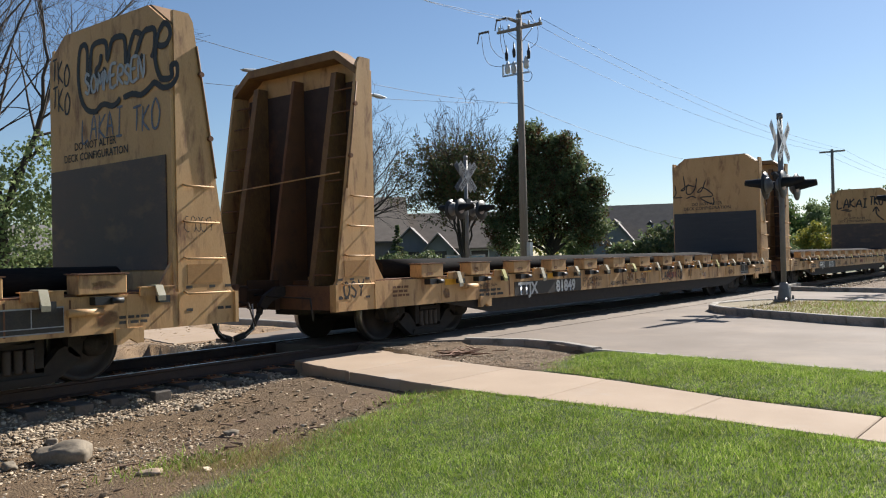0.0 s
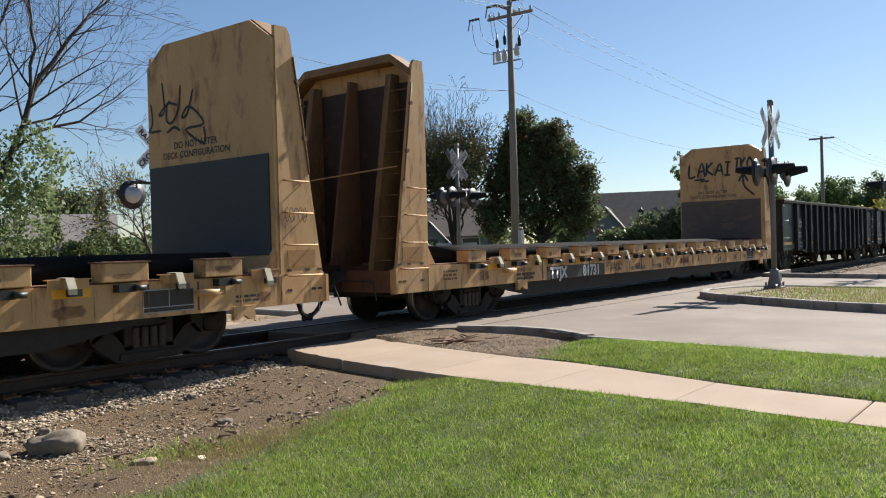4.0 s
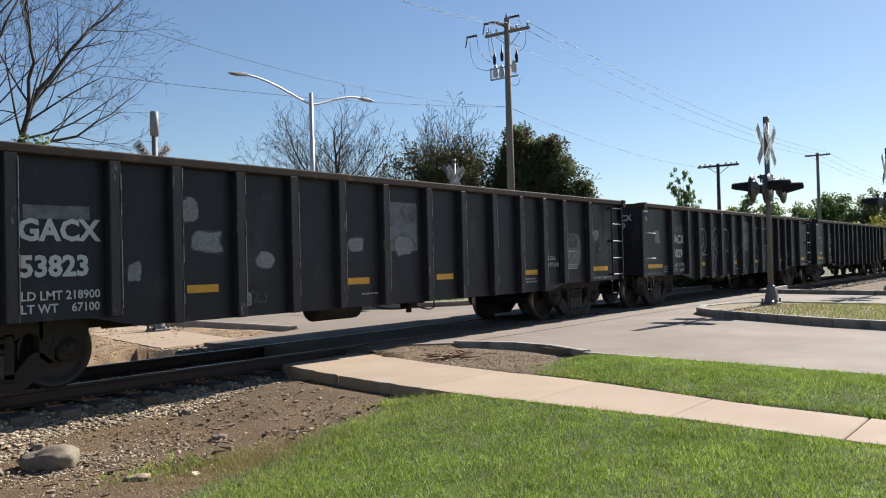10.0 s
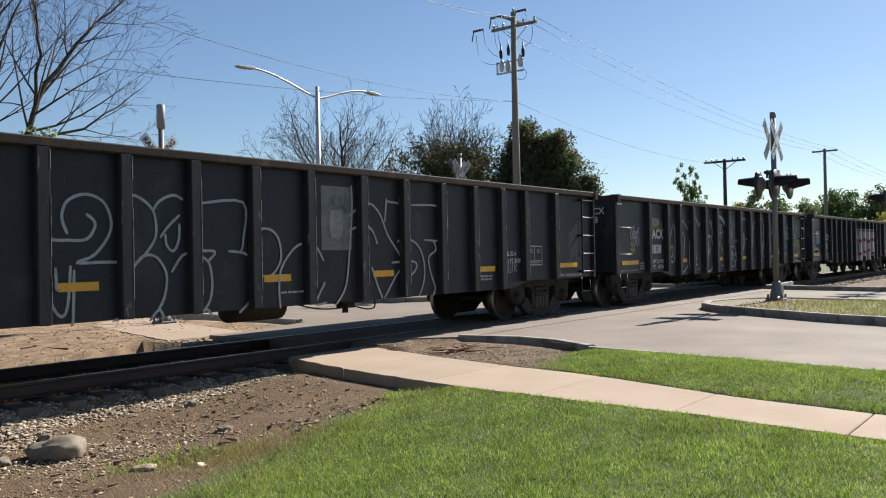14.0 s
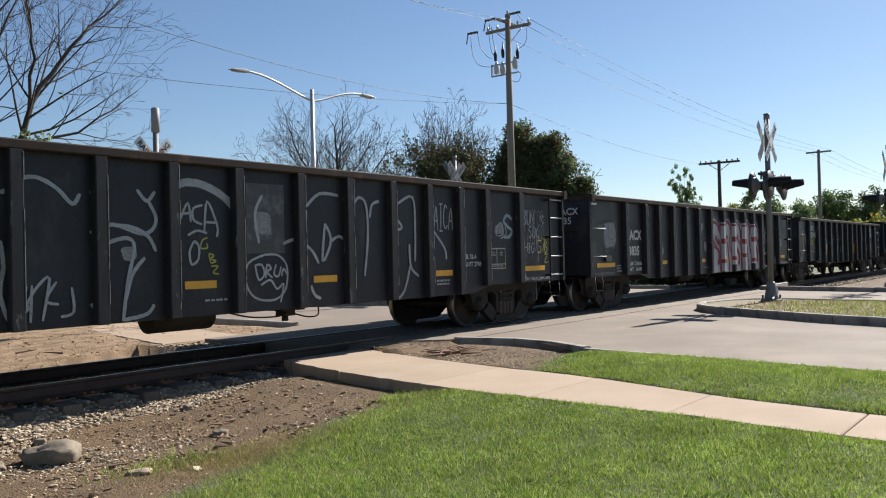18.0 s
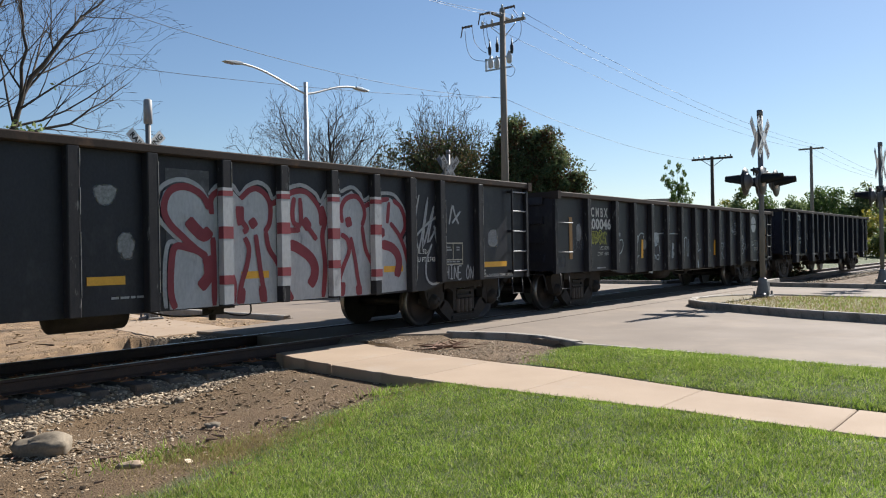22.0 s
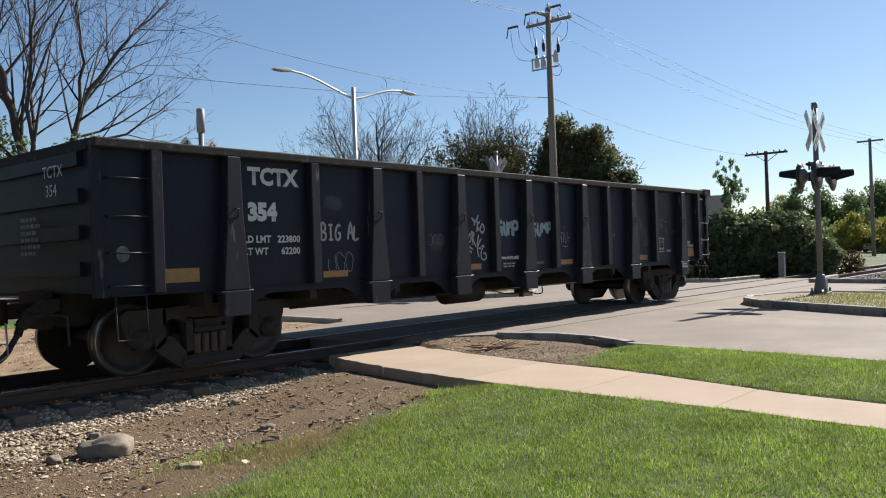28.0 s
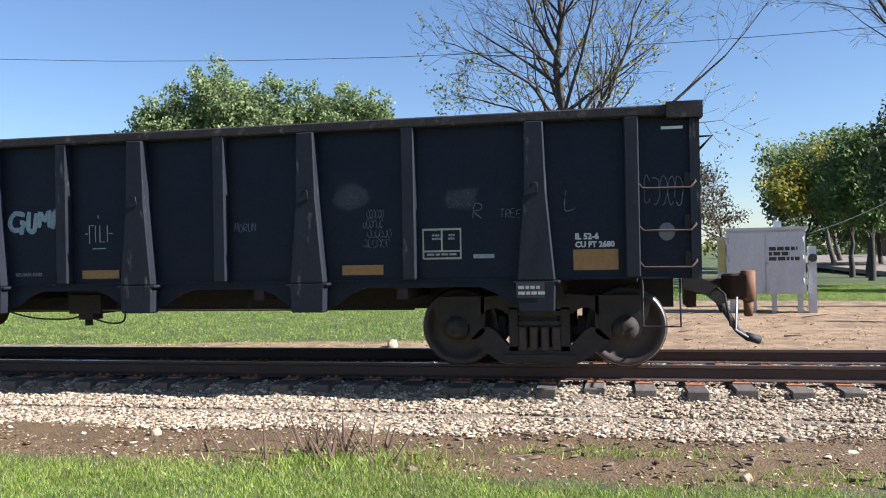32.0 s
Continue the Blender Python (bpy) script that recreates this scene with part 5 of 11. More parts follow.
def car_53838():
    car = gacx("53838", "219700", "66300", 8)
    patch("scuff", 1.95, 2.85, 1.93, 2.3, SCUFF, car, ragged=0.3, seed=63)
    tag("yellow_tag", "OUBS", 2.2, 1.96, 0.62, 0.17, 0.024, SPRAY_YELLOW, car, 3, y=-1.476, label="faded yellow spray tag")
    patch("scuff", 0.85, 1.42, 1.6, 2.15, HAZE, car, ragged=0.45, seed=64)
    patch("scuff", 0.92, 1.35, 1.55, 2.0, SCUFF, car, ragged=0.6, seed=65, y=-1.4735)
    tag("tag", "USK", 0.88, 1.68, 0.45, 0.2, 0.04, SPRAY_WHITE, car, 5, y=-1.476)
    scribble("tag", 0.9, 1.5, 0.45, 0.5, 7, 0.02, SPRAY_WHITE, car, 33)
    tag("yellow_tag", "BAD", 0.9, 1.3, 0.42, 0.25, 0.035, SPRAY_YELLOW, car, 6)
    front = set(car.children)
    lines("graffiti_outline", [[(4.95, 2.28), (5.19, 2.34), (5.43, 2.23), (5.61, 2.06), (5.7, 2.18)], [(4.83, 2.15), (4.95, 2.21)], [(4.82, 1.65), (4.85, 1.38), (4.81, 1.1), (4.89, 0.81)], [(5.82, 2.19), (5.95, 2.25)], [(6.41, 2.26), (6.54, 2.13), (6.65, 2.25)], [(6.56, 2.13), (6.66, 1.93), (6.6, 1.78), (6.43, 1.74), (6.09, 1.84), (5.81, 1.74)], [(5.83, 1.48), (6.04, 1.63), (6.28, 1.68), (6.36, 1.56), (6.27, 1.17), (6.2, 0.71)], [(6.5, 1.45), (6.33, 1.25), (6.24, 0.95)], [(6.09, 1.83), (6.33, 1.81), (6.55, 1.7), (6.65, 1.52)], [(5.8, 0.93), (5.91, 0.84)], [(6.21, 0.72), (6.51, 0.77), (6.61, 0.88)], [(7.91, 2.01), (7.99, 1.76), (7.92, 1.31), (7.82, 1.01)]], 0.06, SPRAY_WHITE, car, label="loose white spray-painted letters")
    lines("graffiti_outline", [[(8.32, 2.28), (8.19, 2.02), (8.25, 1.62)], [(8.68, 1.61), (8.93, 1.67), (9.22, 1.52), (9.36, 1.32)], [(9.13, 2.15), (9.4, 2.35), (9.79, 2.34)], [(9.13, 2.1), (9.09, 1.71)], [(9.5, 1.91), (9.44, 1.35), (9.62, 1.66), (9.5, 1.91)], [(9.59, 1.63), (9.81, 1.72), (10, 1.54), (9.97, 1.14), (10.05, 1.04)], [(10.11, 2.21), (10.24, 2.33), (10.4, 2.22), (10.43, 1.72), (10.34, 1.1)], [(10.11, 2.18), (9.99, 1.72), (9.99, 1.11)], [(10.48, 2.02), (10.54, 2.23), (10.71, 2.29)], [(11.02, 1.82), (11.26, 1.88), (11.03, 2.09)], [(11.13, 2.25), (11.55, 2.39), (11.6, 1.79), (11.58, 1.31)], [(11.44, 1.6), (11.47, 1.22), (11.67, 1.06)]], 0.06, SPRAY_WHITE, car, label="loose white spray-painted letters")
    lines("graffiti_outline", [[(11.48, 1.29), (11.31, 0.85), (11.12, 0.69)], [(11.01, 1.72), (11.01, 0.87)], [(12.11, 1.83), (12.41, 1.53), (12.46, 1.33)], [(9.2, 1), (9.27, 0.86), (9.39, 0.8)]], 0.06, SPRAY_WHITE, car, label="loose white spray-painted letters")
    lines("graffiti_arc", [[(6.85, 2.23), (7.01, 2.37), (7.29, 2.38), (7.64, 2.25), (7.91, 2.01)]], 0.13, SPRAY_WHITE, car)
    lines("tag", [[(7, 1.91), (7.12, 2.13), (7.16, 1.89)], [(6.98, 1.98), (7.18, 2.01)], [(7.34, 2.11), (7.2, 2.06), (7.2, 1.92), (7.33, 1.86)], [(7.36, 1.78), (7.41, 2.16), (7.56, 1.85), (7.55, 1.7)], [(7.38, 1.89), (7.57, 1.89)], [(7.11, 1.72), (7.25, 1.78), (7.4, 1.75)], [(7.2, 1.65), (7.13, 1.51), (7.16, 1.35), (7.26, 1.42), (7.27, 1.58), (7.2, 1.65)], [(4.94, 1.02), (4.98, 0.78)], [(4.96, 1.12), (5.08, 1.15), (5.02, 1.02), (5.1, 0.93), (4.98, 0.82)], [(5.14, 1.17), (5.12, 0.77)], [(5.04, 0.89), (5.18, 1.13), (5.33, 1.24), (5.25, 0.78)], [(5.41, 1.2), (5.29, 1), (5.43, 0.95)], [(5.58, 1.13), (5.6, 0.86), (5.45, 0.81)]], 0.042, SPRAY_WHITE, car)
    lines("tag_ring", [[(8.37, 1.47), (8.06, 1.35), (8.01, 1.1), (8.16, 0.88), (8.49, 0.83), (8.71, 0.97), (8.74, 1.29), (8.58, 1.45), (8.34, 1.46)], [(8.17, 1.32), (8.23, 1.12), (8.33, 1.19), (8.29, 1.32), (8.17, 1.32)], [(8.35, 1.14), (8.38, 1.32), (8.45, 1.27), (8.38, 1.22), (8.47, 1.14)], [(8.54, 1.32), (8.5, 1.19), (8.58, 1.16), (8.63, 1.29)], [(8.64, 1.16), (8.67, 1.26), (8.74, 1.18)], [(8.26, 1.04), (8.43, 1.11), (8.55, 0.98), (8.67, 1.05), (8.61, 0.79)]], 0.04, SPRAY_WHITE, car, label="ringed white tag")
    lines("yellow_tag", [[(7.41, 1.69), (7.33, 1.66), (7.3, 1.56), (7.4, 1.56), (7.39, 1.62)], [(7.42, 1.49), (7.45, 1.36)], [(7.42, 1.49), (7.5, 1.46), (7.45, 1.42), (7.53, 1.39), (7.45, 1.36)], [(7.45, 1.32), (7.56, 1.32), (7.48, 1.24), (7.57, 1.22)]], 0.026, SPRAY_YELLOW, car)
    lines("graffiti_outline", [[(3.2, 1.15), (3.75, 2.1), (3.75, 1.1), (3.2, 1.2)], [(3.3, 1.25), (3.65, 1.5), (3.6, 1.2), (3.3, 1.25)], [(3.9, 2.0), (4.3, 2.2), (4.75, 1.95)], [(4.05, 1.1), (4.0, 1.75), (4.45, 1.8), (4.4, 1.1)], [(3.95, 0.95), (4.3, 0.75), (4.7, 0.95)]], 0.06, SPRAY_WHITE, car)
    patch("primer_patch", 8.04, 8.71, 1.48, 2.44, PRIMER, car)
    patch("scuff", 6.1, 6.5, 1.35, 1.65, SCUFF, car, ragged=0.4, seed=61)
    patch("scuff", 8.05, 8.6, 1.6, 2.2, SCUFF, car, ragged=0.4, seed=62, y=-1.4735)
    tag("tag", "AICA", 12.12, 1.85, 0.55, 0.45, 0.034, SPRAY_WHITE, car, 10)
    patch("scuff", 13.9, 14.42, 1.68, 2.08, SCUFF, car, ragged=0.4, seed=4)
    lines("tag", [[(14.05, 1.75), (14.1, 1.95), (14.25, 2.0), (14.3, 1.8), (14.1, 1.75)], [(14.2, 1.7), (14.4, 1.8), (14.35, 1.95)]], 0.03, SPRAY_WHITE, car)
    lines("teal_letter", [[(14.62, 2.08), (14.45, 2.16), (14.32, 2.05), (14.45, 1.94), (14.6, 1.86), (14.5, 1.74), (14.3, 1.74)]], 0.085, SPRAY_TEAL, car, label="faded pale spray letter")
    # the sprayed pieces sit a hand's width nearer the leading end
    for piece in car.children:
        if piece not in front:
            piece.data.transform(Matrix.Translation((-0.15, 0, 0)))
    for w, x, z, wide, h, k in (("BUNZ", 14.86, 1.98, 0.62, 0.27, 20), ("YC", 15.5, 2.02, 0.22, 0.16, 24), ("SOK", 15.08, 1.72, 0.42, 0.24, 21), ("HIG", 14.92, 1.42, 0.36, 0.22, 22)):
        tag("tag", w, x, z, wide, h, 0.03, SPRAY_WHITE, car, k)
    scribble("tag", 14.9, 1.95, 0.75, 0.35, 6, 0.012, SPRAY_WHITE, car, 44)
    scribble("tag", 15.05, 1.45, 0.4, 0.5, 5, 0.01, SPRAY_WHITE, car, 45)
    drip = random.Random(4)
    for k in range(11):
        x, z = 14.84 + 0.075 * k, (1.98, 1.74, 1.45)[k % 3]
        lines("paint_drip", [[(x, z), (x + 0.004, z - drip.uniform(0.08, 0.24))]], 0.012, SPRAY_WHITE, car, smooth=False)
    lines("yellow_tag", [[(15.56, 1.66), (15.42, 1.66), (15.41, 1.44), (15.54, 1.44), (15.54, 1.54), (15.47, 1.54)], [(15.58, 1.72), (15.68, 1.66), (15.62, 1.44)], [(15.7, 1.7), (15.71, 1.42), (15.8, 1.5), (15.71, 1.56), (15.78, 1.64), (15.68, 1.72)], [(15.68, 1.38), (15.8, 1.38), (15.68, 1.22), (15.82, 1.22)]], 0.024, SPRAY_YELLOW, car)
    return car


def car_53835():
    car = gacx("53835", "218600", "66400", 12)

    def letter(k, pts):
        bm = bmesh.new()
        m = on_side(0, 0, -1.4755 - 0.0003 * k)
        bm.faces.new([bm.verts.new(m @ Vector((a, b, 0))) for a, b in pts])
        part("letter_fill", bm, SPRAY_SILVER, car, "silver letter fill")

    patch("primer_patch", 0.5, 1.62, 1.24, 2.24, HAZE, car, ragged=0.12, seed=5)
    patch("scuff", 0.6, 1.6, 1.3, 2.28, SCUFF, car, ragged=0.2, seed=7, y=-1.4728)
    patch("scuff", 0.9, 1.5, 1.55, 2.25, SCUFF, car, ragged=0.35, seed=6, y=-1.4742)
    bm = bmesh.new()
    box(bm, 0.78, 1.06, -1.53, -1.466, 1.18, 1.32)
    part("card_holder", bm, BLACK_METAL, car, bevel=0.01)
    patch("scuff", 4.0, 4.4, 1.2, 1.6, SCUFF, car, ragged=0.6, seed=8)
    patch("scuff", 6.9, 7.4, 1.9, 2.3, SCUFF, car, ragged=0.5, seed=9)
    # the large silver and red piece: seven tall letters in crimson line with a white halo
    letter(0, [(7.98, 0.7), (7.96, 1.04), (7.99, 1.39), (8.05, 1.53), (8.26, 1.48), (8.07, 1.64), (7.92, 1.81), (7.86, 2.02), (7.92, 2.17), (8.07, 2.26), (8.25, 2.27), (8.42, 2.18), (8.56, 2.04), (8.61, 1.96), (8.6, 0.7)])
    letter(1, [(8.6, 0.7), (8.61, 2.12), (8.73, 2.23), (8.96, 2.24), (9.1, 2.12), (9.07, 0.7)])
    letter(2, [(9.07, 0.7), (9.1, 2.12), (9.25, 2.26), (9.4, 2.31), (9.54, 2.23), (9.64, 2.06), (9.63, 0.7)])
    letter(3, [(9.63, 0.7), (9.64, 2.06), (9.85, 2.18), (10.02, 2.27), (10.24, 2.31), (10.46, 2.19), (10.58, 2.07), (10.6, 0.7)])
    letter(4, [(10.6, 0.7), (10.58, 2.07), (10.75, 2.25), (11.03, 2.26), (11.01, 0.7)])
    letter(5, [(11.01, 0.7), (11.03, 2.22), (11.27, 2.33), (11.44, 2.23), (11.52, 2.13), (11.57, 0.7)])
    letter(6, [(11.57, 0.7), (11.52, 2.13), (11.77, 2.23), (12.18, 2.26), (12.39, 2.13), (12.53, 1.9), (12.57, 1.71), (12.42, 1.57), (12.52, 1.38), (12.74, 1.18), (12.7, 0.73)])
    lines("letter_edge", [[(8.06, 0.71), (8.0, 0.9), (8.01, 1.25), (8.07, 1.48), (8.28, 1.46), (8.45, 1.4), (8.56, 1.29)], [(8.59, 1.97), (8.51, 2.11), (8.38, 2.2), (8.21, 2.24), (8.04, 2.2), (7.94, 2.08), (7.92, 1.91), (8.0, 1.76), (8.16, 1.62), (8.36, 1.46), (8.54, 1.35)]], 0.075, SPRAY_RED, car, y=-1.4815, label="crimson letter line")
    lines("letter_edge", [[(8.26, 1.82), (8.37, 1.71), (8.5, 1.62), (8.6, 1.7)], [(8.54, 1.35), (8.57, 1.24), (8.56, 1.09), (8.43, 0.95)]], 0.13, SPRAY_RED, car, y=-1.4815, label="crimson letter line")
    lines("letter_edge", [[(8.63, 1.9), (8.62, 2.1), (8.74, 2.2), (8.9, 2.2)], [(8.64, 1.6), (8.65, 1.31), (8.65, 0.71)], [(8.89, 1.45), (8.87, 1.23), (8.97, 1.0), (8.95, 0.71)], [(9.05, 2.02), (9.08, 1.76)]], 0.07, SPRAY_RED, car, y=-1.4815, label="crimson letter line")
    lines("letter_edge", [[(9.1, 2.12), (9.25, 2.24), (9.39, 2.27), (9.54, 2.19), (9.62, 2.04), (9.6, 1.8), (9.51, 1.68)], [(9.12, 2.02), (9.12, 1.83), (9.2, 1.72), (9.14, 1.67)], [(9.16, 1.6), (9.23, 1.45), (9.19, 1.22), (9.1, 0.99), (9.04, 0.71)], [(9.35, 1.64), (9.39, 1.37), (9.44, 1.06), (9.51, 0.71)], [(9.53, 1.68), (9.58, 1.45), (9.73, 1.25), (9.83, 1.05)]], 0.065, SPRAY_RED, car, y=-1.4815, label="crimson letter line")
    lines("letter_edge", [[(9.27, 1.85), (9.35, 1.74)], [(9.1, 0.92), (9.08, 0.71)], [(9.45, 0.94), (9.48, 0.71)]], 0.11, SPRAY_RED, car, y=-1.4815, label="crimson letter line")
    lines("letter_edge", [[(9.64, 2.06), (9.85, 2.17), (10.07, 2.26), (10.29, 2.27), (10.47, 2.15), (10.58, 1.99), (10.6, 1.78)], [(10.07, 2.18), (10.03, 1.97), (10.06, 1.81), (10.19, 1.81), (10.18, 2.18)], [(9.9, 1.7), (10.17, 1.71)], [(9.83, 1.21), (9.93, 1.04), (9.91, 0.88), (10.01, 0.71)], [(10.24, 1.84), (10.39, 1.69), (10.5, 1.57)]], 0.065, SPRAY_RED, car, y=-1.4815, label="crimson letter line")
    lines("letter_edge", [[(9.97, 1.5), (10.11, 1.46), (10.33, 1.34), (10.45, 1.19), (10.44, 1.02), (10.35, 0.9)], [(10.24, 1.87), (10.36, 1.73)]], 0.13, SPRAY_RED, car, y=-1.4815, label="crimson letter line")
    lines("letter_edge", [[(10.61, 2.07), (10.68, 1.86), (10.62, 1.61), (10.67, 1.19), (10.62, 0.71)], [(10.75, 2.21), (10.99, 2.26)], [(10.86, 1.61), (10.9, 1.35), (10.93, 1.09)]], 0.075, SPRAY_RED, car, y=-1.4815, label="crimson letter line")
    lines("letter_edge", [[(11.05, 1.83), (11.03, 2.04), (11.14, 2.2), (11.35, 2.25), (11.5, 2.15), (11.56, 1.97), (11.49, 1.79)], [(11.02, 1.65), (11.16, 1.57), (11.19, 1.39), (11.07, 1.18), (10.96, 0.92), (11.02, 0.71)], [(11.23, 1.61), (11.32, 1.26), (11.37, 0.99), (11.44, 0.71)], [(11.49, 1.79), (11.56, 1.43), (11.67, 1.25), (11.76, 1.07)]], 0.065, SPRAY_RED, car, y=-1.4815, label="crimson letter line")
    lines("letter_edge", [[(11.17, 1.92), (11.21, 1.77)], [(10.8, 1.88), (10.88, 1.74)], [(11.39, 0.86), (11.41, 0.71)], [(11.04, 0.92), (11.01, 0.71)]], 0.11, SPRAY_RED, car, y=-1.4815, label="crimson letter line")
    lines("letter_edge", [[(11.56, 2.1), (11.79, 2.18), (12.15, 2.24)], [(12.15, 2.19), (12.1, 1.84)], [(12.25, 2.22), (12.47, 2.09), (12.55, 1.8), (12.42, 1.61)], [(12.17, 1.85), (12.38, 1.66), (12.52, 1.43), (12.62, 1.14)], [(11.74, 1.34), (11.85, 1.07), (11.76, 0.89), (11.89, 0.71)], [(12.66, 1.09), (12.67, 0.85)]], 0.065, SPRAY_RED, car, y=-1.4815, label="crimson letter line")
    lines("letter_edge", [[(11.78, 1.68), (12.03, 1.69)], [(11.95, 1.5), (12.23, 1.43), (12.38, 1.24), (12.32, 0.96)]], 0.13, SPRAY_RED, car, y=-1.4815, label="crimson letter line")
    lines("letter_halo", [[(7.93, 0.72), (7.91, 0.97), (7.93, 1.36), (7.99, 1.54), (8.14, 1.54), (7.99, 1.68), (7.85, 1.82), (7.8, 2.01), (7.87, 2.2), (8.05, 2.31), (8.27, 2.32), (8.46, 2.23), (8.58, 2.07)]], 0.075, SPRAY_WHITE, car, y=-1.4785, label="white halo round the letters")
    lines("letter_halo", [[(8.59, 2.15), (8.74, 2.29), (8.96, 2.3), (9.09, 2.18), (9.23, 2.3), (9.41, 2.36), (9.58, 2.29), (9.66, 2.13)]], 0.075, SPRAY_WHITE, car, y=-1.4785, label="white halo round the letters")
    lines("letter_halo", [[(9.66, 2.13), (9.85, 2.23), (10.03, 2.33), (10.26, 2.36), (10.5, 2.25), (10.6, 2.14), (10.74, 2.3), (11.02, 2.34)]], 0.075, SPRAY_WHITE, car, y=-1.4785, label="white halo round the letters")
    lines("letter_halo", [[(11.02, 2.3), (11.27, 2.39), (11.46, 2.3), (11.54, 2.19), (11.77, 2.29), (12.21, 2.33), (12.45, 2.18), (12.62, 1.9), (12.66, 1.69), (12.53, 1.56), (12.62, 1.39), (12.85, 1.21), (12.8, 0.73)]], 0.075, SPRAY_WHITE, car, y=-1.4785, label="white halo round the letters")
    # the paint runs on across the side posts
    for k, x in enumerate((8.8, 9.8, 10.8, 11.75)):
        bm = bmesh.new()
        box(bm, x - 0.078, x + 0.078, -1.598, -1.49, 0.72 + 0.2 * (k % 2), 2.25)
        part("letter_fill", bm, SPRAY_SILVER, car, "silver letter fill")
        for z, h in ((2.14, 0.07), (1.58 + 0.07 * (k % 2), 0.16), (0.98 + 0.08 * (k % 3), 0.12)):
            bm = bmesh.new()
            box(bm, x - 0.081, x + 0.081, -1.601, -1.50, z, z + h)
            part("letter_edge", bm, SPRAY_RED, car, "crimson letter line")
    patch("primer_patch", 7.95, 8.6, 1.5, 2.46, PRIMER, car)
    lines("white_scrawl", [[(12.95, 2.34), (12.83, 1.86), (12.93, 1.42), (13.19, 2.31), (13.02, 1.42), (13.36, 2.16), (13.17, 1.52), (13.48, 1.87)], [(12.83, 1.62), (13.1, 1.81), (13.47, 2.0)], [(13.29, 1.5), (13.13, 1.22), (13.12, 0.93), (13.27, 0.8), (13.52, 0.85), (13.59, 1.06), (13.45, 1.42), (13.35, 1.82)]], 0.055, SPRAY_WHITE, car)
    lines("tag", [[(13.8, 1.85), (13.91, 2.18), (13.98, 2.03), (14.09, 1.86)], [(13.89, 1.87), (14.15, 2.09)]], 0.06, SPRAY_WHITE, car)
    patch("scuff", 7.2, 7.62, 1.25, 1.75, SCUFF, car, ragged=0.5, seed=13)
    tag("shine_tag", "SHINE ON", 13.55, 0.86, 1.0, 0.24, 0.035, SPRAY_WHITE, car, 6, label="white hand-sprayed words")
    patch("scuff", 14.9, 15.5, 1.3, 1.9, SCUFF, car, ragged=0.4, seed=12)
    return car


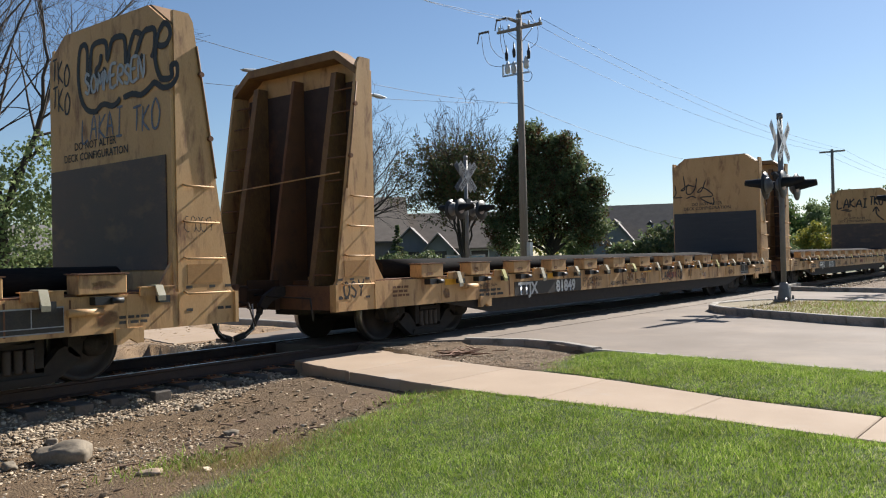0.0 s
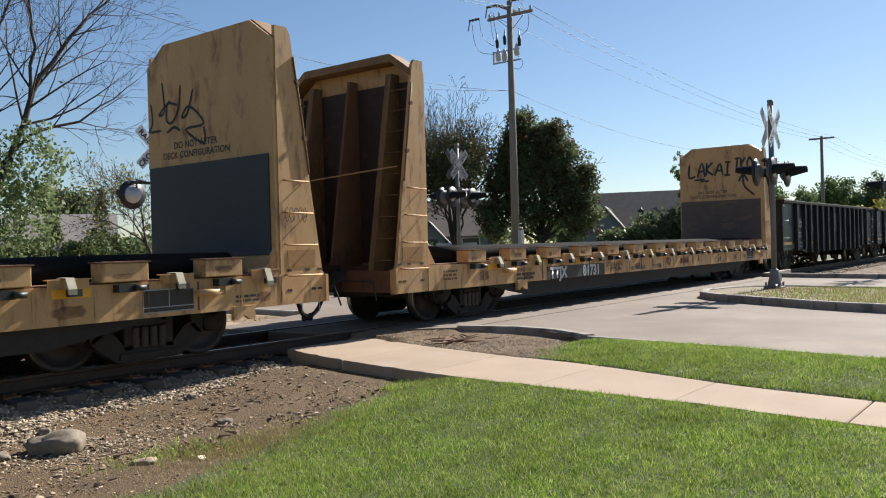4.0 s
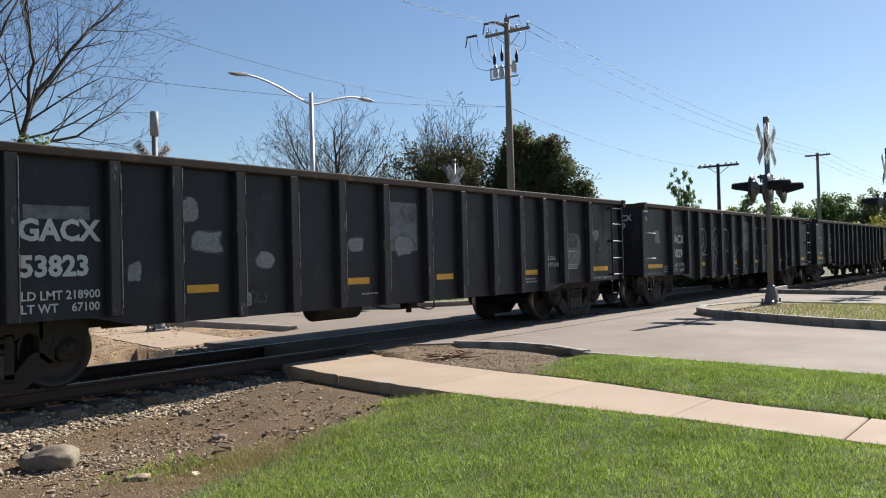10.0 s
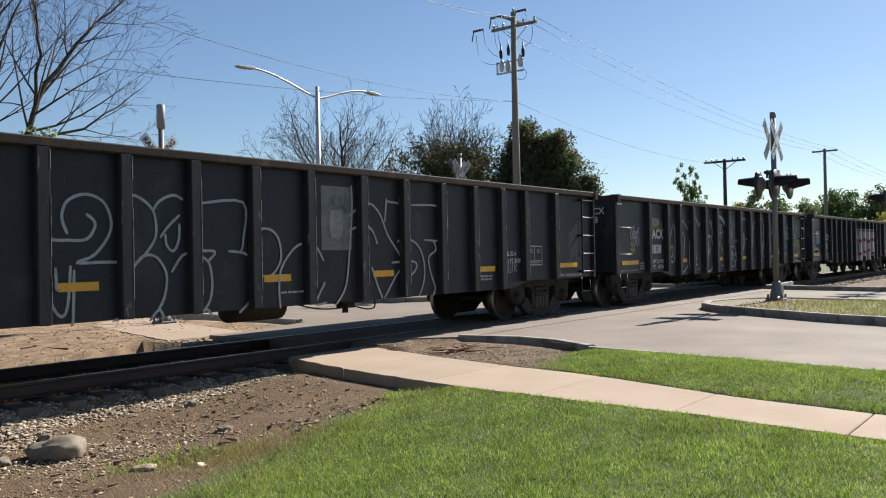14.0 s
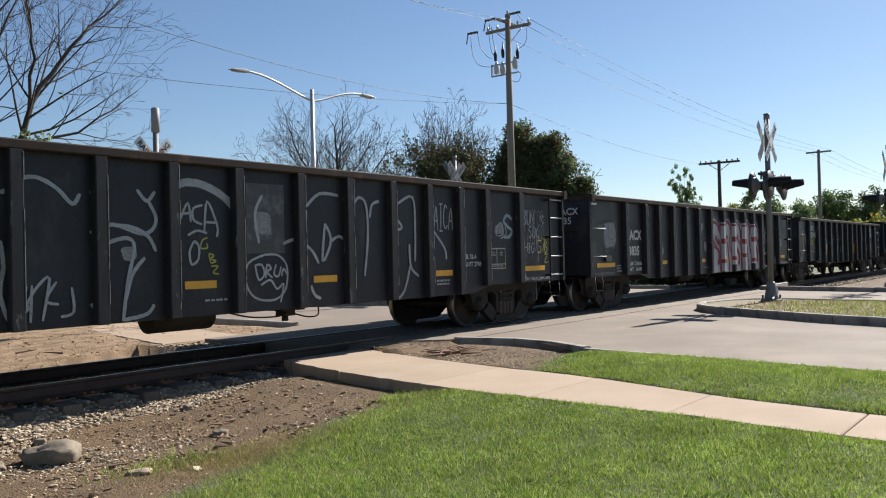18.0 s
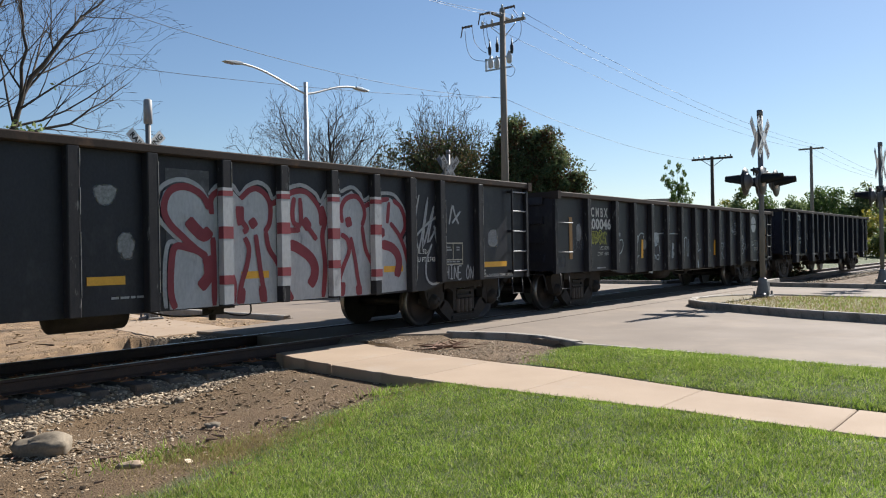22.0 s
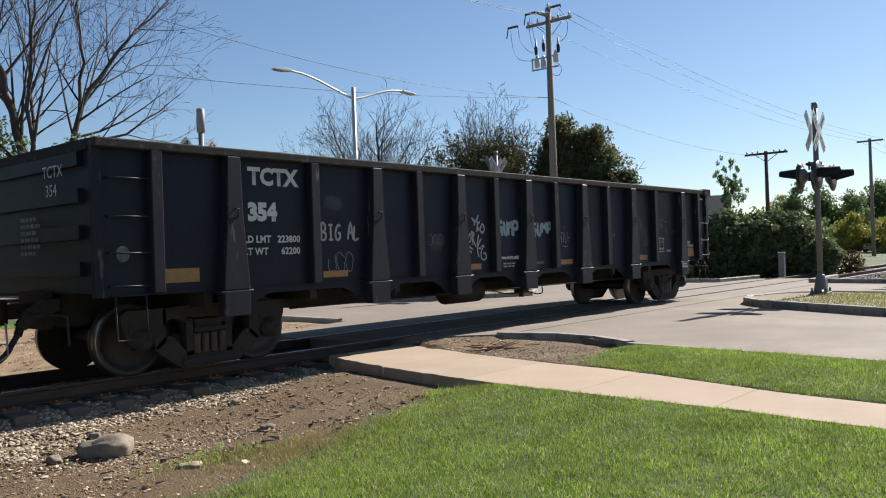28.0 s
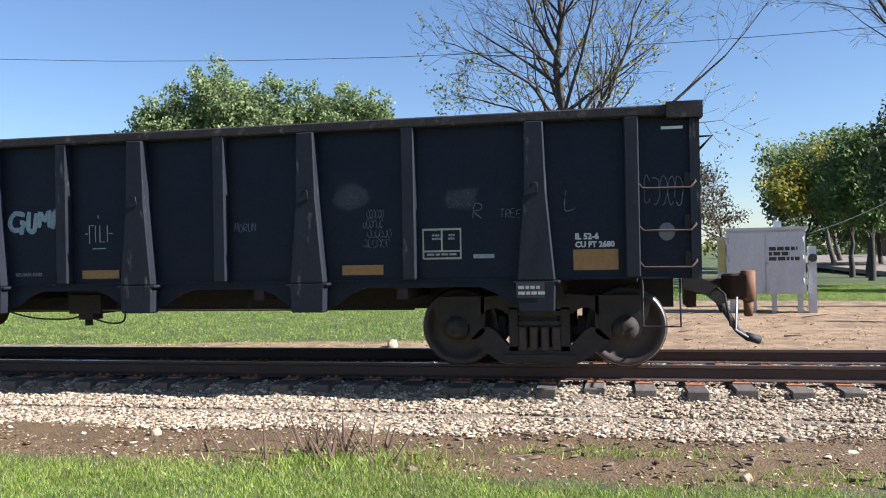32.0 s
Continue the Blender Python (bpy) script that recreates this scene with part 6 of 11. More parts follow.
def car_200046():
    car = gondola("black steel gondola car with tall white lettering and upright yellow strips", BLACK_PAINT, 16.1, 2.62, 0.84, 0.74, posts=[1.46, 2.92, 3.99, 5.07, 6.13, 7.18, 8.25, 9.28, 10.32, 11.34, 12.38, 13.44, 14.84])
    W = WHITE_LETTER
    lettering("reporting_mark", "C M B X", 0.3, on_side(1.76, 2.12) @ Matrix.Diagonal((0.8, 1, 1, 1)), W, car, bold=0.008)
    lettering("car_number", "200046", 0.34, on_side(1.58, 1.83) @ Matrix.Diagonal((1.2, 1, 1, 1)), W, car, bold=0.012)
    tag("yellow_tag", "NIBRA", 1.58, 1.5, 0.95, 0.26, 0.034, SPRAY_YELLOW, car, 2, slope=0.03)
    lettering("load_limit", "LMT 202500", 0.12, on_side(2.2, 1.34) @ Matrix.Diagonal((0.78, 1, 1, 1)), W, car)
    lettering("light_weight", "LT WT   60500", 0.12, on_side(2.08, 1.2) @ Matrix.Diagonal((0.78, 1, 1, 1)), W, car)
    lettering("end_mark", "CMBX 200046", 0.16, on_end(0.6, 2.42, -0.03), W, car)
    bars("brake_print", 2.05, 0.88, 0.5, 0.06, 1, DULL_WHITE, car)
    reflector(car, 0.7, 0.84, 1.14, 2.08, DIM_REFLECTOR)
    for x in (4.55, 7.4, 10.05, 12.5):
        bm = bmesh.new()
        prism(bm, [(x, 1.1), (x + 0.13, 1.1), (x + 0.15, 1.58), (x + 0.05, 1.58)], "y", -1.479, -1.473)
        part("reflector", bm, REFLECTOR if x < 12 else DIM_REFLECTOR, car)
    patch("worn_patch", 0.95, 1.35, 1.4, 2.05, SCUFF, car, ragged=0.2, seed=3)
    tag("tag", "ERGO", 0.9, 1.35, 0.5, 0.3, 0.018, SPRAY_GREY, car, 4)
    for outline in ([(3.25, 1.57), (3.18, 1.42), (3.22, 1.26), (3.35, 1.25), (3.48, 1.42), (3.44, 1.57), (3.29, 1.56)],
                    [(4.11, 1.46), (4.19, 1.62), (4.39, 1.66), (4.35, 1.51), (4.15, 1.41), (4.18, 1.17), (4.3, 1.1)],
                    [(4.35, 1.58), (4.51, 1.73), (4.75, 1.73), (4.71, 1.61)],
                    [(4.23, 1.36), (4.3, 1.14), (4.45, 1.18)],
                    [(5.29, 1.61), (5.31, 1.72), (5.69, 1.74), (5.73, 1.48), (5.81, 1.15)],
                    [(5.19, 1.22), (5.46, 1.4), (5.64, 1.45)],
                    [(5.5, 1.12), (5.48, 1.08), (5.43, 1.07), (5.38, 1.09), (5.36, 1.12), (5.38, 1.16), (5.43, 1.17), (5.48, 1.15), (5.5, 1.12)],
                    [(5.74, 1.1), (5.71, 1.06), (5.64, 1.04), (5.57, 1.06), (5.55, 1.11), (5.58, 1.15), (5.65, 1.17), (5.72, 1.15), (5.74, 1.1)],
                    [(5.69, 1.74), (6.2, 1.76)],
                    [(6.29, 0.92), (6.26, 1.39), (6.31, 1.72), (7.25, 1.74)],
                    [(6.36, 0.92), (6.36, 1.44)],
                    [(7.6, 1.61), (7.79, 1.62), (7.8, 1.17), (7.91, 1.14), (7.93, 1.6)],
                    [(7.6, 1.62), (7.54, 0.8)],
                    [(8.18, 1.55), (8.53, 1.56), (8.7, 1.43), (8.63, 1.06), (8.74, 0.69)],
                    [(8.72, 1.74), (8.48, 1.75), (8.59, 1.56)],
                    [(8.7, 1.24), (8.94, 1.3)],
                    [(9.26, 1.49), (9.52, 1.36), (9.77, 1.23)],
                    [(10.31, 1.09), (10.61, 1.42), (10.97, 1.45), (10.89, 1.28)],
                    [(10.53, 1.28), (10.81, 1.14), (10.95, 0.97)]):
        lines("graffiti_outline", [outline], 0.045, SPRAY_PALE, car, label="pale spray-painted outline letter")
    for shape in ([(5.31, 1.72), (5.69, 1.74), (5.71, 1.56), (5.55, 1.41), (5.35, 1.39), (5.29, 1.6)],
                  [(5.07, 1.29), (5.23, 1.34), (5.19, 1.04), (5.35, 0.8), (5.26, 0.69), (5.01, 0.69), (5.1, 0.94)],
                  [(6.66, 1.5), (6.83, 1.47), (6.79, 1.33), (6.72, 1.28), (6.82, 1.19), (6.74, 1.06), (6.61, 1.06)],
                  [(7.35, 1.58), (7.57, 1.62), (7.58, 1.44), (7.5, 1.2), (7.31, 1.24)],
                  [(8.35, 1.37), (8.64, 1.38), (8.61, 1.09), (8.4, 1.16)],
                  [(8.51, 0.93), (8.69, 0.99), (8.76, 0.72), (8.56, 0.79)],
                  [(9.21, 0.95), (9.53, 0.94), (9.41, 0.74), (9.2, 0.78)]):
        sprayed_shape("spray_fill", shape, SPRAY_PALE, car)
    scribble("yellow_tag", 1.6, 1.46, 0.95, 0.3, 9, 0.022, SPRAY_YELLOW, car, 52)
    patch("scuff", 0.12, 0.62, 0.88, 1.3, HAZE, car, ragged=0.3, seed=84)
    patch("scuff", 3.2, 3.4, 1.62, 1.8, SCUFF, car, ragged=0.5, seed=85)
    lines("tag", [[(12.73, 2.1), (12.78, 1.94), (12.67, 1.99), (12.64, 2.04), (12.71, 2.1), (12.84, 2.08), (12.8, 1.99)], [(12.87, 2.17), (12.92, 1.93), (12.98, 1.94)], [(12.85, 2.12), (12.96, 2.15)], [(13.02, 2.09), (12.98, 2), (13.05, 1.93), (13.09, 2.04), (13.03, 2.09)], [(13.09, 2.11), (13.2, 1.93)], [(13.23, 2.19), (13.11, 1.93)]], 0.03, SPRAY_GREY, car)
    lines("tag", [[(12.7, 1.84), (12.64, 1.8), (12.66, 1.63), (12.74, 1.78), (12.67, 1.73), (12.81, 1.84)], [(12.72, 1.59), (12.69, 1.42), (12.78, 1.4), (12.84, 1.7)], [(12.8, 1.52), (12.92, 1.73), (12.93, 1.4)], [(12.97, 1.63), (12.95, 1.45), (13.04, 1.48), (13.06, 1.66), (13.04, 1.34)], [(13.04, 1.36), (13.19, 1.25), (13.21, 1.41), (13.12, 1.46)], [(12.96, 1.4), (12.74, 1.28), (12.76, 1.12), (12.92, 1.12), (12.96, 1.27), (12.74, 1.26)]], 0.05, SPRAY_WHITE, car)
    lines("tag", [[(12.53, 1.01), (12.58, 0.94), (12.51, 0.93)], [(12.59, 0.99), (12.61, 0.87)], [(12.65, 0.97), (12.7, 0.85), (12.75, 0.98)], [(12.77, 0.97), (12.82, 0.86), (12.86, 0.98)], [(12.92, 0.96), (12.89, 0.85), (12.99, 0.93), (13.04, 0.82)], [(13.07, 1.05), (13.04, 0.84)], [(13.1, 0.95), (13.16, 1.05), (13.12, 1.07)], [(12.64, 0.84), (12.8, 0.86), (13.04, 0.82)], [(12.82, 0.82), (12.82, 0.75)]], 0.016, SPRAY_GREY, car)
    lines("tag", [[(13.39, 1.53), (13.49, 1.64)], [(13.47, 1.51), (13.64, 1.65)], [(13.72, 1.57), (13.63, 1.31)], [(13.8, 1.58), (13.75, 1.21)], [(13.73, 1.4), (13.84, 1.43)], [(14.02, 1.62), (13.88, 1.32), (13.94, 1.12)], [(14.08, 1.58), (14.14, 1.19)]], 0.04, SPRAY_GREY, car)
    lines("tag", [[(14.26, 1.58), (14.23, 1.15), (14.42, 1.38), (14.38, 1.62)], [(14.47, 1.5), (14.5, 1.14), (14.65, 1.15)], [(14.61, 1.5), (14.64, 1.13), (14.74, 1.13)], [(14.88, 1.56), (14.92, 1.37), (14.84, 1.25), (15.02, 1.24), (15.1, 1.49), (15, 1.51)], [(15.26, 1.53), (15.1, 1.28), (15.31, 1.32), (15.39, 1.49)], [(15.09, 1.16), (15.32, 1.06)]], 0.04, SPRAY_GREY, car)
    lines("graffiti_arc", [[(10.4, 1.58), (10.42, 1.72), (10.55, 1.86), (10.76, 1.9), (10.95, 1.84), (10.99, 1.72), (10.92, 1.58)], [(10.39, 1.47), (10.63, 1.5), (10.94, 1.5), (11.12, 1.45), (11.08, 1.37), (10.82, 1.36), (10.71, 1.43)], [(10.78, 1.46), (10.55, 1.29), (10.42, 1.16), (10.55, 1.01), (10.54, 0.87), (10.48, 0.81)], [(10.51, 1.19), (10.66, 1.22), (10.8, 1.18), (10.89, 1.06)], [(11.01, 0.97), (11.11, 1), (11.16, 1.11)], [(10.07, 0.88), (10.01, 0.7)]], 0.05, SPRAY_GREY, car)
    lines("tag", [[(11.46, 1.91), (11.53, 1.97), (11.71, 2.05), (11.57, 1.83), (11.46, 1.87)], [(11.46, 1.81), (11.7, 1.84), (11.61, 1.76)], [(11.7, 1.8), (11.89, 2.02), (11.77, 1.84), (11.97, 1.92), (11.83, 1.8), (12.16, 1.94)], [(11.97, 1.82), (12.21, 1.86), (12.23, 1.78), (11.99, 1.76)], [(12.05, 2.02), (12.07, 2.12), (12.21, 2.12), (12.24, 2)]], 0.04, SPRAY_WHITE, car)
    consolidated_stencil(car, 14.19, 1.22, 0.4, 0.32)
    lettering("inside_length", "IL    52-6", 0.1, on_side(13.65, 1.47), W, car)
    lettering("capacity", "CU FT 2494", 0.1, on_side(13.66, 1.36), W, car)
    lettering("brake_print_end", "2 INCH HF COMP SHOES", 0.075, on_side(14.02, 0.83), W, car)
    reflector(car, 15.58, 15.64, 1.09, 2, DIM_REFLECTOR)
    patch("scuff", 4.6, 5.0, 1.2, 1.7, SCUFF, car, ragged=0.4, seed=81)
    patch("scuff", 14.9, 15.5, 1.6, 2.1, SCUFF, car, ragged=0.4, seed=82)
    bm = bmesh.new()
    m = on_side(14.16, 2.12, -1.475)
    bm.faces.new([bm.verts.new(m @ Vector((0.28 * math.cos(a * math.tau / 28), 0.28 * math.sin(a * math.tau / 28), 0))) for a in range(28)])
    part("round_badge", bm, WHITE_LETTER, car, "pale cream round badge")
    bars("badge_print", 13.908, 2.09, 0.532, 0.07, 1, BLACK_LETTER, car, y=-1.4775, seed=3)
    return car


def car_354():
    posts = [0.75, (1.8, True), 3.17, (4.36, True), 5.34, (6.34, True), 7.37, (8.33, True), 9.32, (10.32, True), 11.36, (12.43, True), 13.6, (14.99, True), 16.0]
    car = gondola("dark navy gondola car with tapered posts, last of the train", NAVY_PAINT, 16.69, 2.80, 1.0, 0.70, posts=posts, taper=True, post_mat=NAVY_POST)
    # heavy cast ends close the top chord
    for s in (-1, 1):
        bm = bmesh.new()
        box(bm, 16.36, 16.72, *sorted((s * 1.38, s * 1.61)), 2.66, 2.825)
        part("corner_cap", bm, NAVY_CHORD, car, bevel=0.035)
    # lower skirt cut away between the big posts
    for s in (-1, 1):
        for a, b in ((1.8, 4.36), (4.36, 6.34), (6.34, 8.33), (8.33, 10.32), (10.32, 12.43), (12.43, 14.99)):
            bm = bmesh.new()
            y_ = sorted((s * 1.43, s * 1.466))
            for p, q in (((a, 1.004), (b, 1.004)),):
                prism(bm, [(a, 0.72), (a + 0.28, 0.74), (a + 0.45, 0.86), (a + 0.62, 0.93), (b - 0.62, 0.93), (b - 0.45, 0.86), (b - 0.28, 0.74), (b, 0.72), (b, 1.003), (a, 1.003)], "y", *y_)
            part("side_skirt", bm, NAVY_PAINT, car)
        bm = bmesh.new()
        box(bm, 0.2, 16.42, *sorted((s * 1.464, s * 1.50)), 1.0, 1.02)
        part("side_ledge", bm, NAVY_POST, car)
    W = WHITE_LETTER
    lettering("reporting_mark", "TCTX", 0.31, on_side(2.12, 2.37), W, car, bold=0.014)
    lettering("car_number", "354", 0.31, on_side(2.10, 1.9), W, car, bold=0.02)
    lettering("load_limit", "LD LMT   223800", 0.13, on_side(2.02, 1.6), W, car, bold=0.004)
    lettering("light_weight", "LT WT      62200", 0.13, on_side(2.02, 1.44), W, car, bold=0.004)
    lettering("end_mark", "TCTX", 0.2, on_end(-0.35, 2.42, -0.03), W, car)
    lettering("end_number", "354", 0.2, on_end(-0.42, 2.2, -0.03), W, car)
    bars("end_print", -0.1, 1.5, 0.5, 0.5, 6, SPRAY_GREY, car, on_end(0.2, 0, -0.03))
    lettering("inside_length", "IL 52-6", 0.088, on_side(15.4, 1.43), W, car, bold=0.004)
    lettering("capacity", "CU FT 2680", 0.082, on_side(15.4, 1.345), W, car, bold=0.004)
    for x0, x1, z0, z1 in ((0.86, 1.35, 1.13, 1.3), (3.36, 3.83, 1.09, 1.18), (6.52, 7.0, 1.08, 1.18), (9.52, 10.01, 1.08, 1.18), (12.8, 13.28, 1.08, 1.19), (15.38, 15.85, 1.1, 1.32)):
        reflector(car, x0, x1, z0, z1, DIM_REFLECTOR)
    consolidated_stencil(car, 13.74, 1.25, 0.42, 0.32)
    bm = bmesh.new()
    box(bm, 14.3, 14.53, -1.478, -1.47, 1.245, 1.29)
    part("builder_plate", bm, DULL_WHITE, car)
    for x in (0.36, 16.35):
        bm = bmesh.new()
        m = on_side(x, 1.49, -1.475)
        bm.faces.new([bm.verts.new(m @ Vector((0.085 * math.cos(a * math.tau / 16), 0.095 * math.sin(a * math.tau / 16), 0))) for a in range(16)])
        part("round_badge", bm, PRIMER_PALE, car, "small round badge")
    bars("maker_bars", 7.38, 1.225, 0.42, 0.075, 1, WHITE_LETTER, car, seed=4)
    lettering("paint_code", "WKA0073", 0.085, on_side(7.82, 1.23), WHITE_LETTER, car, bold=0.004)
    bars("patent_print", 7.65, 1.08, 0.4, 0.1, 2, DULL_WHITE, car, seed=5)
    lettering("release_rod", "RELEASE ROD", 0.06, on_side(8.6, 1.12), DULL_WHITE, car)
    tag("chalk_name", "BIG AL", 3.35, 1.62, 0.75, 0.24, 0.03, DULL_WHITE, car, 3)
    lines("tag", [[(6.77, 1.98), (6.88, 1.91), (6.96, 2.03)], [(6.85, 1.95), (6.84, 1.84)], [(6.93, 1.92), (6.91, 1.73)], [(7, 1.92), (6.92, 1.84), (6.98, 1.76)], [(7.04, 1.85), (7, 1.78), (7.05, 1.72), (7.12, 1.77), (7.09, 1.86), (7.04, 1.86)]], 0.045, SPRAY_WHITE, car)
    lines("tag", [[(6.55, 1.85), (6.48, 1.76), (6.55, 1.77), (6.47, 1.67), (6.56, 1.68)], [(6.57, 1.59), (6.59, 1.74), (6.62, 1.67), (6.65, 1.76), (6.65, 1.62)], [(6.69, 1.69), (6.66, 1.6), (6.7, 1.56), (6.74, 1.62), (6.72, 1.7), (6.69, 1.69)], [(6.77, 1.51), (6.78, 1.66), (6.75, 1.74), (6.82, 1.7), (6.79, 1.62), (6.87, 1.47)], [(6.95, 1.69), (6.9, 1.47), (6.94, 1.29)], [(7.01, 1.61), (6.91, 1.47), (7, 1.44)], [(7, 1.47), (7.09, 1.49), (7.02, 1.41), (7, 1.3), (7.06, 1.24), (7.15, 1.28), (7.12, 1.36), (7.07, 1.35)], [(6.53, 1.51), (6.65, 1.49), (6.77, 1.43)], [(6.62, 1.42), (6.74, 1.38)]], 0.04, SPRAY_WHITE, car)
    lines("gump_tag", [[(7.66, 1.9), (7.52, 1.92), (7.43, 1.84), (7.45, 1.74), (7.58, 1.74), (7.66, 1.8), (7.58, 1.81)], [(7.65, 1.75), (7.65, 1.66)], [(7.71, 1.92), (7.72, 1.72), (7.79, 1.7), (7.81, 1.92)], [(7.84, 1.67), (7.84, 1.9), (7.89, 1.82), (7.96, 1.92), (7.95, 1.67)], [(7.99, 1.65), (7.99, 1.9), (8.11, 1.9), (8.11, 1.8), (8.01, 1.78)]], 0.09, SPRAY_TEAL, car)
    lines("gump_tag", [[(8.74, 1.87), (8.6, 1.89), (8.53, 1.78), (8.58, 1.69), (8.69, 1.7), (8.73, 1.77), (8.67, 1.78)], [(8.7, 1.71), (8.69, 1.63)], [(8.8, 1.91), (8.79, 1.7), (8.87, 1.68), (8.9, 1.89)], [(8.94, 1.71), (8.95, 1.89), (9.02, 1.8), (9.08, 1.91), (9.08, 1.71)], [(9.13, 1.69), (9.15, 1.89), (9.24, 1.89), (9.23, 1.8), (9.15, 1.79)]], 0.08, SPRAY_TEAL, car)
    lines("chalk_drawing", [[(9.62, 1.5), (9.62, 1.72), (9.68, 1.72)], [(9.7, 1.52), (9.7, 1.72)], [(9.76, 1.72), (9.76, 1.52), (9.82, 1.52)], [(9.86, 1.72), (9.86, 1.52)], [(9.56, 1.62), (9.6, 1.62)], [(9.88, 1.62), (9.93, 1.62)], [(9.66, 1.44), (9.84, 1.44)], [(9.74, 1.8), (9.74, 1.84)]], 0.014, DULL_WHITE, car, smooth=False)
    scribble("chalk_drawing", 5.6, 1.5, 0.4, 0.2, 3, 0.012, SPRAY_GREY, car, 29)
    scribble("chalk_drawing", 3.45, 1.15, 0.5, 0.3, 3, 0.02, SPRAY_BLUE, car, 9)
    for k in range(4):
        scribble("chalk_drawing", 13.05 + 0.05 * (k % 2), 1.38 + 0.11 * k, 0.32 - 0.04 * k, 0.1, 6, 0.008, SPRAY_GREY, car, 10 + k)
    tag("chalk_letter", "R", 14.3, 1.68, 0.12, 0.16, 0.012, SPRAY_GREY, car, 11)
    tag("chalk_letter", "L", 15.3, 1.75, 0.15, 0.22, 0.012, SPRAY_GREY, car, 12)
    tag("blue_tag", "MORUN", 11.5, 1.6, 0.28, 0.1, 0.009, SPRAY_BLUE, car, 13)
    tag("blue_tag", "TREEN", 14.6, 1.68, 0.3, 0.09, 0.01, SPRAY_GREY, car, 14)
    scribble("chalk_face", 16.12, 1.75, 0.4, 0.35, 5, 0.012, SPRAY_GREY, car, 15)
    patch("haze_patch", 12.6, 13.25, 1.75, 2.2, HAZE, car, ragged=0.4, seed=5)
    patch("haze_patch", 13.85, 14.5, 1.72, 2.08, HAZE, car, ragged=0.4, seed=6)
    patch("haze_patch", 7.45, 8.2, 1.6, 2.0, HAZE, car, ragged=0.4, seed=16)
    patch("haze_patch", 3.3, 3.9, 1.95, 2.35, HAZE, car, ragged=0.5, seed=17)
    patch("haze_patch", 5.55, 6.1, 1.3, 1.8, HAZE, car, ragged=0.5, seed=18)
    patch("jack_plate", 14.78, 15.08, 0.82, 0.98, BLACK_LETTER, car, y=-1.642)
    bars("jack_print", 14.8, 0.84, 0.26, 0.12, 2, DULL_WHITE, car, y=-1.645)
    for k, x in enumerate((1.8, 4.36, 6.34, 8.33, 10.32, 12.43, 14.99)):
        bm = bmesh.new()
        pipe(bm, [(x - 0.03, -1.64, 2.0), (x - 0.03, -1.66, 2.03), (x + 0.03, -1.66, 2.03), (x + 0.03, -1.64, 1.92)], 0.008)
        part("tie_ring", bm, NAVY_POST, car)
    # hand brake wheel and end platform at the tail
    bm = bmesh.new()
    pipe(bm, [(16.7 , 0.6 + 0.26 * math.cos(a * math.tau / 14), 2.1 + 0.26 * math.sin(a * math.tau / 14)) for a in range(15)], 0.014)
    rod(bm, (16.5, 0.6, 2.1), (16.72, 0.6, 2.1), 0.03)
    pipe(bm, [(16.6, -1.2, 2.5), (16.85, -1.25, 2.5), (16.7, -1.25, 2.35)], 0.016)
    part("brake_wheel", bm, TRUCK, car)
    return car


NAVY_POST = material("worn_navy_post", (0.013, 0.015, 0.022), (0.022, 0.024, 0.032), 0.55, scale=4, fine=40, bump=0.12, c=(0.15, 0.14, 0.135), cscale=3.0, cut=(0.62, 0.75), stretch=(2, 2, 0.5), spec=0.15)


OLD_YELLOW = material("rusted_yellow", (0.25, 0.14, 0.05), (0.16, 0.08, 0.035), 0.7, scale=3, fine=50, bump=0.2, c=(0.10, 0.05, 0.03), cscale=2.5, stretch=(1, 1, 0.4))
LOGO_RED = material("faded_red_paint", (0.30, 0.07, 0.04), (0.22, 0.06, 0.035), 0.6, bump=0, scale=8)


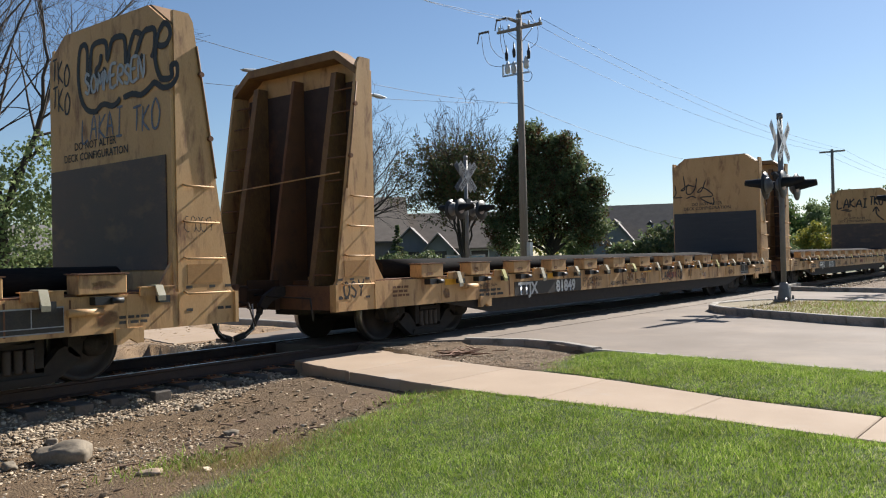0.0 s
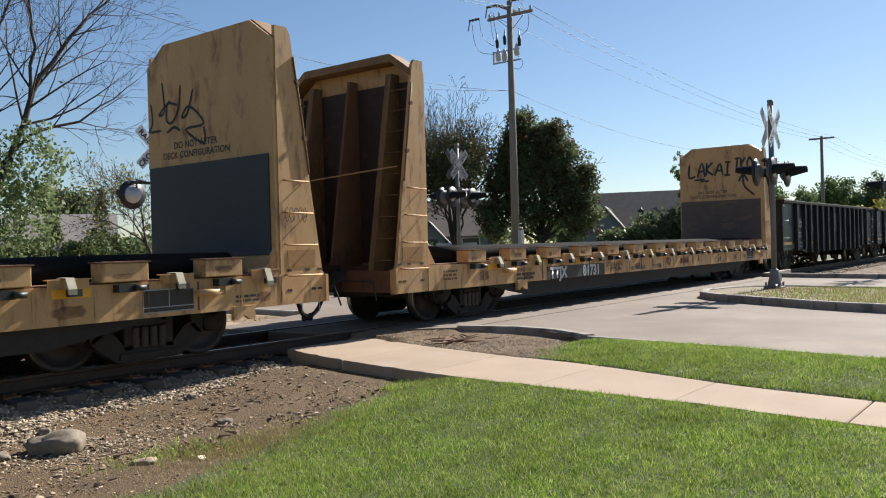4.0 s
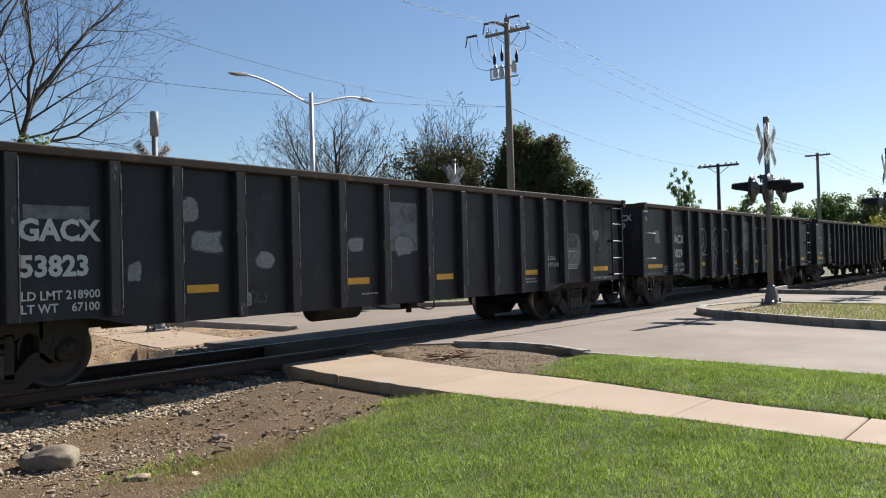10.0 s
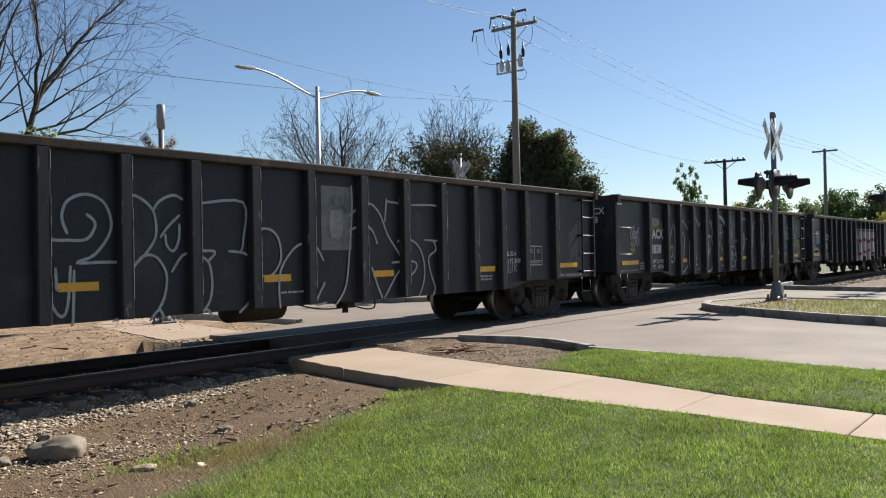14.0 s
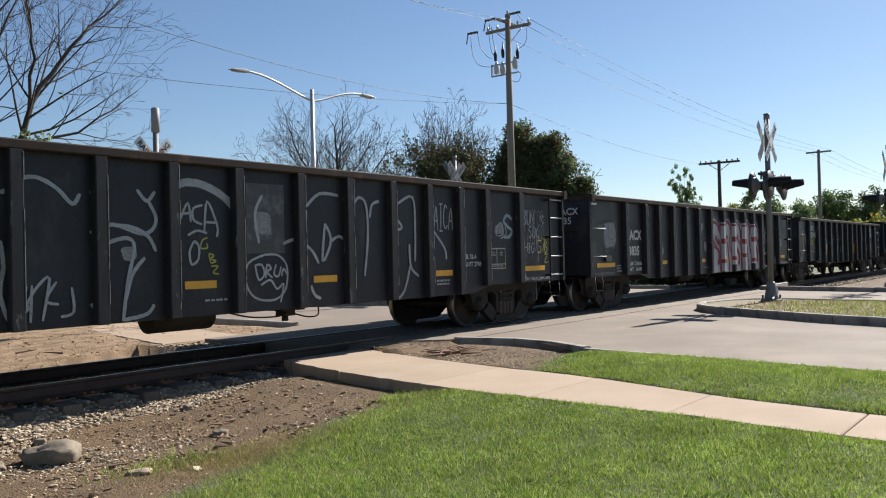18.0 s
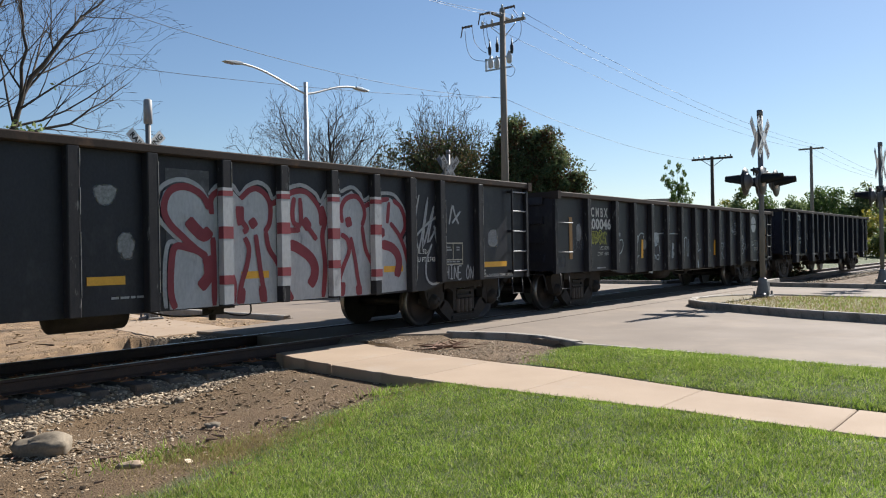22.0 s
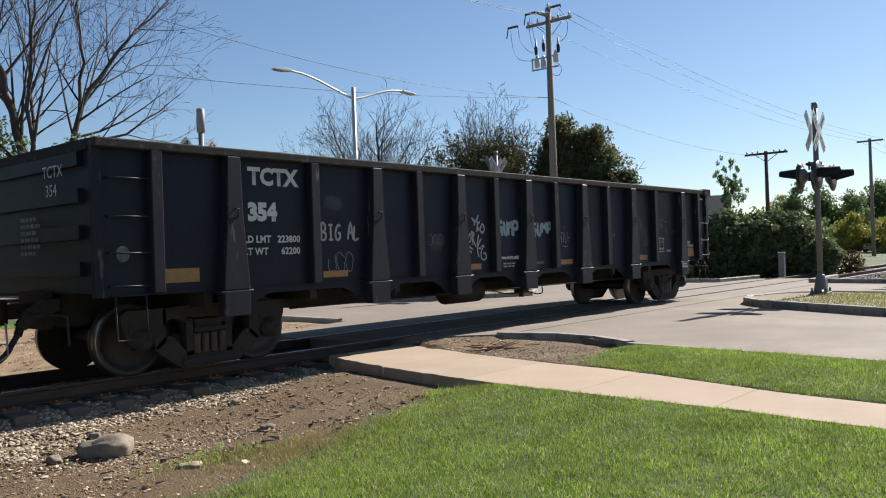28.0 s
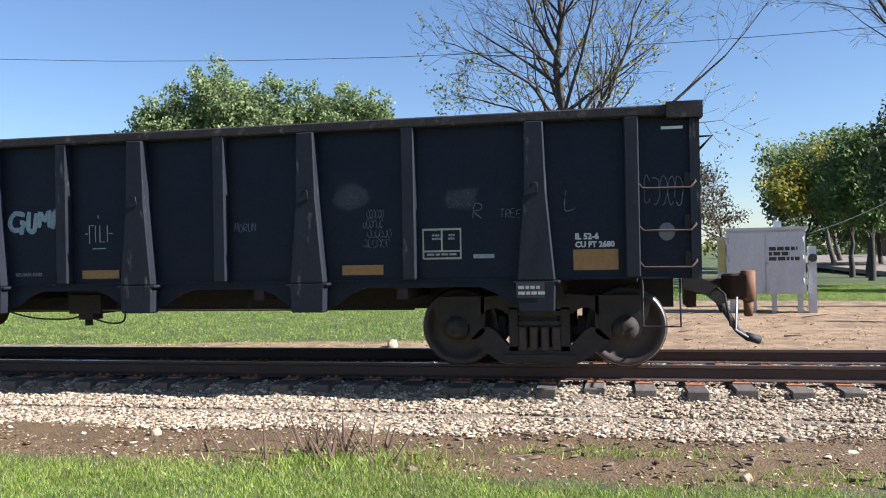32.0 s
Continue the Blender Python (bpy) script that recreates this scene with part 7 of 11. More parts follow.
def bulkhead(car, x_in, d, seed, panel=None):
    """End bulkhead: inner face at x_in, bracing spreads outwards along d."""
    def X(v):
        return x_in + d * v
    bm = bmesh.new()
    prism(bm, [(-1.5, 1.02), (1.5, 1.02), (1.5, 4.32), (1.05, 4.64), (-1.05, 4.64), (-1.5, 4.32)], "x", *sorted((X(0), X(0.05))))
    face = part("face_plate", bm, YELLOW, car)
    bm = bmesh.new()
    box(bm, *sorted((X(-0.025), X(-0.002))), -1.4, 1.46, 1.3, 2.72)
    part("wear_panel", bm, panel or PANEL, car, "scuffed dark wooden panel")
    bm = bmesh.new()
    prism(bm, [(-1.4, 1.1), (1.4, 1.1), (1.4, 4.2), (-1.4, 4.2)], "x", *sorted((X(0.054), X(0.075))))
    part("back_sheet", bm, RUST_DARK, car, "rust-brown back sheet")
    for s in (-1, 1):
        bm = bmesh.new()
        prism(bm, [(X(0.052), 0.6), (X(0.9), 0.6), (X(0.9), 0.98), (X(0.84), 1.05), (X(0.33), 4.4), (X(0.27), 4.5), (X(0.052), 4.5)], "y", *sorted((s * 1.46, s * 1.52)))
        part("side_plate", bm, YELLOW, car)
        bm = bmesh.new()
        prism(bm, [(X(0.0), 1.05), (X(-0.22), 1.05), (X(0.0), 1.4)], "y", *sorted((s * 1.42, s * 1.47)))
        part("gusset", bm, YELLOW, car)
    for y, w in ((-0.95, 0.06), (0.0, 0.03), (0.95, 0.06)):
        bm = bmesh.new()
        prism(bm, [(X(0.08), 0.7), (X(0.85), 0.7), (X(0.85), 1.0), (X(0.28), 4.34), (X(0.08), 4.34)], "y", y - w, y + w)
        part("brace", bm, OLD_YELLOW if abs(y) > 0.5 else RUST, car)
    bm = bmesh.new()
    prism(bm, [(-1.5, 4.22), (-1.05, 4.53), (1.05, 4.53), (1.5, 4.22), (1.5, 4.34), (1.05, 4.66), (-1.05, 4.66), (-1.5, 4.34)], "x", *sorted((X(0.051), X(0.36))))
    part("cap_plate", bm, OLD_YELLOW, car)
    bm = bmesh.new()
    box(bm, *sorted((X(0.1), X(0.87))), -1.45, 1.45, 0.62, 0.98)
    part("end_sill", bm, RUST, car)
    for k in range(9):
        z = 1.15 + k * 0.36
        out = 0.85 - 0.066 * k
        for y in (-1.4, 1.05):
            bm = bmesh.new()
            pipe(bm, [(X(out), y, z), (X(out), y + 0.38, z)], 0.012)
            part("end_rung", bm, RUST, car)
    for k, z in enumerate((1.02, 1.45, 1.9, 2.35)):
        bm = bmesh.new()
        hi = 0.76 - 0.075 * k
        pipe(bm, [(X(0.14), -1.52, z), (X(0.14), -1.6, z - 0.02), (X(hi), -1.6, z - 0.02), (X(hi), -1.52, z)], 0.013)
        part("grab_iron", bm, YELLOW, car)
    bm = bmesh.new()
    pipe(bm, [(X(0.37), -1.535, 4.1), (X(0.48), -1.535, 3.4), (X(0.6), -1.535, 2.6), (X(0.62), -1.535, 2.45)], 0.016)
    part("brake_conduit", bm, OLD_YELLOW, car, "thin conduit clipped to the sloping edge")
    for k, z in enumerate((3.75, 2.95)):
        bm = bmesh.new()
        rod(bm, (X(0.42 + 0.12 * k), -1.52, z), (X(0.42 + 0.12 * k), -1.57, z), 0.035, n=8)
        part("clip", bm, RUST, car)
    for a, z in ((0.16, 0.78), (0.62, 0.78), (0.16, 1.06), (0.5, 1.06), (0.74, 1.06), (0.74, 0.78)):
        bm = bmesh.new()
        box(bm, *sorted((X(a), X(a + 0.09))), -1.5235, -1.5215, z, z + 0.035)
        part("slot", bm, BLACK_LETTER, car)
    bm = bmesh.new()
    box(bm, *sorted((X(0.87), X(0.92))), -1.56, -1.43, 0.6, 1.0)
    part("end_flange", bm, YELLOW, car)
    bm = bmesh.new()
    pipe(bm, [(X(0.64), -1.4, 2.7), (X(0.64), 1.4, 2.56)], 0.012)
    part("cross_bar", bm, YELLOW, car)
    reflector(car, *sorted((X(0.18), X(0.7))), 1.12, 1.36, DIM_REFLECTOR, y=-1.524)
    return face


def flat_car(number, load, light, seed):
    L = 20.75
    car = thing("bulkhead_flat_car", "rust-streaked yellow bulkhead flat car with dark timbers on deck", "train car", "bulkhead flat cars of the train")
    for s in (-1, 1):
        bm = bmesh.new()
        y_ = sorted((s * 1.50, s * 1.535))
        prism(bm, [(0.95, 1.03), (0.95, 0.6), (2.9, 0.6), (3.6, 0.6), (L - 3.6, 0.6), (L - 0.95, 0.6), (L - 0.95, 1.03)], "y", *y_)
        part("side_sill", bm, YELLOW, car)
    bm = bmesh.new()
    box(bm, 0.6, L - 0.6, -1.495, 1.495, 0.98, 1.05)
    part("deck", bm, RUST, car)
    bm = bmesh.new()
    box(bm, 0.5, L - 0.5, -0.3, 0.3, 0.5, 0.98)
    prism(bm, [(2.6, 0.62), (4.2, 0.34), (L - 4.2, 0.34), (L - 2.6, 0.62)], "y", -1.46, -1.4)
    prism(bm, [(2.6, 0.62), (4.2, 0.34), (L - 4.2, 0.34), (L - 2.6, 0.62)], "y", 1.4, 1.46)
    for k in range(12):
        x = 1.6 + k * (L - 3.2) / 11
        box(bm, x - 0.05, x + 0.05, -1.48, 1.48, 0.66, 0.98)
    part("underframe", bm, TRUCK, car)
    for s in (-1, 1):
        for k in range(13):
            x = 2.27 + 1.375 * k
            bm = bmesh.new()
            prism(bm, [(s * 1.36, 1.05), (s * 1.62, 1.05), (s * 1.62, 1.27), (s * 1.36, 1.27)], "x", x - 0.29, x + 0.29)
            part("stake_pocket", bm, YELLOW, car, bevel=0.01)
            bm = bmesh.new()
            box(bm, x - 0.31, x + 0.31, *sorted((s * 1.34, s * 1.64)), 1.272, 1.285)
            part("pocket_lip", bm, RUST, car)
            if s > 0:
                continue
            rr_ = random.Random(seed * 70 + k)
            x_ = x + rr_.uniform(-0.3, 0.5)
            patch("rust_stain", x_, x_ + rr_.uniform(0.25, 0.8), 0.61, rr_.uniform(0.85, 1.02), RUST_SPRAY, car, y=-1.5372, ragged=0.5, seed=seed * 90 + k)
            patch("rust_stain", x - 0.28, x + rr_.uniform(-0.05, 0.27), 1.06, rr_.uniform(1.15, 1.26), RUST_SPRAY, car, y=-1.6225, ragged=0.5, seed=seed * 95 + k)
            bm = bmesh.new()
            box(bm, x - 0.12, x + 0.1, -1.66, -1.535, 0.93, 1.02)
            rod(bm, (x + 0.06, -1.68, 0.975), (x + 0.2, -1.68, 0.975), 0.035, n=8)
            part("winch", bm, BLACK_METAL, car)
            xm = x + 0.69
            bm = bmesh.new()
            box(bm, xm - 0.2, xm + 0.26, -1.565, -1.535, 1.0, 1.1)
            box(bm, xm - 0.22, xm + 0.28, -1.59, -1.5, 1.1, 1.112)
            part("strap_bracket", bm, YELLOW, car)
            bm = bmesh.new()
            box(bm, xm - 0.02, xm + 0.12, -1.68, -1.59, 0.92, 1.0)
            part("winch", bm, BLACK_METAL, car)
            bm = bmesh.new()
            r = random.Random(seed * 50 + k)
            drop = r.uniform(0.85, 0.95)
            prism(bm, [(-1.45, 1.128), (-1.64, 1.128), (-1.705, drop + 0.06), (-1.70, drop), (-1.695, drop), (-1.63, 1.118), (-1.45, 1.118)], "x", xm - 0.05, xm + 0.05)
            part("strap", bm, STRAP_Y if k % 4 == 1 else STRAP, car, "webbing strap hanging from its winch")
            for dx in (-0.36, 0.34):
                bm = bmesh.new()
                box(bm, xm + dx - 0.01, xm + dx + 0.01, -1.543, -1.535, 0.88 if 4.8 < xm + dx < 7.5 else 0.64, 1.0)
                part("sill_rib", bm, RUST if k % 2 else YELLOW, car)
    # two dark timbers lie along the deck
    for y in (-1.05, 0.0, 1.05):
        bm = bmesh.new()
        pipe(bm, [(1.5 + i * (L - 3.0) / 16, y + 0.01 * math.sin(i * 1.3), 1.205 + 0.006 * math.sin(i * 2.1 + seed)) for i in range(17)], 0.155, 14)
        part("deck_roller", bm, LOG, car, "dark rounded timber bearer")
    bulkhead(car, 1.0, -1, seed)
    bulkhead(car, L - 1.0, 1, seed, PANEL_DARK if seed == 2 else PANEL)
    truck(car, 2.75)
    truck(car, L - 2.75)
    coupler(car, 0, -1)
    coupler(car, L, 1)
    bm = bmesh.new()
    box(bm, 4.85, 7.45, -1.541, -1.536, 0.602, 0.87)
    part("number_board", bm, BLACK_LETTER, car, "black number board")
    lettering("reporting_mark", "TTJX", 0.32, on_side(4.98, 0.625, -1.545), WHITE_LETTER, car, bold=0.012)
    lettering("car_number", number, 0.32, on_side(6.40, 0.625, -1.545), WHITE_LETTER, car, bold=0.012)
    lettering("load_limit", "LD LMT " + load, 0.13, on_side(7.55, 0.78, -1.54), BLACK_LETTER, car)
    lettering("light_weight", "LT WT  " + light, 0.13, on_side(7.55, 0.66, -1.54), BLACK_LETTER, car)
    lettering("builder_print", "HBS HBSC 11-02", 0.12, on_side(8.85, 0.65, -1.54), BLACK_LETTER, car, bold=0.004)
    lettering("class_print", "TH71BR", 0.15, on_side(10.2, 0.64, -1.54), BLACK_LETTER, car, bold=0.006)
    bars("logo_plate", 12.0, 0.66, 0.65, 0.26, 1, LOGO_RED, car, y=-1.54, seed=seed)
    lettering("wheel_print", "WHEELS 36-IN", 0.09, on_side(3.7, 0.82, -1.54), BLACK_LETTER, car)
    bars("shoe_print", 3.7, 0.64, 0.7, 0.16, 2, BLACK_LETTER, car, y=-1.54, seed=seed)
    bars("end_print", 1.35, 0.75, 0.4, 0.2, 3, RUST, car, y=-1.54, seed=seed + 1)
    bars("end_print", L - 1.75, 0.68, 0.4, 0.12, 2, BLACK_LETTER, car, y=-1.54, seed=seed + 2)
    patch("stencil_board", L - 3.1, L - 2.4, 0.66, 0.93, BLACK_LETTER, car, y=-1.54)
    lines("stencil_frame", [[(L - 3.1, 0.66), (L - 2.4, 0.66), (L - 2.4, 0.93), (L - 3.1, 0.93), (L - 3.1, 0.66)], [(L - 3.1, 0.72), (L - 2.4, 0.72)], [(L - 2.75, 0.72), (L - 2.75, 0.93)]], 0.014, DULL_WHITE, car, smooth=False, y=-1.544)
    for x in (2.7, 5.85, 10.6, 13.9, L - 4.2):
        reflector(car, x, x + 0.45, 0.9, 1.0, REFLECTOR, y=-1.54)
    for x in (2.75, L - 2.75):
        bm = bmesh.new()
        prism(bm, [(x + 0.95, 0.64), (x + 1.3, 0.64), (x + 1.3, 0.46), (x + 1.22, 0.46), (x + 1.12, 0.52), (x + 1.02, 0.46), (x + 0.95, 0.46)], "y", -1.56, -1.5)
        part("jacking_bracket", bm, YELLOW, car)
        bm = bmesh.new()
        rod(bm, (x + 0.35, -1.63, 0.86), (x + 0.75, -1.63, 0.86), 0.045, n=10)
        part("roller_guide", bm, YELLOW, car)
    return car


def flat_graffiti(car, which):
    L = 20.75
    inner = on_end(0, 0, L - 1.004)
    if which == 0:
        lines("bubble_letters", [[(-0.17, 3.45), (-0.44, 3.5), (-0.62, 3.7), (-0.68, 4.04), (-0.62, 4.36), (-0.5, 4.41), (-0.43, 4.32), (-0.43, 4.04), (-0.4, 3.81), (-0.31, 3.73)], [(-0.34, 3.74), (-0.35, 4.08), (-0.29, 4.34), (-0.09, 4.38), (0.06, 4.33), (0.09, 4.1), (0.21, 4.34), (0.42, 4.36), (0.52, 4.29), (0.53, 3.98)], [(-0.06, 4.21), (-0.1, 4.08), (-0.2, 4.01), (-0.15, 3.93), (-0.02, 3.96), (0.03, 4.02)], [(-0.21, 3.46), (-0.04, 3.53), (0.18, 3.48), (0.31, 3.5), (0.39, 3.56)]], 0.085, SPRAY_BLACK, car, plane=on_end(0, 0, L - 1.007), label="black bubble-letter outline")
        lines("bubble_letters", [[(0.53, 3.98), (0.71, 4.32), (0.83, 4.33), (0.9, 4.26), (0.75, 4.03), (0.94, 4.3), (1.1, 4.33), (1.2, 4.29), (1.19, 4.08), (1.12, 3.96)], [(0.62, 4.1), (0.57, 3.95)], [(0.93, 4.04), (0.85, 3.95)], [(1.29, 4.25), (1.4, 4.34), (1.51, 4.29), (1.54, 4.18), (1.47, 4.09), (1.35, 4.07), (1.24, 4.13), (1.29, 4.25)], [(1.24, 4.11), (1.21, 3.91), (1.3, 3.7), (1.41, 3.65), (1.56, 3.66), (1.55, 3.79), (1.67, 3.79), (1.67, 3.65), (1.56, 3.56), (1.37, 3.55), (1.19, 3.64), (1.07, 3.59), (0.88, 3.53), (0.68, 3.57), (0.47, 3.55)]], 0.085, SPRAY_BLACK, car, plane=on_end(0, 0, L - 1.007), label="black bubble-letter outline")
        tag("faded_tag", "SOMMERSEN", -0.5, 3.72, 1.5, 0.28, 0.06, SPRAY_WHITE, car, 3, plane=on_end(0, 0, L - 1.01))
        tag("blue_tag", "LAKAI TKO", -0.6, 3.08, 1.9, 0.36, 0.045, SPRAY_BLUE, car, 4, plane=inner)
        for z in (4.02, 3.62):
            tag("black_tag", "TKO", -1.42, z, 0.5, 0.3, 0.035, SPRAY_BLACK, car, 5, plane=inner, slope=-0.25)
    elif which == 1:
        lines("black_scrawl", [[(-1.42, 3.75), (-1.38, 3.45), (-1.5, 3.3)], [(-1.45, 3.3), (-1.15, 3.3)], [(-1.1, 4.05), (-1.05, 3.6), (-1.2, 3.55), (-0.9, 3.75)], [(-0.62, 3.95), (-0.68, 3.6), (-0.85, 3.4), (-1.0, 3.45), (-0.95, 3.7), (-0.7, 3.65)], [(-0.3, 3.85), (-0.45, 3.5), (-0.6, 3.45), (-0.4, 3.6), (-0.05, 3.3), (-0.5, 3.25), (-0.05, 3.0), (-0.05, 3.25)], [(-1.0, 3.25), (-0.8, 3.32), (-0.65, 3.25)]], 0.045, SPRAY_BLACK, car, plane=inner)
        tag("side_tag", "LOSY", 0.12, 0.82, 0.62, 0.24, 0.035, SPRAY_BLACK, car, 7, y=-1.527)
        tag("side_tag", "LAKES TKO", 11.7, 0.68, 1.3, 0.24, 0.04, SPRAY_BLACK, car, 8, y=-1.54)
    else:
        tag("black_tag", "LAKAI", -1.15, 3.62, 1.6, 0.5, 0.085, SPRAY_BLACK, car, 10, plane=inner)
        tag("black_tag", "TKO", 0.5, 3.72, 0.7, 0.48, 0.08, SPRAY_BLACK, car, 11, plane=inner)
        lines("arrow", [[(-0.95, 3.5), (-0.55, 3.52)], [(-0.7, 3.44), (-0.4, 3.45)], [(0.65, 3.35), (0.82, 3.6), (0.98, 3.35)], [(0.82, 3.6), (0.85, 3.2), (1.2, 2.85)]], 0.075, SPRAY_BLACK, car, plane=inner)
        bars("tail_logo", 12.0, 0.66, 0.6, 0.2, 1, RUST, car, y=-1.541)
    lettering("deck_notice", "DO NOT ALTER\nDECK CONFIGURATION", 0.15, on_end(0.28, 2.98, L - 1.006), BLACK_LETTER, car, align="CENTER", bold=0.002)
    scribble("small_scrawl", L - 0.85, 1.75, 0.4, 0.22, 5, 0.01, SPRAY_BLACK, car, 20 + which, y=-1.527)


CARS = []
f0 = flat_car("81802", "174300", "68500", 1)
flat_graffiti(f0, 0)
CARS.append((f0, -80.8))
f1 = flat_car("81849", "174500", "68500", 2)
flat_graffiti(f1, 1)
CARS.append((f1, -58.45))
f2 = flat_car("81731", "173700", "69300", 3)
flat_graffiti(f2, 2)
CARS.append((f2, -36.35))
for build, X in ((car_53823, -14.46), (car_53829, 3.14), (car_53838, 20.65), (car_53835, 38.3), (car_200046, 55.87), (car_354, 73.5)):
    CARS.append((build(), X))


# ---- crossing signals ----
PALE_MAST = material("pale_grey_tube", (0.3, 0.3, 0.31), (0.22, 0.22, 0.23), 0.6, scale=5, bump=0.05)
def signal(x, y, z0, both=True, board=None):
    sg = thing("crossing_signal", "silver railway crossing signal mast with crossbuck and black flashing lights", "railway signal", "crossing signals at the boulevard", pose(x, y, z0))
    bm = bmesh.new()
    prism(bm, [(-0.24, -0.24), (0.24, -0.24), (0.24, 0.24), (-0.24, 0.24)], "z", -0.25, 0.05)
    part("footing", bm, RUST_DARK, sg, "dark iron footing", bevel=0.02)
    bm = bmesh.new()
    box(bm, -0.2, 0.2, -0.2, 0.2, 0.05, 0.1)
    lathe(bm, [(0.09, 0.17), (0.16, 0.16), (0.34, 0.12), (0.5, 0.1), (0.52, 0.066)], "z", (0, 0, 0), 16)
    for a in (-0.16, 0.16):
        for b in (-0.16, 0.16):
            rod(bm, (a, b, 0.1), (a, b, 0.2), 0.025, n=6)
    rod(bm, (-0.34, -0.1, 0.06), (-0.2, -0.1, 0.12), 0.05, n=8)
    part("base_casting", bm, MAST, sg, bevel=0.01)
    bm = bmesh.new()
    box(bm, 0.08, 0.24, -0.1, 0.1, 0.2, 0.42)
    part("junction_box", bm, MAST, sg, bevel=0.015)
    bm = bmesh.new()
    rod(bm, (0, 0, 0.4), (0, 0, 4.62), 0.064, n=16)
    part("mast", bm, MAST, sg)
    bm = bmesh.new()
    if both:
        rod(bm, (0, 0, 4.5), (0, 0, 4.64), 0.072, n=16)
    else:
        lathe(bm, [(4.56, 0.05), (4.58, 0.1), (5.12, 0.095), (5.15, 0.05)], "z", (0, 0, 0), 18)
    part("mast_cap", bm, MAST if both else PALE_MAST, sg)
    for s in (-1, 1) if both else (1,):
        for k, (words, ang) in enumerate((("RAIL  ROAD", -45), ("CROS  SING", 45))):
            yy = s * (0.078 + 0.012 * (k if both else 1 - k))
            m = Matrix.Translation((0, yy, 3.95)) @ Matrix.Rotation(radians(0 if s < 0 or not both else 180), 4, "Z") @ Matrix.Rotation(radians(-ang), 4, "Y")
            bm = bmesh.new()
            box(bm, -0.61, 0.61, -0.004, 0.004, -0.115, 0.115, m)
            bd = part("crossbuck_board", bm, board or SIGN_WHITE, sg, "white crossbuck board" if board is None else "grey crossbuck board with shade in its colour")
            for word, cx in ((words.split()[0], -0.36), (words.split()[1], 0.36)):
                mm = m @ Matrix.Translation((cx, -0.0065, -0.065)) @ Matrix.Rotation(radians(90), 4, "X")
                lettering("crossbuck_word", word, 0.185, mm, BLACK_LETTER, bd, align="CENTER", bold=0.006)
    bm = bmesh.new()
    pipe(bm, [(-0.72, 0, 3.12), (0.72, 0, 3.12)], 0.035, 10)
    box(bm, -0.12, 0.12, -0.1, 0.1, 3.02, 3.22)
    for a in (-0.56, 0.56):
        pipe(bm, [(a * 0.6, 0, 3.15), (a, 0, 3.18), (a, 0, 3.0)], 0.022)
    part("crossarm", bm, BLACK_METAL, sg)
    for s in (-1, 1) if both else (1,):
        for a in (-0.56, 0.56):
            c = (a, s * 0.16, 2.86)
            bm = bmesh.new()
            lathe(bm, [(s * 0.0, 0.1), (s * 0.03, 0.335), (s * 0.05, 0.335), (s * 0.055, 0.15)], "y", c, 28)
            head = part("light_backing", bm, BLACK_METAL, sg, "round black light background")
            bm = bmesh.new()
            lathe(bm, [(-s * 0.13, 0.03), (-s * 0.115, 0.09), (-s * 0.05, 0.18), (s * 0.0, 0.205), (s * 0.02, 0.205)], "y", c, 20)
            part("light_housing", bm, MAST if both else ALU, head, "silver domed housing")
            bm = bmesh.new()
            lathe(bm, [(s * 0.05, 0.15), (s * 0.075, 0.13), (s * 0.095, 0.08), (s * 0.1, 0.01)], "y", c, 20)
            part("lens", bm, LENS if s < 0 else RED_LENS, head, "pale domed lens")
            bm = bmesh.new()
            n = 14
            ring = [(0.185 * math.cos(t), 0.185 * math.sin(t)) for t in (radians(-25 + 230 * k / n) for k in range(n + 1))]
            vs = [[bm.verts.new((c[0] + p * (0.7 if i else 1), c[1] + s * d, c[2] + (0.06 + q * 0.55 if i else q))) for p, q in ring] for i, d in enumerate((0.05, 0.5))]
            for k in range(n):
                bm.faces.new((vs[0][k], vs[0][k + 1], vs[1][k + 1], vs[1][k]))
            bmesh.ops.solidify(bm, geom=bm.faces[:], thickness=0.006)
            part("hood", bm, BLACK_METAL, head)
    return sg


sig1 = signal(20.97, -4.34, 0.06)
signal(11.2, 6.6, -0.14, False)
# far signal: its boards are coloured darker to stand for shade
signal(21.9, 5.93, 0.06, True, SHADED_SIGN)
copy_thing(sig1, pose(30.01, -5.50, 0.02))

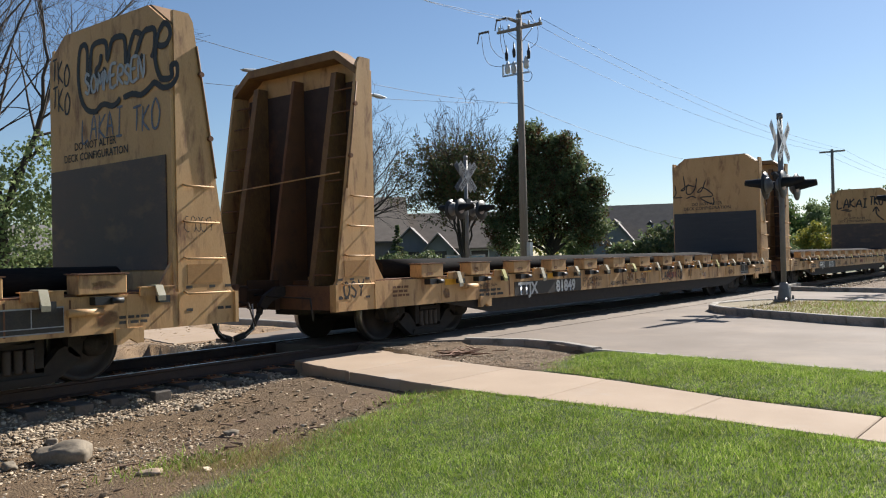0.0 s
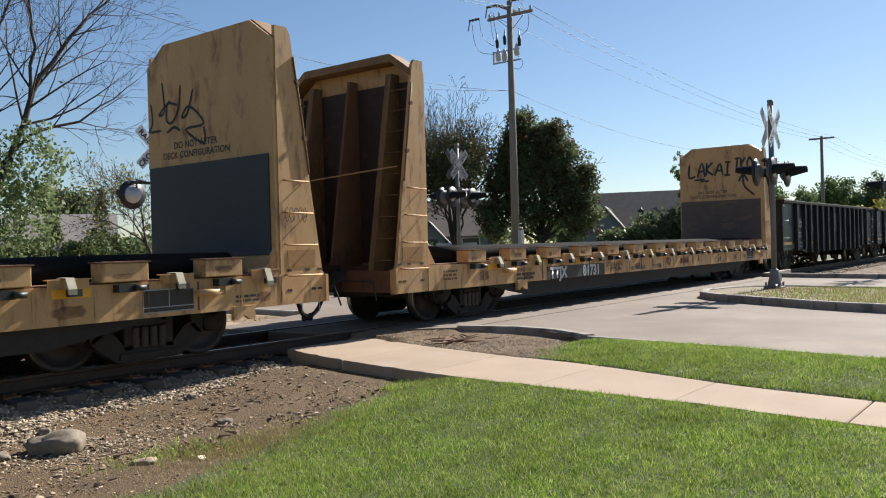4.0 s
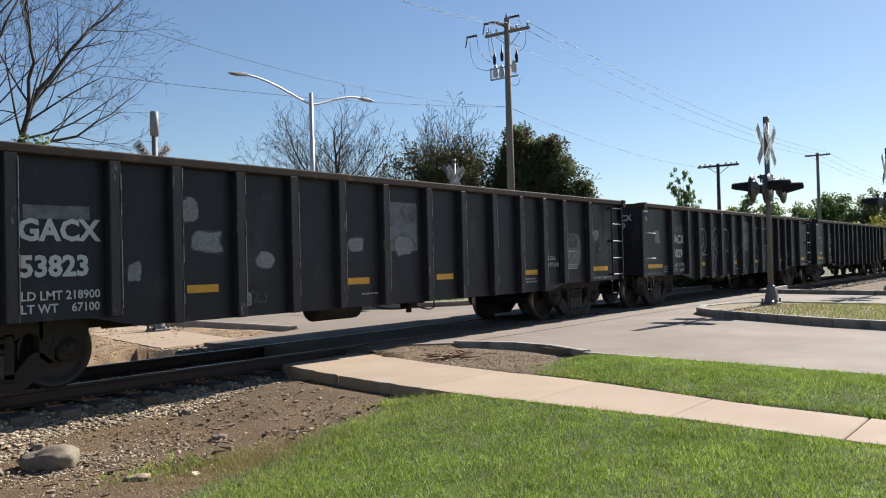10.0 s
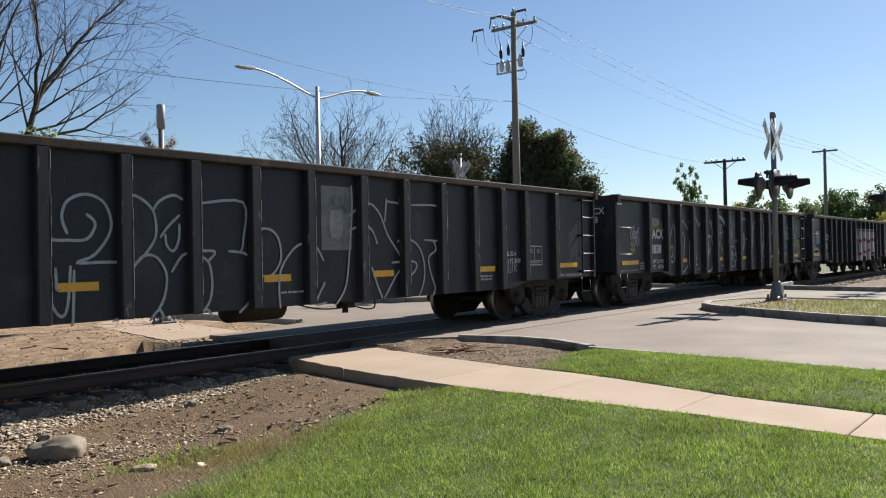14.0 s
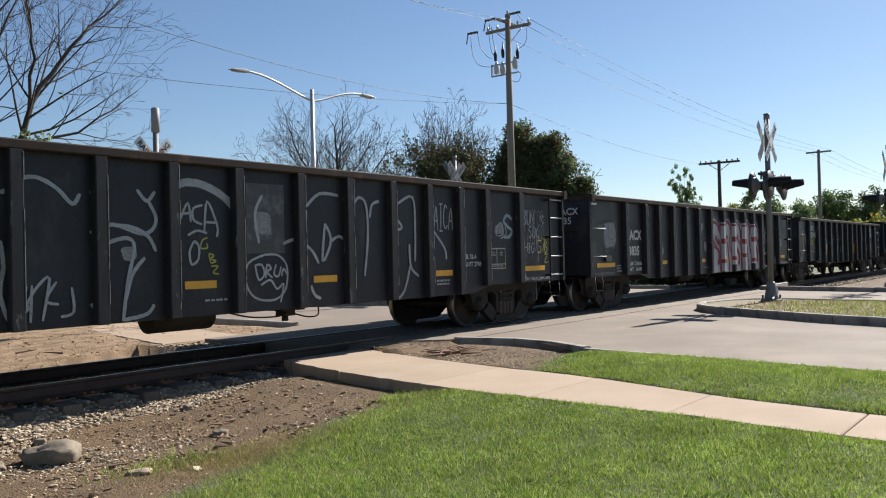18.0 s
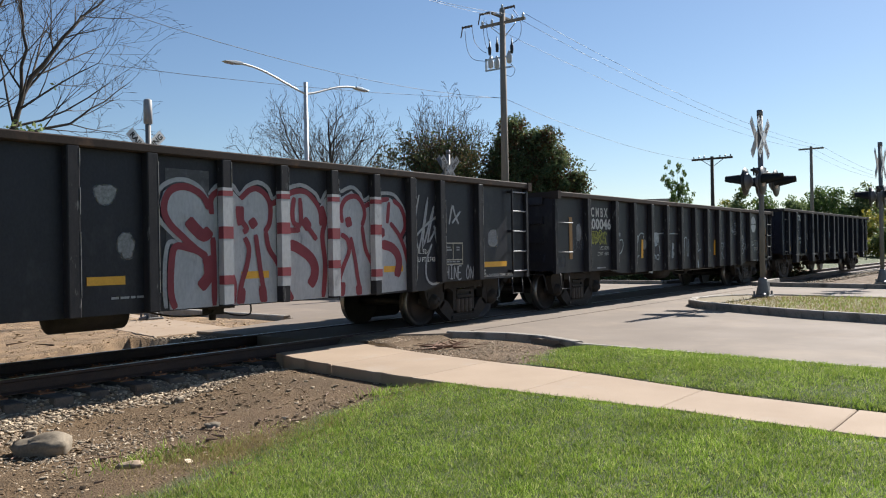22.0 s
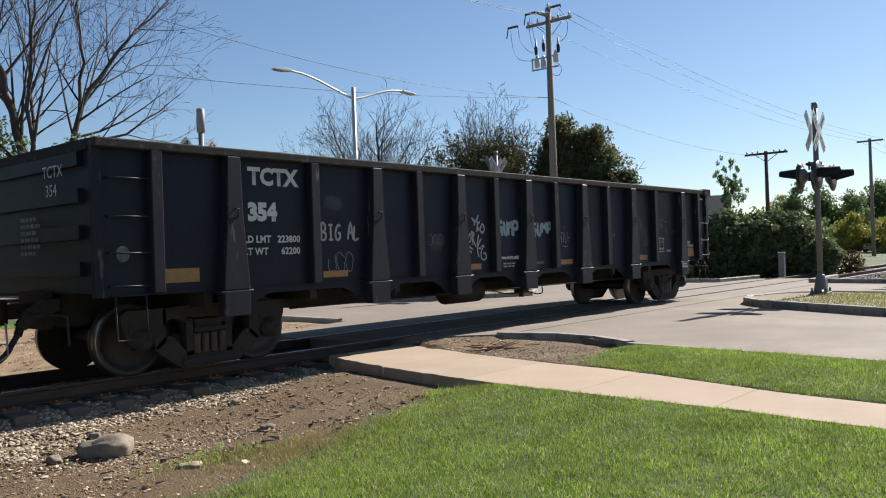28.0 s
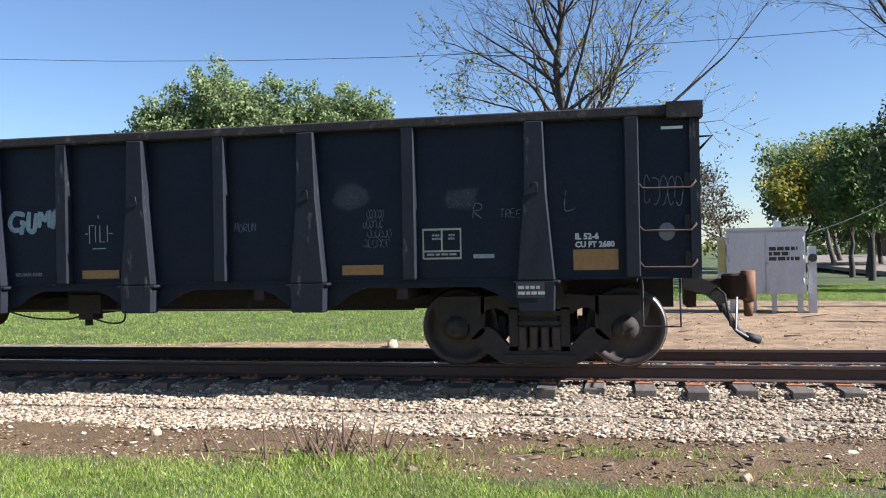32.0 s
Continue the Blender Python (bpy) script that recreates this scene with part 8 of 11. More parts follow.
# ---- street lamp, poles and wires ----
lamp = thing("street_lamp", "tall silver street lamp with two curved arms on the median", "street lamp", "", pose(21.0, 11.66, 0.08))
bm = bmesh.new()
rod(bm, (0, 0, 0), (0, 0, 7.5), 0.11, 0.07, 16)
part("pole", bm, ALU, lamp)
bm = bmesh.new()
box(bm, -0.2, 0.2, -0.2, 0.2, -0.05, 0.12)
part("base_plate", bm, ALU, lamp, bevel=0.02)
for s in (-1, 1):
    bm = bmesh.new()
    L_ = 3.0 if s < 0 else 2.7
    pipe(bm, [tuple(p) for p in curve_pts([(0, 0, 7.08), (s * 0.5, 0, 7.2), (s * L_ * 0.55, 0, 7.52), (s * L_ * 0.8, 0, 7.66), (s * L_, 0, 7.69)], 4)], 0.04, 8)
    part("arm", bm, ALU, lamp)
    bm = bmesh.new()
    prism(bm, [(s * (L_ - 0.1), 7.72), (s * (L_ - 0.1), 7.65), (s * (L_ + 0.2), 7.625), (s * (L_ + 0.6), 7.635), (s * (L_ + 0.65), 7.66), (s * (L_ + 0.2), 7.725)], "y", -0.12, 0.12)
    head = part("lamp_head", bm, GALV, lamp, bevel=0.02)
    bm = bmesh.new()
    box(bm, *sorted((s * (L_ + 0.2), s * (L_ + 0.55))), -0.09, 0.09, 7.61, 7.627)
    part("lamp_glass", bm, LENS, head)


def insulators(bm, pts, h=0.22, r=0.07):
    for p in pts:
        lathe(bm, [(0, 0.02), (h * 0.3, r), (h * 0.45, r * 0.6), (h * 0.6, r), (h * 0.8, r * 0.6), (h, 0.02)], "z", p, 10)


pole = thing("utility_pole", "tall grey wooden utility pole with crossarm and hanging hardware", "utility pole", "utility poles along the line", pose(33.2, 11.0, -0.1))
bm = bmesh.new()
rod(bm, (0, 0, 0), (0, 0, 12.95), 0.21, 0.13, 14)
part("pole", bm, POLE_WOOD, pole)
bm = bmesh.new()
box(bm, -0.06, 0.06, -1.25, 1.25, 12.22, 12.34)
box(bm, -0.9, 0.9, -0.06, 0.06, 12.5, 12.6)
part("crossarm", bm, POLE_WOOD, pole)
bm = bmesh.new()
for s in (-1, 1):
    pipe(bm, [(0.08, s * 0.7, 12.2), (0.12, 0, 11.6)], 0.02)
part("arm_brace", bm, GALV, pole)
for p in ((0, -1.15, 12.34), (0, -0.55, 12.34), (0, 0.6, 12.34), (0, 1.15, 12.34), (0, 0, 12.95)):
    bm = bmesh.new()
    insulators(bm, [p])
    part("insulator", bm, GALV, pole)
# fused cut-outs hang out on the wires' side, arresters and cable ends stand on a bracket below
for a, b, z in ((0.0, 2.05, 12.45), (0.0, 1.0, 12.9), (0.1, -0.35, 12.98)):
    bm = bmesh.new()
    lathe(bm, [(-0.3, 0.03), (-0.26, 0.07), (-0.18, 0.04), (-0.1, 0.07), (0.0, 0.04), (0.1, 0.07), (0.2, 0.04), (0.28, 0.07), (0.32, 0.03)], "y", (a, b, z), 10)
    pipe(bm, [(a, b + 0.28, z), (a - 0.05, b + 0.36, z - 0.5)], 0.03, 6)
    pipe(bm, [(a, b - 0.25, z), (a, b - 0.3, z - 0.12)], 0.02, 6)
    part("cutout", bm, DARK_WOOD, pole, "brown fused cut-out")
bm = bmesh.new()
box(bm, -0.05, 0.05, -0.5, 1.0, 10.1, 10.16)
box(bm, -0.04, 0.04, 0.92, 1.0, 10.1, 10.7)
box(bm, -0.04, 0.04, -0.5, 1.0, 10.62, 10.68)
part("equipment_bracket", bm, GALV, pole)
for b, z in ((0.7, 10.2), (0.35, 10.15), (-0.35, 10.3)):
    bm = bmesh.new()
    lathe(bm, [(0, 0.05), (0.05, 0.12), (0.3, 0.14), (0.45, 0.1), (0.6, 0.05)], "z", (0.0, b, z), 12)
    part("arrester", bm, SILVER_BOX, pole, "pale grey surge arrester")
for b, z in ((0.75, 10.85), (0.32, 10.95), (-0.5, 10.75)):
    bm = bmesh.new()
    lathe(bm, [(0, 0.06), (0.12, 0.08), (0.35, 0.09), (0.42, 0.05), (0.75, 0.015)], "z", (0.0, b, z), 10)
    part("cable_end", bm, BLACK_METAL, pole, "black cable end cone")
for pts in ([(0, 2.2, 12.3), (0.1, 2.15, 11.4), (0.1, 1.8, 10.85), (0, 1.0, 10.6)], [(0, 1.75, 12.3), (0.1, 1.7, 11.7), (0.1, 1.3, 11.2), (0, 0.95, 11.0)], [(0, 1.05, 12.7), (0.1, 1.15, 12.0), (0.1, 1.0, 11.3), (0, 0.75, 11.2)], [(0, -0.6, 12.8), (0.1, -0.95, 12.2), (0.1, -0.9, 11.5), (0, -0.52, 11.2)], [(0, 0.75, 11.4), (0.1, 0.95, 12.0), (0.1, 1.0, 12.6)], [(0, -0.4, 10.3), (0.1, -0.6, 10.0), (0.1, -0.4, 9.7), (0, -0.1, 9.8)]):
    bm = bmesh.new()
    pipe(bm, curve_pts(pts, 5), 0.013, 5)
    part("jumper_wire", bm, WIRE, pole)
bm = bmesh.new()
box(bm, -0.1, 0.15, -0.38, -0.2, 1.3, 2.1)
part("meter_box", bm, GALV, pole, bevel=0.02)

pole2 = thing("telegraph_pole", "dark wooden pole with a wide tilted crossarm of insulators", "utility pole", "utility poles along the line", pose(62.4, 11.2, -0.3))
bm = bmesh.new()
rod(bm, (0, 0, 0), (0, 0, 8.5), 0.17, 0.12, 10)
part("pole", bm, DARK_WOOD, pole2)
bm = bmesh.new()
box(bm, -0.07, 0.07, -1.55, 1.55, 8.25, 8.4)
part("crossarm", bm, DARK_WOOD, pole2)
for y in (-1.4, -1.0, -0.6, 0.6, 1.0, 1.4):
    bm = bmesh.new()
    insulators(bm, [(0, y, 8.4)], 0.18)
    part("insulator", bm, GALV, pole2)
bm = bmesh.new()
for s in (-1, 1):
    pipe(bm, [(0.08, s * 0.8, 8.25), (0.1, 0, 7.7)], 0.025)
part("arm_brace", bm, DARK_WOOD, pole2)
pole3 = thing("utility_pole", "distant grey utility pole with a narrow crossarm", "utility pole", "utility poles along the line", pose(82.8, 8.9, -0.3))
bm = bmesh.new()
rod(bm, (0, 0, 0), (0, 0, 10.9), 0.19, 0.13, 10)
part("pole", bm, POLE_WOOD, pole3)
bm = bmesh.new()
box(bm, -0.07, 0.07, -1.1, 1.1, 10.6, 10.75)
part("crossarm", bm, POLE_WOOD, pole3)
for x in (140.0, 205.0):
    copy_thing(pole3, pose(x, 8.9 - (x - 82) * 0.01, -0.3))
pole4 = thing("utility_pole", "dark stained wooden pole behind the dirt yard", "utility pole", "utility poles along the line", pose(7.06, 10.3, -0.2))
bm = bmesh.new()
rod(bm, (0, 0, 0), (0, 0, 13.2), 0.135, 0.09, 14)
part("pole", bm, DARK_WOOD, pole4)
bm = bmesh.new()
pipe(bm, [(-0.17, -0.12, 0.3), (-0.13, -0.1, 8.3)], 0.02)
part("conduit", bm, GALV, pole4)
bm = bmesh.new()
box(bm, -0.55, 0.45, -0.25, 0.05, 8.3, 8.42)
insulators(bm, [(-0.5, -0.1, 8.42), (0.4, -0.1, 8.42)], 0.25, 0.08)
part("bracket", bm, GALV, pole4)


def wire(a, b, sag, r=0.009, label="thin black overhead power wire"):
    bm = bmesh.new()
    a, b = Vector(a), Vector(b)
    pts = []
    for k in range(15):
        t = k / 14
        p = a.lerp(b, t)
        p.z -= sag * 4 * t * (1 - t)
        pts.append(p)
    pipe(bm, pts, r, 4)
    return tagged(new("overhead_wire", mesh_of("overhead_wire", bm, WIRE)), label, "wire", "overhead wires")


for y0, y1 in ((-1.15, -1.0), (-0.55, 0.0), (1.15, 1.0)):
    wire((33.2, 11 + y0, 12.45), (82.8, 8.9 + y1, 10.5), 0.8)
    wire((82.8, 8.9 + y1, 10.5), (140, 8.3 + y1, 10.5), 0.8)
wire((33.2, 11, 8.6), (62.4, 11.2, 7.8), 0.6)
wire((33.2, 11, 8.6), (7.06, 10.3, 8.75), 0.8)
wire((33.2, 11, 8.6), (-28, 12.6, 8.7), 2.0)
wire((33.2, 10.4, 12.45), (7.06, 10.2, 12.2), 0.95)
wire((33.2, 11.6, 12.65), (7.06, 10.4, 12.9), 0.9)
wire((7.06, 10.3, 2.85), (3.95, 8.95, 1.55), 0.12, 0.012, "thin grey service cable to the cabinet")

yard_lamp = thing("lamp_post", "slim black lamp post with a lantern in the front garden", "lamp post", "", pose(45.0, 9.95, -0.5))
bm = bmesh.new()
rod(bm, (0, 0, 0), (0, 0, 3.1), 0.06, 0.045, 10)
part("pole", bm, BLACK_METAL, yard_lamp)
bm = bmesh.new()
lathe(bm, [(3.1, 0.08), (3.12, 0.12), (3.5, 0.2), (3.52, 0.05)], "z", (0, 0, 0), 6)
part("lantern", bm, GLASS, yard_lamp, "dark glass lantern")
bm = bmesh.new()
lathe(bm, [(3.52, 0.24), (3.68, 0.06), (3.74, 0.02)], "z", (0, 0, 0), 8)
part("lantern_cap", bm, BLACK_METAL, yard_lamp)

# ---- signal cabinet and small things beside the track ----
cab = thing("signal_cabinet", "silver metal railway signal cabinet with two doors on short legs", "cabinet", "", pose(2.36, 9.0, -0.14, 0, 0, -9.5))
bm = bmesh.new()
box(bm, 0, 1.62, 0, 0.85, 0.42, 1.82)
part("body", bm, SILVER_BOX, cab, bevel=0.015)
bm = bmesh.new()
box(bm, -0.05, 1.68, -0.06, 0.92, 1.82, 1.88)
part("roof", bm, SILVER_BOX, cab, bevel=0.01)
bm = bmesh.new()
box(bm, 0.98, 1.15, 0.2, 0.38, 1.88, 2.02)
part("vent_cap", bm, SILVER_BOX, cab, bevel=0.02)
for k, x in enumerate((0.03, 0.82)):
    bm = bmesh.new()
    box(bm, x, x + 0.77, -0.022, -0.002, 0.46, 1.78)
    dr = part("door", bm, SILVER_BOX, cab, bevel=0.006)
    for i in range(3):
        bm = bmesh.new()
        box(bm, x + 0.33, x + 0.5, -0.032, -0.02, 0.56 + i * 0.05, 0.58 + i * 0.05)
        part("louvre", bm, SILVER_BOX, dr)
    for z in (0.7, 1.2, 1.6):
        bm = bmesh.new()
        xx = x + (0.02 if k == 0 else 0.75)
        rod(bm, (xx, -0.03, z - 0.06), (xx, -0.03, z + 0.06), 0.015, n=8)
        part("hinge", bm, SILVER_BOX, dr)
bm = bmesh.new()
pipe(bm, [(0.83, -0.02, 1.1), (0.83, -0.07, 1.1), (0.88, -0.07, 1.06)], 0.014)
part("handle", bm, GALV, cab, "small steel door handle")
for i, w in enumerate((0.58, 0.42, 0.62)):
    bm = bmesh.new()
    r = random.Random(i)
    x = 0.88
    while x < 0.88 + w:
        l = r.uniform(0.05, 0.16)
        box(bm, x, min(x + l, 0.88 + w), -0.028, -0.024, 1.37 - i * 0.11, 1.45 - i * 0.11)
        x += l + 0.025
    part("stencil_bars", bm, BLACK_LETTER, cab, "black stencilled bars")
for x in (0.05, 0.5, 0.92, 1.45):
    bm = bmesh.new()
    box(bm, x, x + 0.11, 0.1, 0.2, -0.1, 0.42)
    part("leg", bm, GALV, cab)
bm = bmesh.new()
box(bm, 1.68, 1.84, 0.1, 0.5, -0.1, 1.45)
part("side_duct", bm, SILVER_BOX, cab, bevel=0.015)
bm = bmesh.new()
lathe(bm, [(-0.05, 0.09), (0.08, 0.09), (0.12, 0.05)], "y", (1.76, 0.05, 1.2), 16)
part("meter", bm, GLASS, cab)
bm = bmesh.new()
box(bm, -0.2, -0.02, 0.1, 0.3, 0.4, 1.7)
part("side_panel", bm, GALV, cab)
bm = bmesh.new()
box(bm, -0.18, -0.04, 0.09, 0.098, 0.9, 1.62)
part("warning_sheet", bm, STRAP_Y, cab, "faded yellow-green sheet")

post = thing("marker_post", "grey square marker post beside the hedge", "post", "", pose(34.2, 0.95, -0.05))
bm = bmesh.new()
prism(bm, [(-0.11, -0.11), (0.11, -0.11), (0.11, 0.11), (-0.11, 0.11)], "z", 0, 1.0)
part("post_body", bm, MAST, post, bevel=0.015)
bm = bmesh.new()
box(bm, -0.12, 0.12, -0.12, 0.12, 1.0, 1.04)
part("post_cap", bm, GALV, post)


def boulder(name, label, x, y, z, sx, sy, sz, seed, mat_=None):
    bm = bmesh.new()
    bmesh.ops.create_icosphere(bm, subdivisions=3, radius=1)
    for v in bm.verts:
        n = noise.noise(v.co * 1.3 + Vector((seed * 7, 0, 0))) * 0.35 + noise.noise(v.co * 3.1 + Vector((0, seed * 5, 0))) * 0.14
        q = Vector([math.copysign(abs(c) ** 0.72, c) for c in v.co])
        v.co = Vector((q.x * sx, q.y * sy, q.z * sz)) * (0.92 + n)
        v.co.z = max(v.co.z, -0.4 * sz)
    for f in bm.faces:
        f.smooth = True
    ob = tagged(new(name, mesh_of(name, bm, mat_ or STONE)), label, "stone")
    ob.matrix_basis = pose(x, y, z + 0.3 * sz, 0, 0, seed * 40)
    return ob


boulder("boulder", "low rounded grey-tan field stone on the bare soil", 3.84, -2.85, ground_z(3.84, -2.85) - 0.02, 0.29, 0.19, 0.16, 3)
boulder("stone", "small flat stone beside the boulder", 3.42, -2.7, ground_z(3.42, -2.7), 0.11, 0.07, 0.045, 2)
boulder("stone", "small pale flat stone on the soil", 3.98, -4.05, ground_z(3.98, -4.05), 0.12, 0.07, 0.04, 3, CONCRETE)
boulder("stone", "grey stone lying on dark soil", 5.35, -3.35, ground_z(5.35, -3.35), 0.08, 0.06, 0.04, 4)
boulder("stone", "pale chunk of stone on the soil", 0.75, -4.0, ground_z(0.75, -4.0), 0.05, 0.04, 0.04, 5, CONCRETE)
boulder("stone", "pale limestone lump at the ballast edge", -4.6, -3.0, ground_z(-4.6, -3.0), 0.06, 0.05, 0.05, 6, CONCRETE)
boulder("stone", "broken concrete lump beyond the track", -3.95, 3.6, ground_z(-3.95, 3.6), 0.14, 0.1, 0.12, 7, CONCRETE)
boulder("stone", "dark stone at the foot of the ballast", 4.1, -2.1, ground_z(4.1, -2.1), 0.07, 0.05, 0.05, 8)
boulder("stone", "dark stone at the foot of the ballast", 5.9, -2.0, ground_z(5.9, -2.0), 0.06, 0.05, 0.05, 9)
boulder("stone", "grey stone at the foot of the ballast", 1.3, -2.6, ground_z(1.3, -2.6), 0.06, 0.05, 0.04, 10)


def sticks(name, label, x, y, n, spread, seed, mat_, upright=False, length=(0.1, 0.35)):
    r = random.Random(seed)
    bm = bmesh.new()
    for k in range(n):
        a, b = x + r.gauss(0, spread), y + r.gauss(0, spread * 0.5)
        z = ground_z(a, b) + 0.02
        l, t = r.uniform(*length), r.uniform(0, math.tau)
        up = r.uniform(0.6, 1.0) if upright else r.uniform(0, 0.15)
        d = Vector((math.cos(t) * (1 - up * 0.7), math.sin(t) * (1 - up * 0.7), up)).normalized() * l
        rod(bm, (a, b, z), Vector((a, b, z)) + d, r.uniform(0.008, 0.022), 0.004, 5)
    return tagged(new(name, mesh_of(name, bm, mat_)), label, "debris", "", "stuff")


DEAD_WOOD = material("dead_stem", (0.19, 0.12, 0.08), (0.11, 0.07, 0.05), 0.9, scale=9, rand=0.2)
sticks("cut_shrub", "cut brown shrub stems and twigs at the lawn edge", -2.75, -3.6, 50, 0.35, 1, DEAD_WOOD, True)
sticks("bark_debris", "dark bark scraps and twigs on the soil", 0.2, -3.45, 45, 0.9, 2, DEAD_WOOD, False, (0.05, 0.2))
sticks("rust_scrap", "pile of rusty scrap beside the kerb", 10.1, -2.75, 26, 0.22, 3, RUST, False, (0.2, 0.5))
sticks("bark_debris", "dark bark scraps and twigs on the soil", 4.5, -3.6, 40, 1.2, 4, DEAD_WOOD, False, (0.04, 0.18))
sticks("yard_debris", "old timber scraps in the dirt yard", 2.0, 5.0, 14, 2.5, 5, DEAD_WOOD, False, (0.2, 0.7))


# ---- vehicles ----
CAR_BLUE = material("steel_blue_car_paint", (0.06, 0.072, 0.10), (0.075, 0.087, 0.115), 0.22, 0.4, bump=0, scale=1)
CAR_WHITE = material("white_car_paint", (0.7, 0.7, 0.7), (0.66, 0.66, 0.66), 0.25, bump=0, scale=1)
CAR_SILVER = material("silver_car_paint", (0.42, 0.43, 0.45), (0.38, 0.39, 0.41), 0.25, 0.5, bump=0, scale=1)
CAR_DARK = material("dark_car_paint", (0.02, 0.025, 0.04), (0.025, 0.03, 0.045), 0.25, 0.2, bump=0, scale=1)
CAR_RED = material("maroon_car_paint", (0.16, 0.02, 0.02), (0.13, 0.02, 0.02), 0.25, bump=0, scale=1)
CHROME = material("chrome_trim", (0.7, 0.7, 0.7), (0.6, 0.6, 0.6), 0.15, 1.0, bump=0)
TAIL = material("tail_lens", (0.35, 0.02, 0.02), (0.28, 0.02, 0.02), 0.2, bump=0)


def vehicle(name, label, paint, m, tall=1.7, length=4.9, suv=True):
    """A road vehicle; x ahead, y to its left, standing on z = 0."""
    car = thing(name, label, "car", "", m)
    h, L2, w = tall, length / 2, 0.95
    belt = 0.98 if suv else 0.85
    if suv:
        side = [(-L2, 0.45), (-L2 + 0.02, 0.85), (-L2 + 0.1, belt), (L2 - 1.35, belt + 0.03), (L2 - 0.25, 0.9), (L2, 0.72), (L2, 0.42), (L2 - 0.15, 0.28), (-L2 + 0.1, 0.3)]
        roof = [(-L2 + 0.12, belt), (-L2 + 0.35, h - 0.12), (-L2 + 0.7, h), (0.35, h - 0.02), (0.75, h - 0.12), (L2 - 1.15, belt + 0.03)]
    else:
        side = [(-L2, 0.45), (-L2 + 0.03, 0.8), (-L2 + 0.15, belt + 0.05), (L2 - 1.45, belt + 0.02), (L2 - 0.25, 0.75), (L2, 0.6), (L2, 0.38), (L2 - 0.15, 0.25), (-L2 + 0.1, 0.28)]
        roof = [(-L2 + 0.55, belt + 0.04), (-L2 + 1.25, h - 0.05), (-L2 + 1.8, h), (0.3, h - 0.02), (L2 - 1.45, belt + 0.02)]
    bm = bmesh.new()
    prism(bm, side, "y", -w, w)
    bmesh.ops.bevel(bm, geom=[e for e in bm.edges if e.calc_face_angle(0) > 0.3], offset=0.07, segments=3, affect="EDGES")
    for f in bm.faces:
        f.smooth = True
    part("body", bm, paint, car)
    bm = bmesh.new()
    k = 0.80
    lo = [bm.verts.new((x, s * (w - 0.03 - (z - belt) * 0.22), z)) for s in (-1, 1) for x, z in roof]
    n = len(roof)
    fs = [bm.faces.new(lo[:n]), bm.faces.new(lo[n:])]
    for i in range(n):
        j = (i + 1) % n
        fs.append(bm.faces.new((lo[i], lo[j], lo[n + j], lo[n + i])))
    bmesh.ops.recalc_face_normals(bm, faces=fs)
    bmesh.ops.bevel(bm, geom=[e for e in bm.edges if e.calc_face_angle(0) > 0.15], offset=0.05, segments=2, affect="EDGES")
    for f in bm.faces:
        f.smooth = True
    part("cabin", bm, paint, car)
    # side windows, windscreen and back window stand a little proud
    for s in (-1, 1):
        spans = ((-L2 + 0.5, -L2 + 1.35), (-L2 + 1.42, -0.25), (-0.18, 0.95)) if suv else ((-L2 + 1.3, -0.1), (-0.03, 1.0))
        for a, b in spans:
            bm = bmesh.new()
            z0, z1 = belt + 0.06, h - 0.16
            def yy(z):
                return s * (w - 0.03 - (z - belt) * 0.22 + 0.012)
            b_top = min(b, 0.62 if suv else 0.25) if b > 0.5 else b
            a_top = a + (0.1 if a < -L2 + 0.8 and suv else 0.25 if not suv and a < -0.5 else 0)
            bm.faces.new([bm.verts.new(p) for p in ((a, yy(z0), z0), (b, yy(z0), z0), (b_top, yy(z1), z1), (a_top, yy(z1), z1))])
            part("side_window", bm, GLASS, car)
        for x in (-L2 + 0.95, L2 - 0.95):
            bm = bmesh.new()
            lathe(bm, [(s * 0.70, 0.2), (s * 0.72, 0.35), (s * 0.78, 0.365), (s * 0.93, 0.36), (s * 0.95, 0.33), (s * 0.93, 0.24)], "y", (x, 0, 0.36), 26)
            wl = part("tyre", bm, HOSE, car)
            bm = bmesh.new()
            for i in range(6):
                t = i * math.tau / 6
                pipe(bm, [(x + 0.04 * math.cos(t), s * 0.93, 0.36 + 0.04 * math.sin(t)), (x + 0.23 * math.cos(t), s * 0.935, 0.36 + 0.23 * math.sin(t))], 0.028, 5)
            lathe(bm, [(s * 0.9, 0.2), (s * 0.94, 0.24), (s * 0.945, 0.21), (s * 0.9, 0.19)], "y", (x, 0, 0.36), 22)
            part("rim", bm, CHROME, wl)
        bm = bmesh.new()
        box(bm, 0.9, 1.05, *sorted((s * 0.95, s * 1.1)), belt + 0.02, belt + 0.16)
        part("mirror", bm, paint, car, bevel=0.03)
        bm = bmesh.new()
        prism(bm, [(L2 - 0.38, 0.78), (L2 + 0.012, 0.62), (L2 + 0.012, 0.72), (L2 - 0.3, 0.88)], "y", *sorted((s * 0.42, s * 0.965)))
        part("headlight", bm, CHROME, car)
        bm = bmesh.new()
        box(bm, -L2 - 0.012, -L2 + 0.25, *sorted((s * 0.6, s * 0.962)), 0.78, 0.93)
        part("tail_light", bm, TAIL, car)
    bm = bmesh.new()
    (xa, za), (xb, zb) = (roof[-1], roof[-2])
    bm.faces.new([bm.verts.new(p) for p in ((xa - 0.06, -0.8, za + 0.07), (xa - 0.06, 0.8, za + 0.07), (xb + 0.05, 0.66, zb - 0.02), (xb + 0.05, -0.66, zb - 0.02))])
    part("windscreen", bm, GLASS, car)
    bm = bmesh.new()
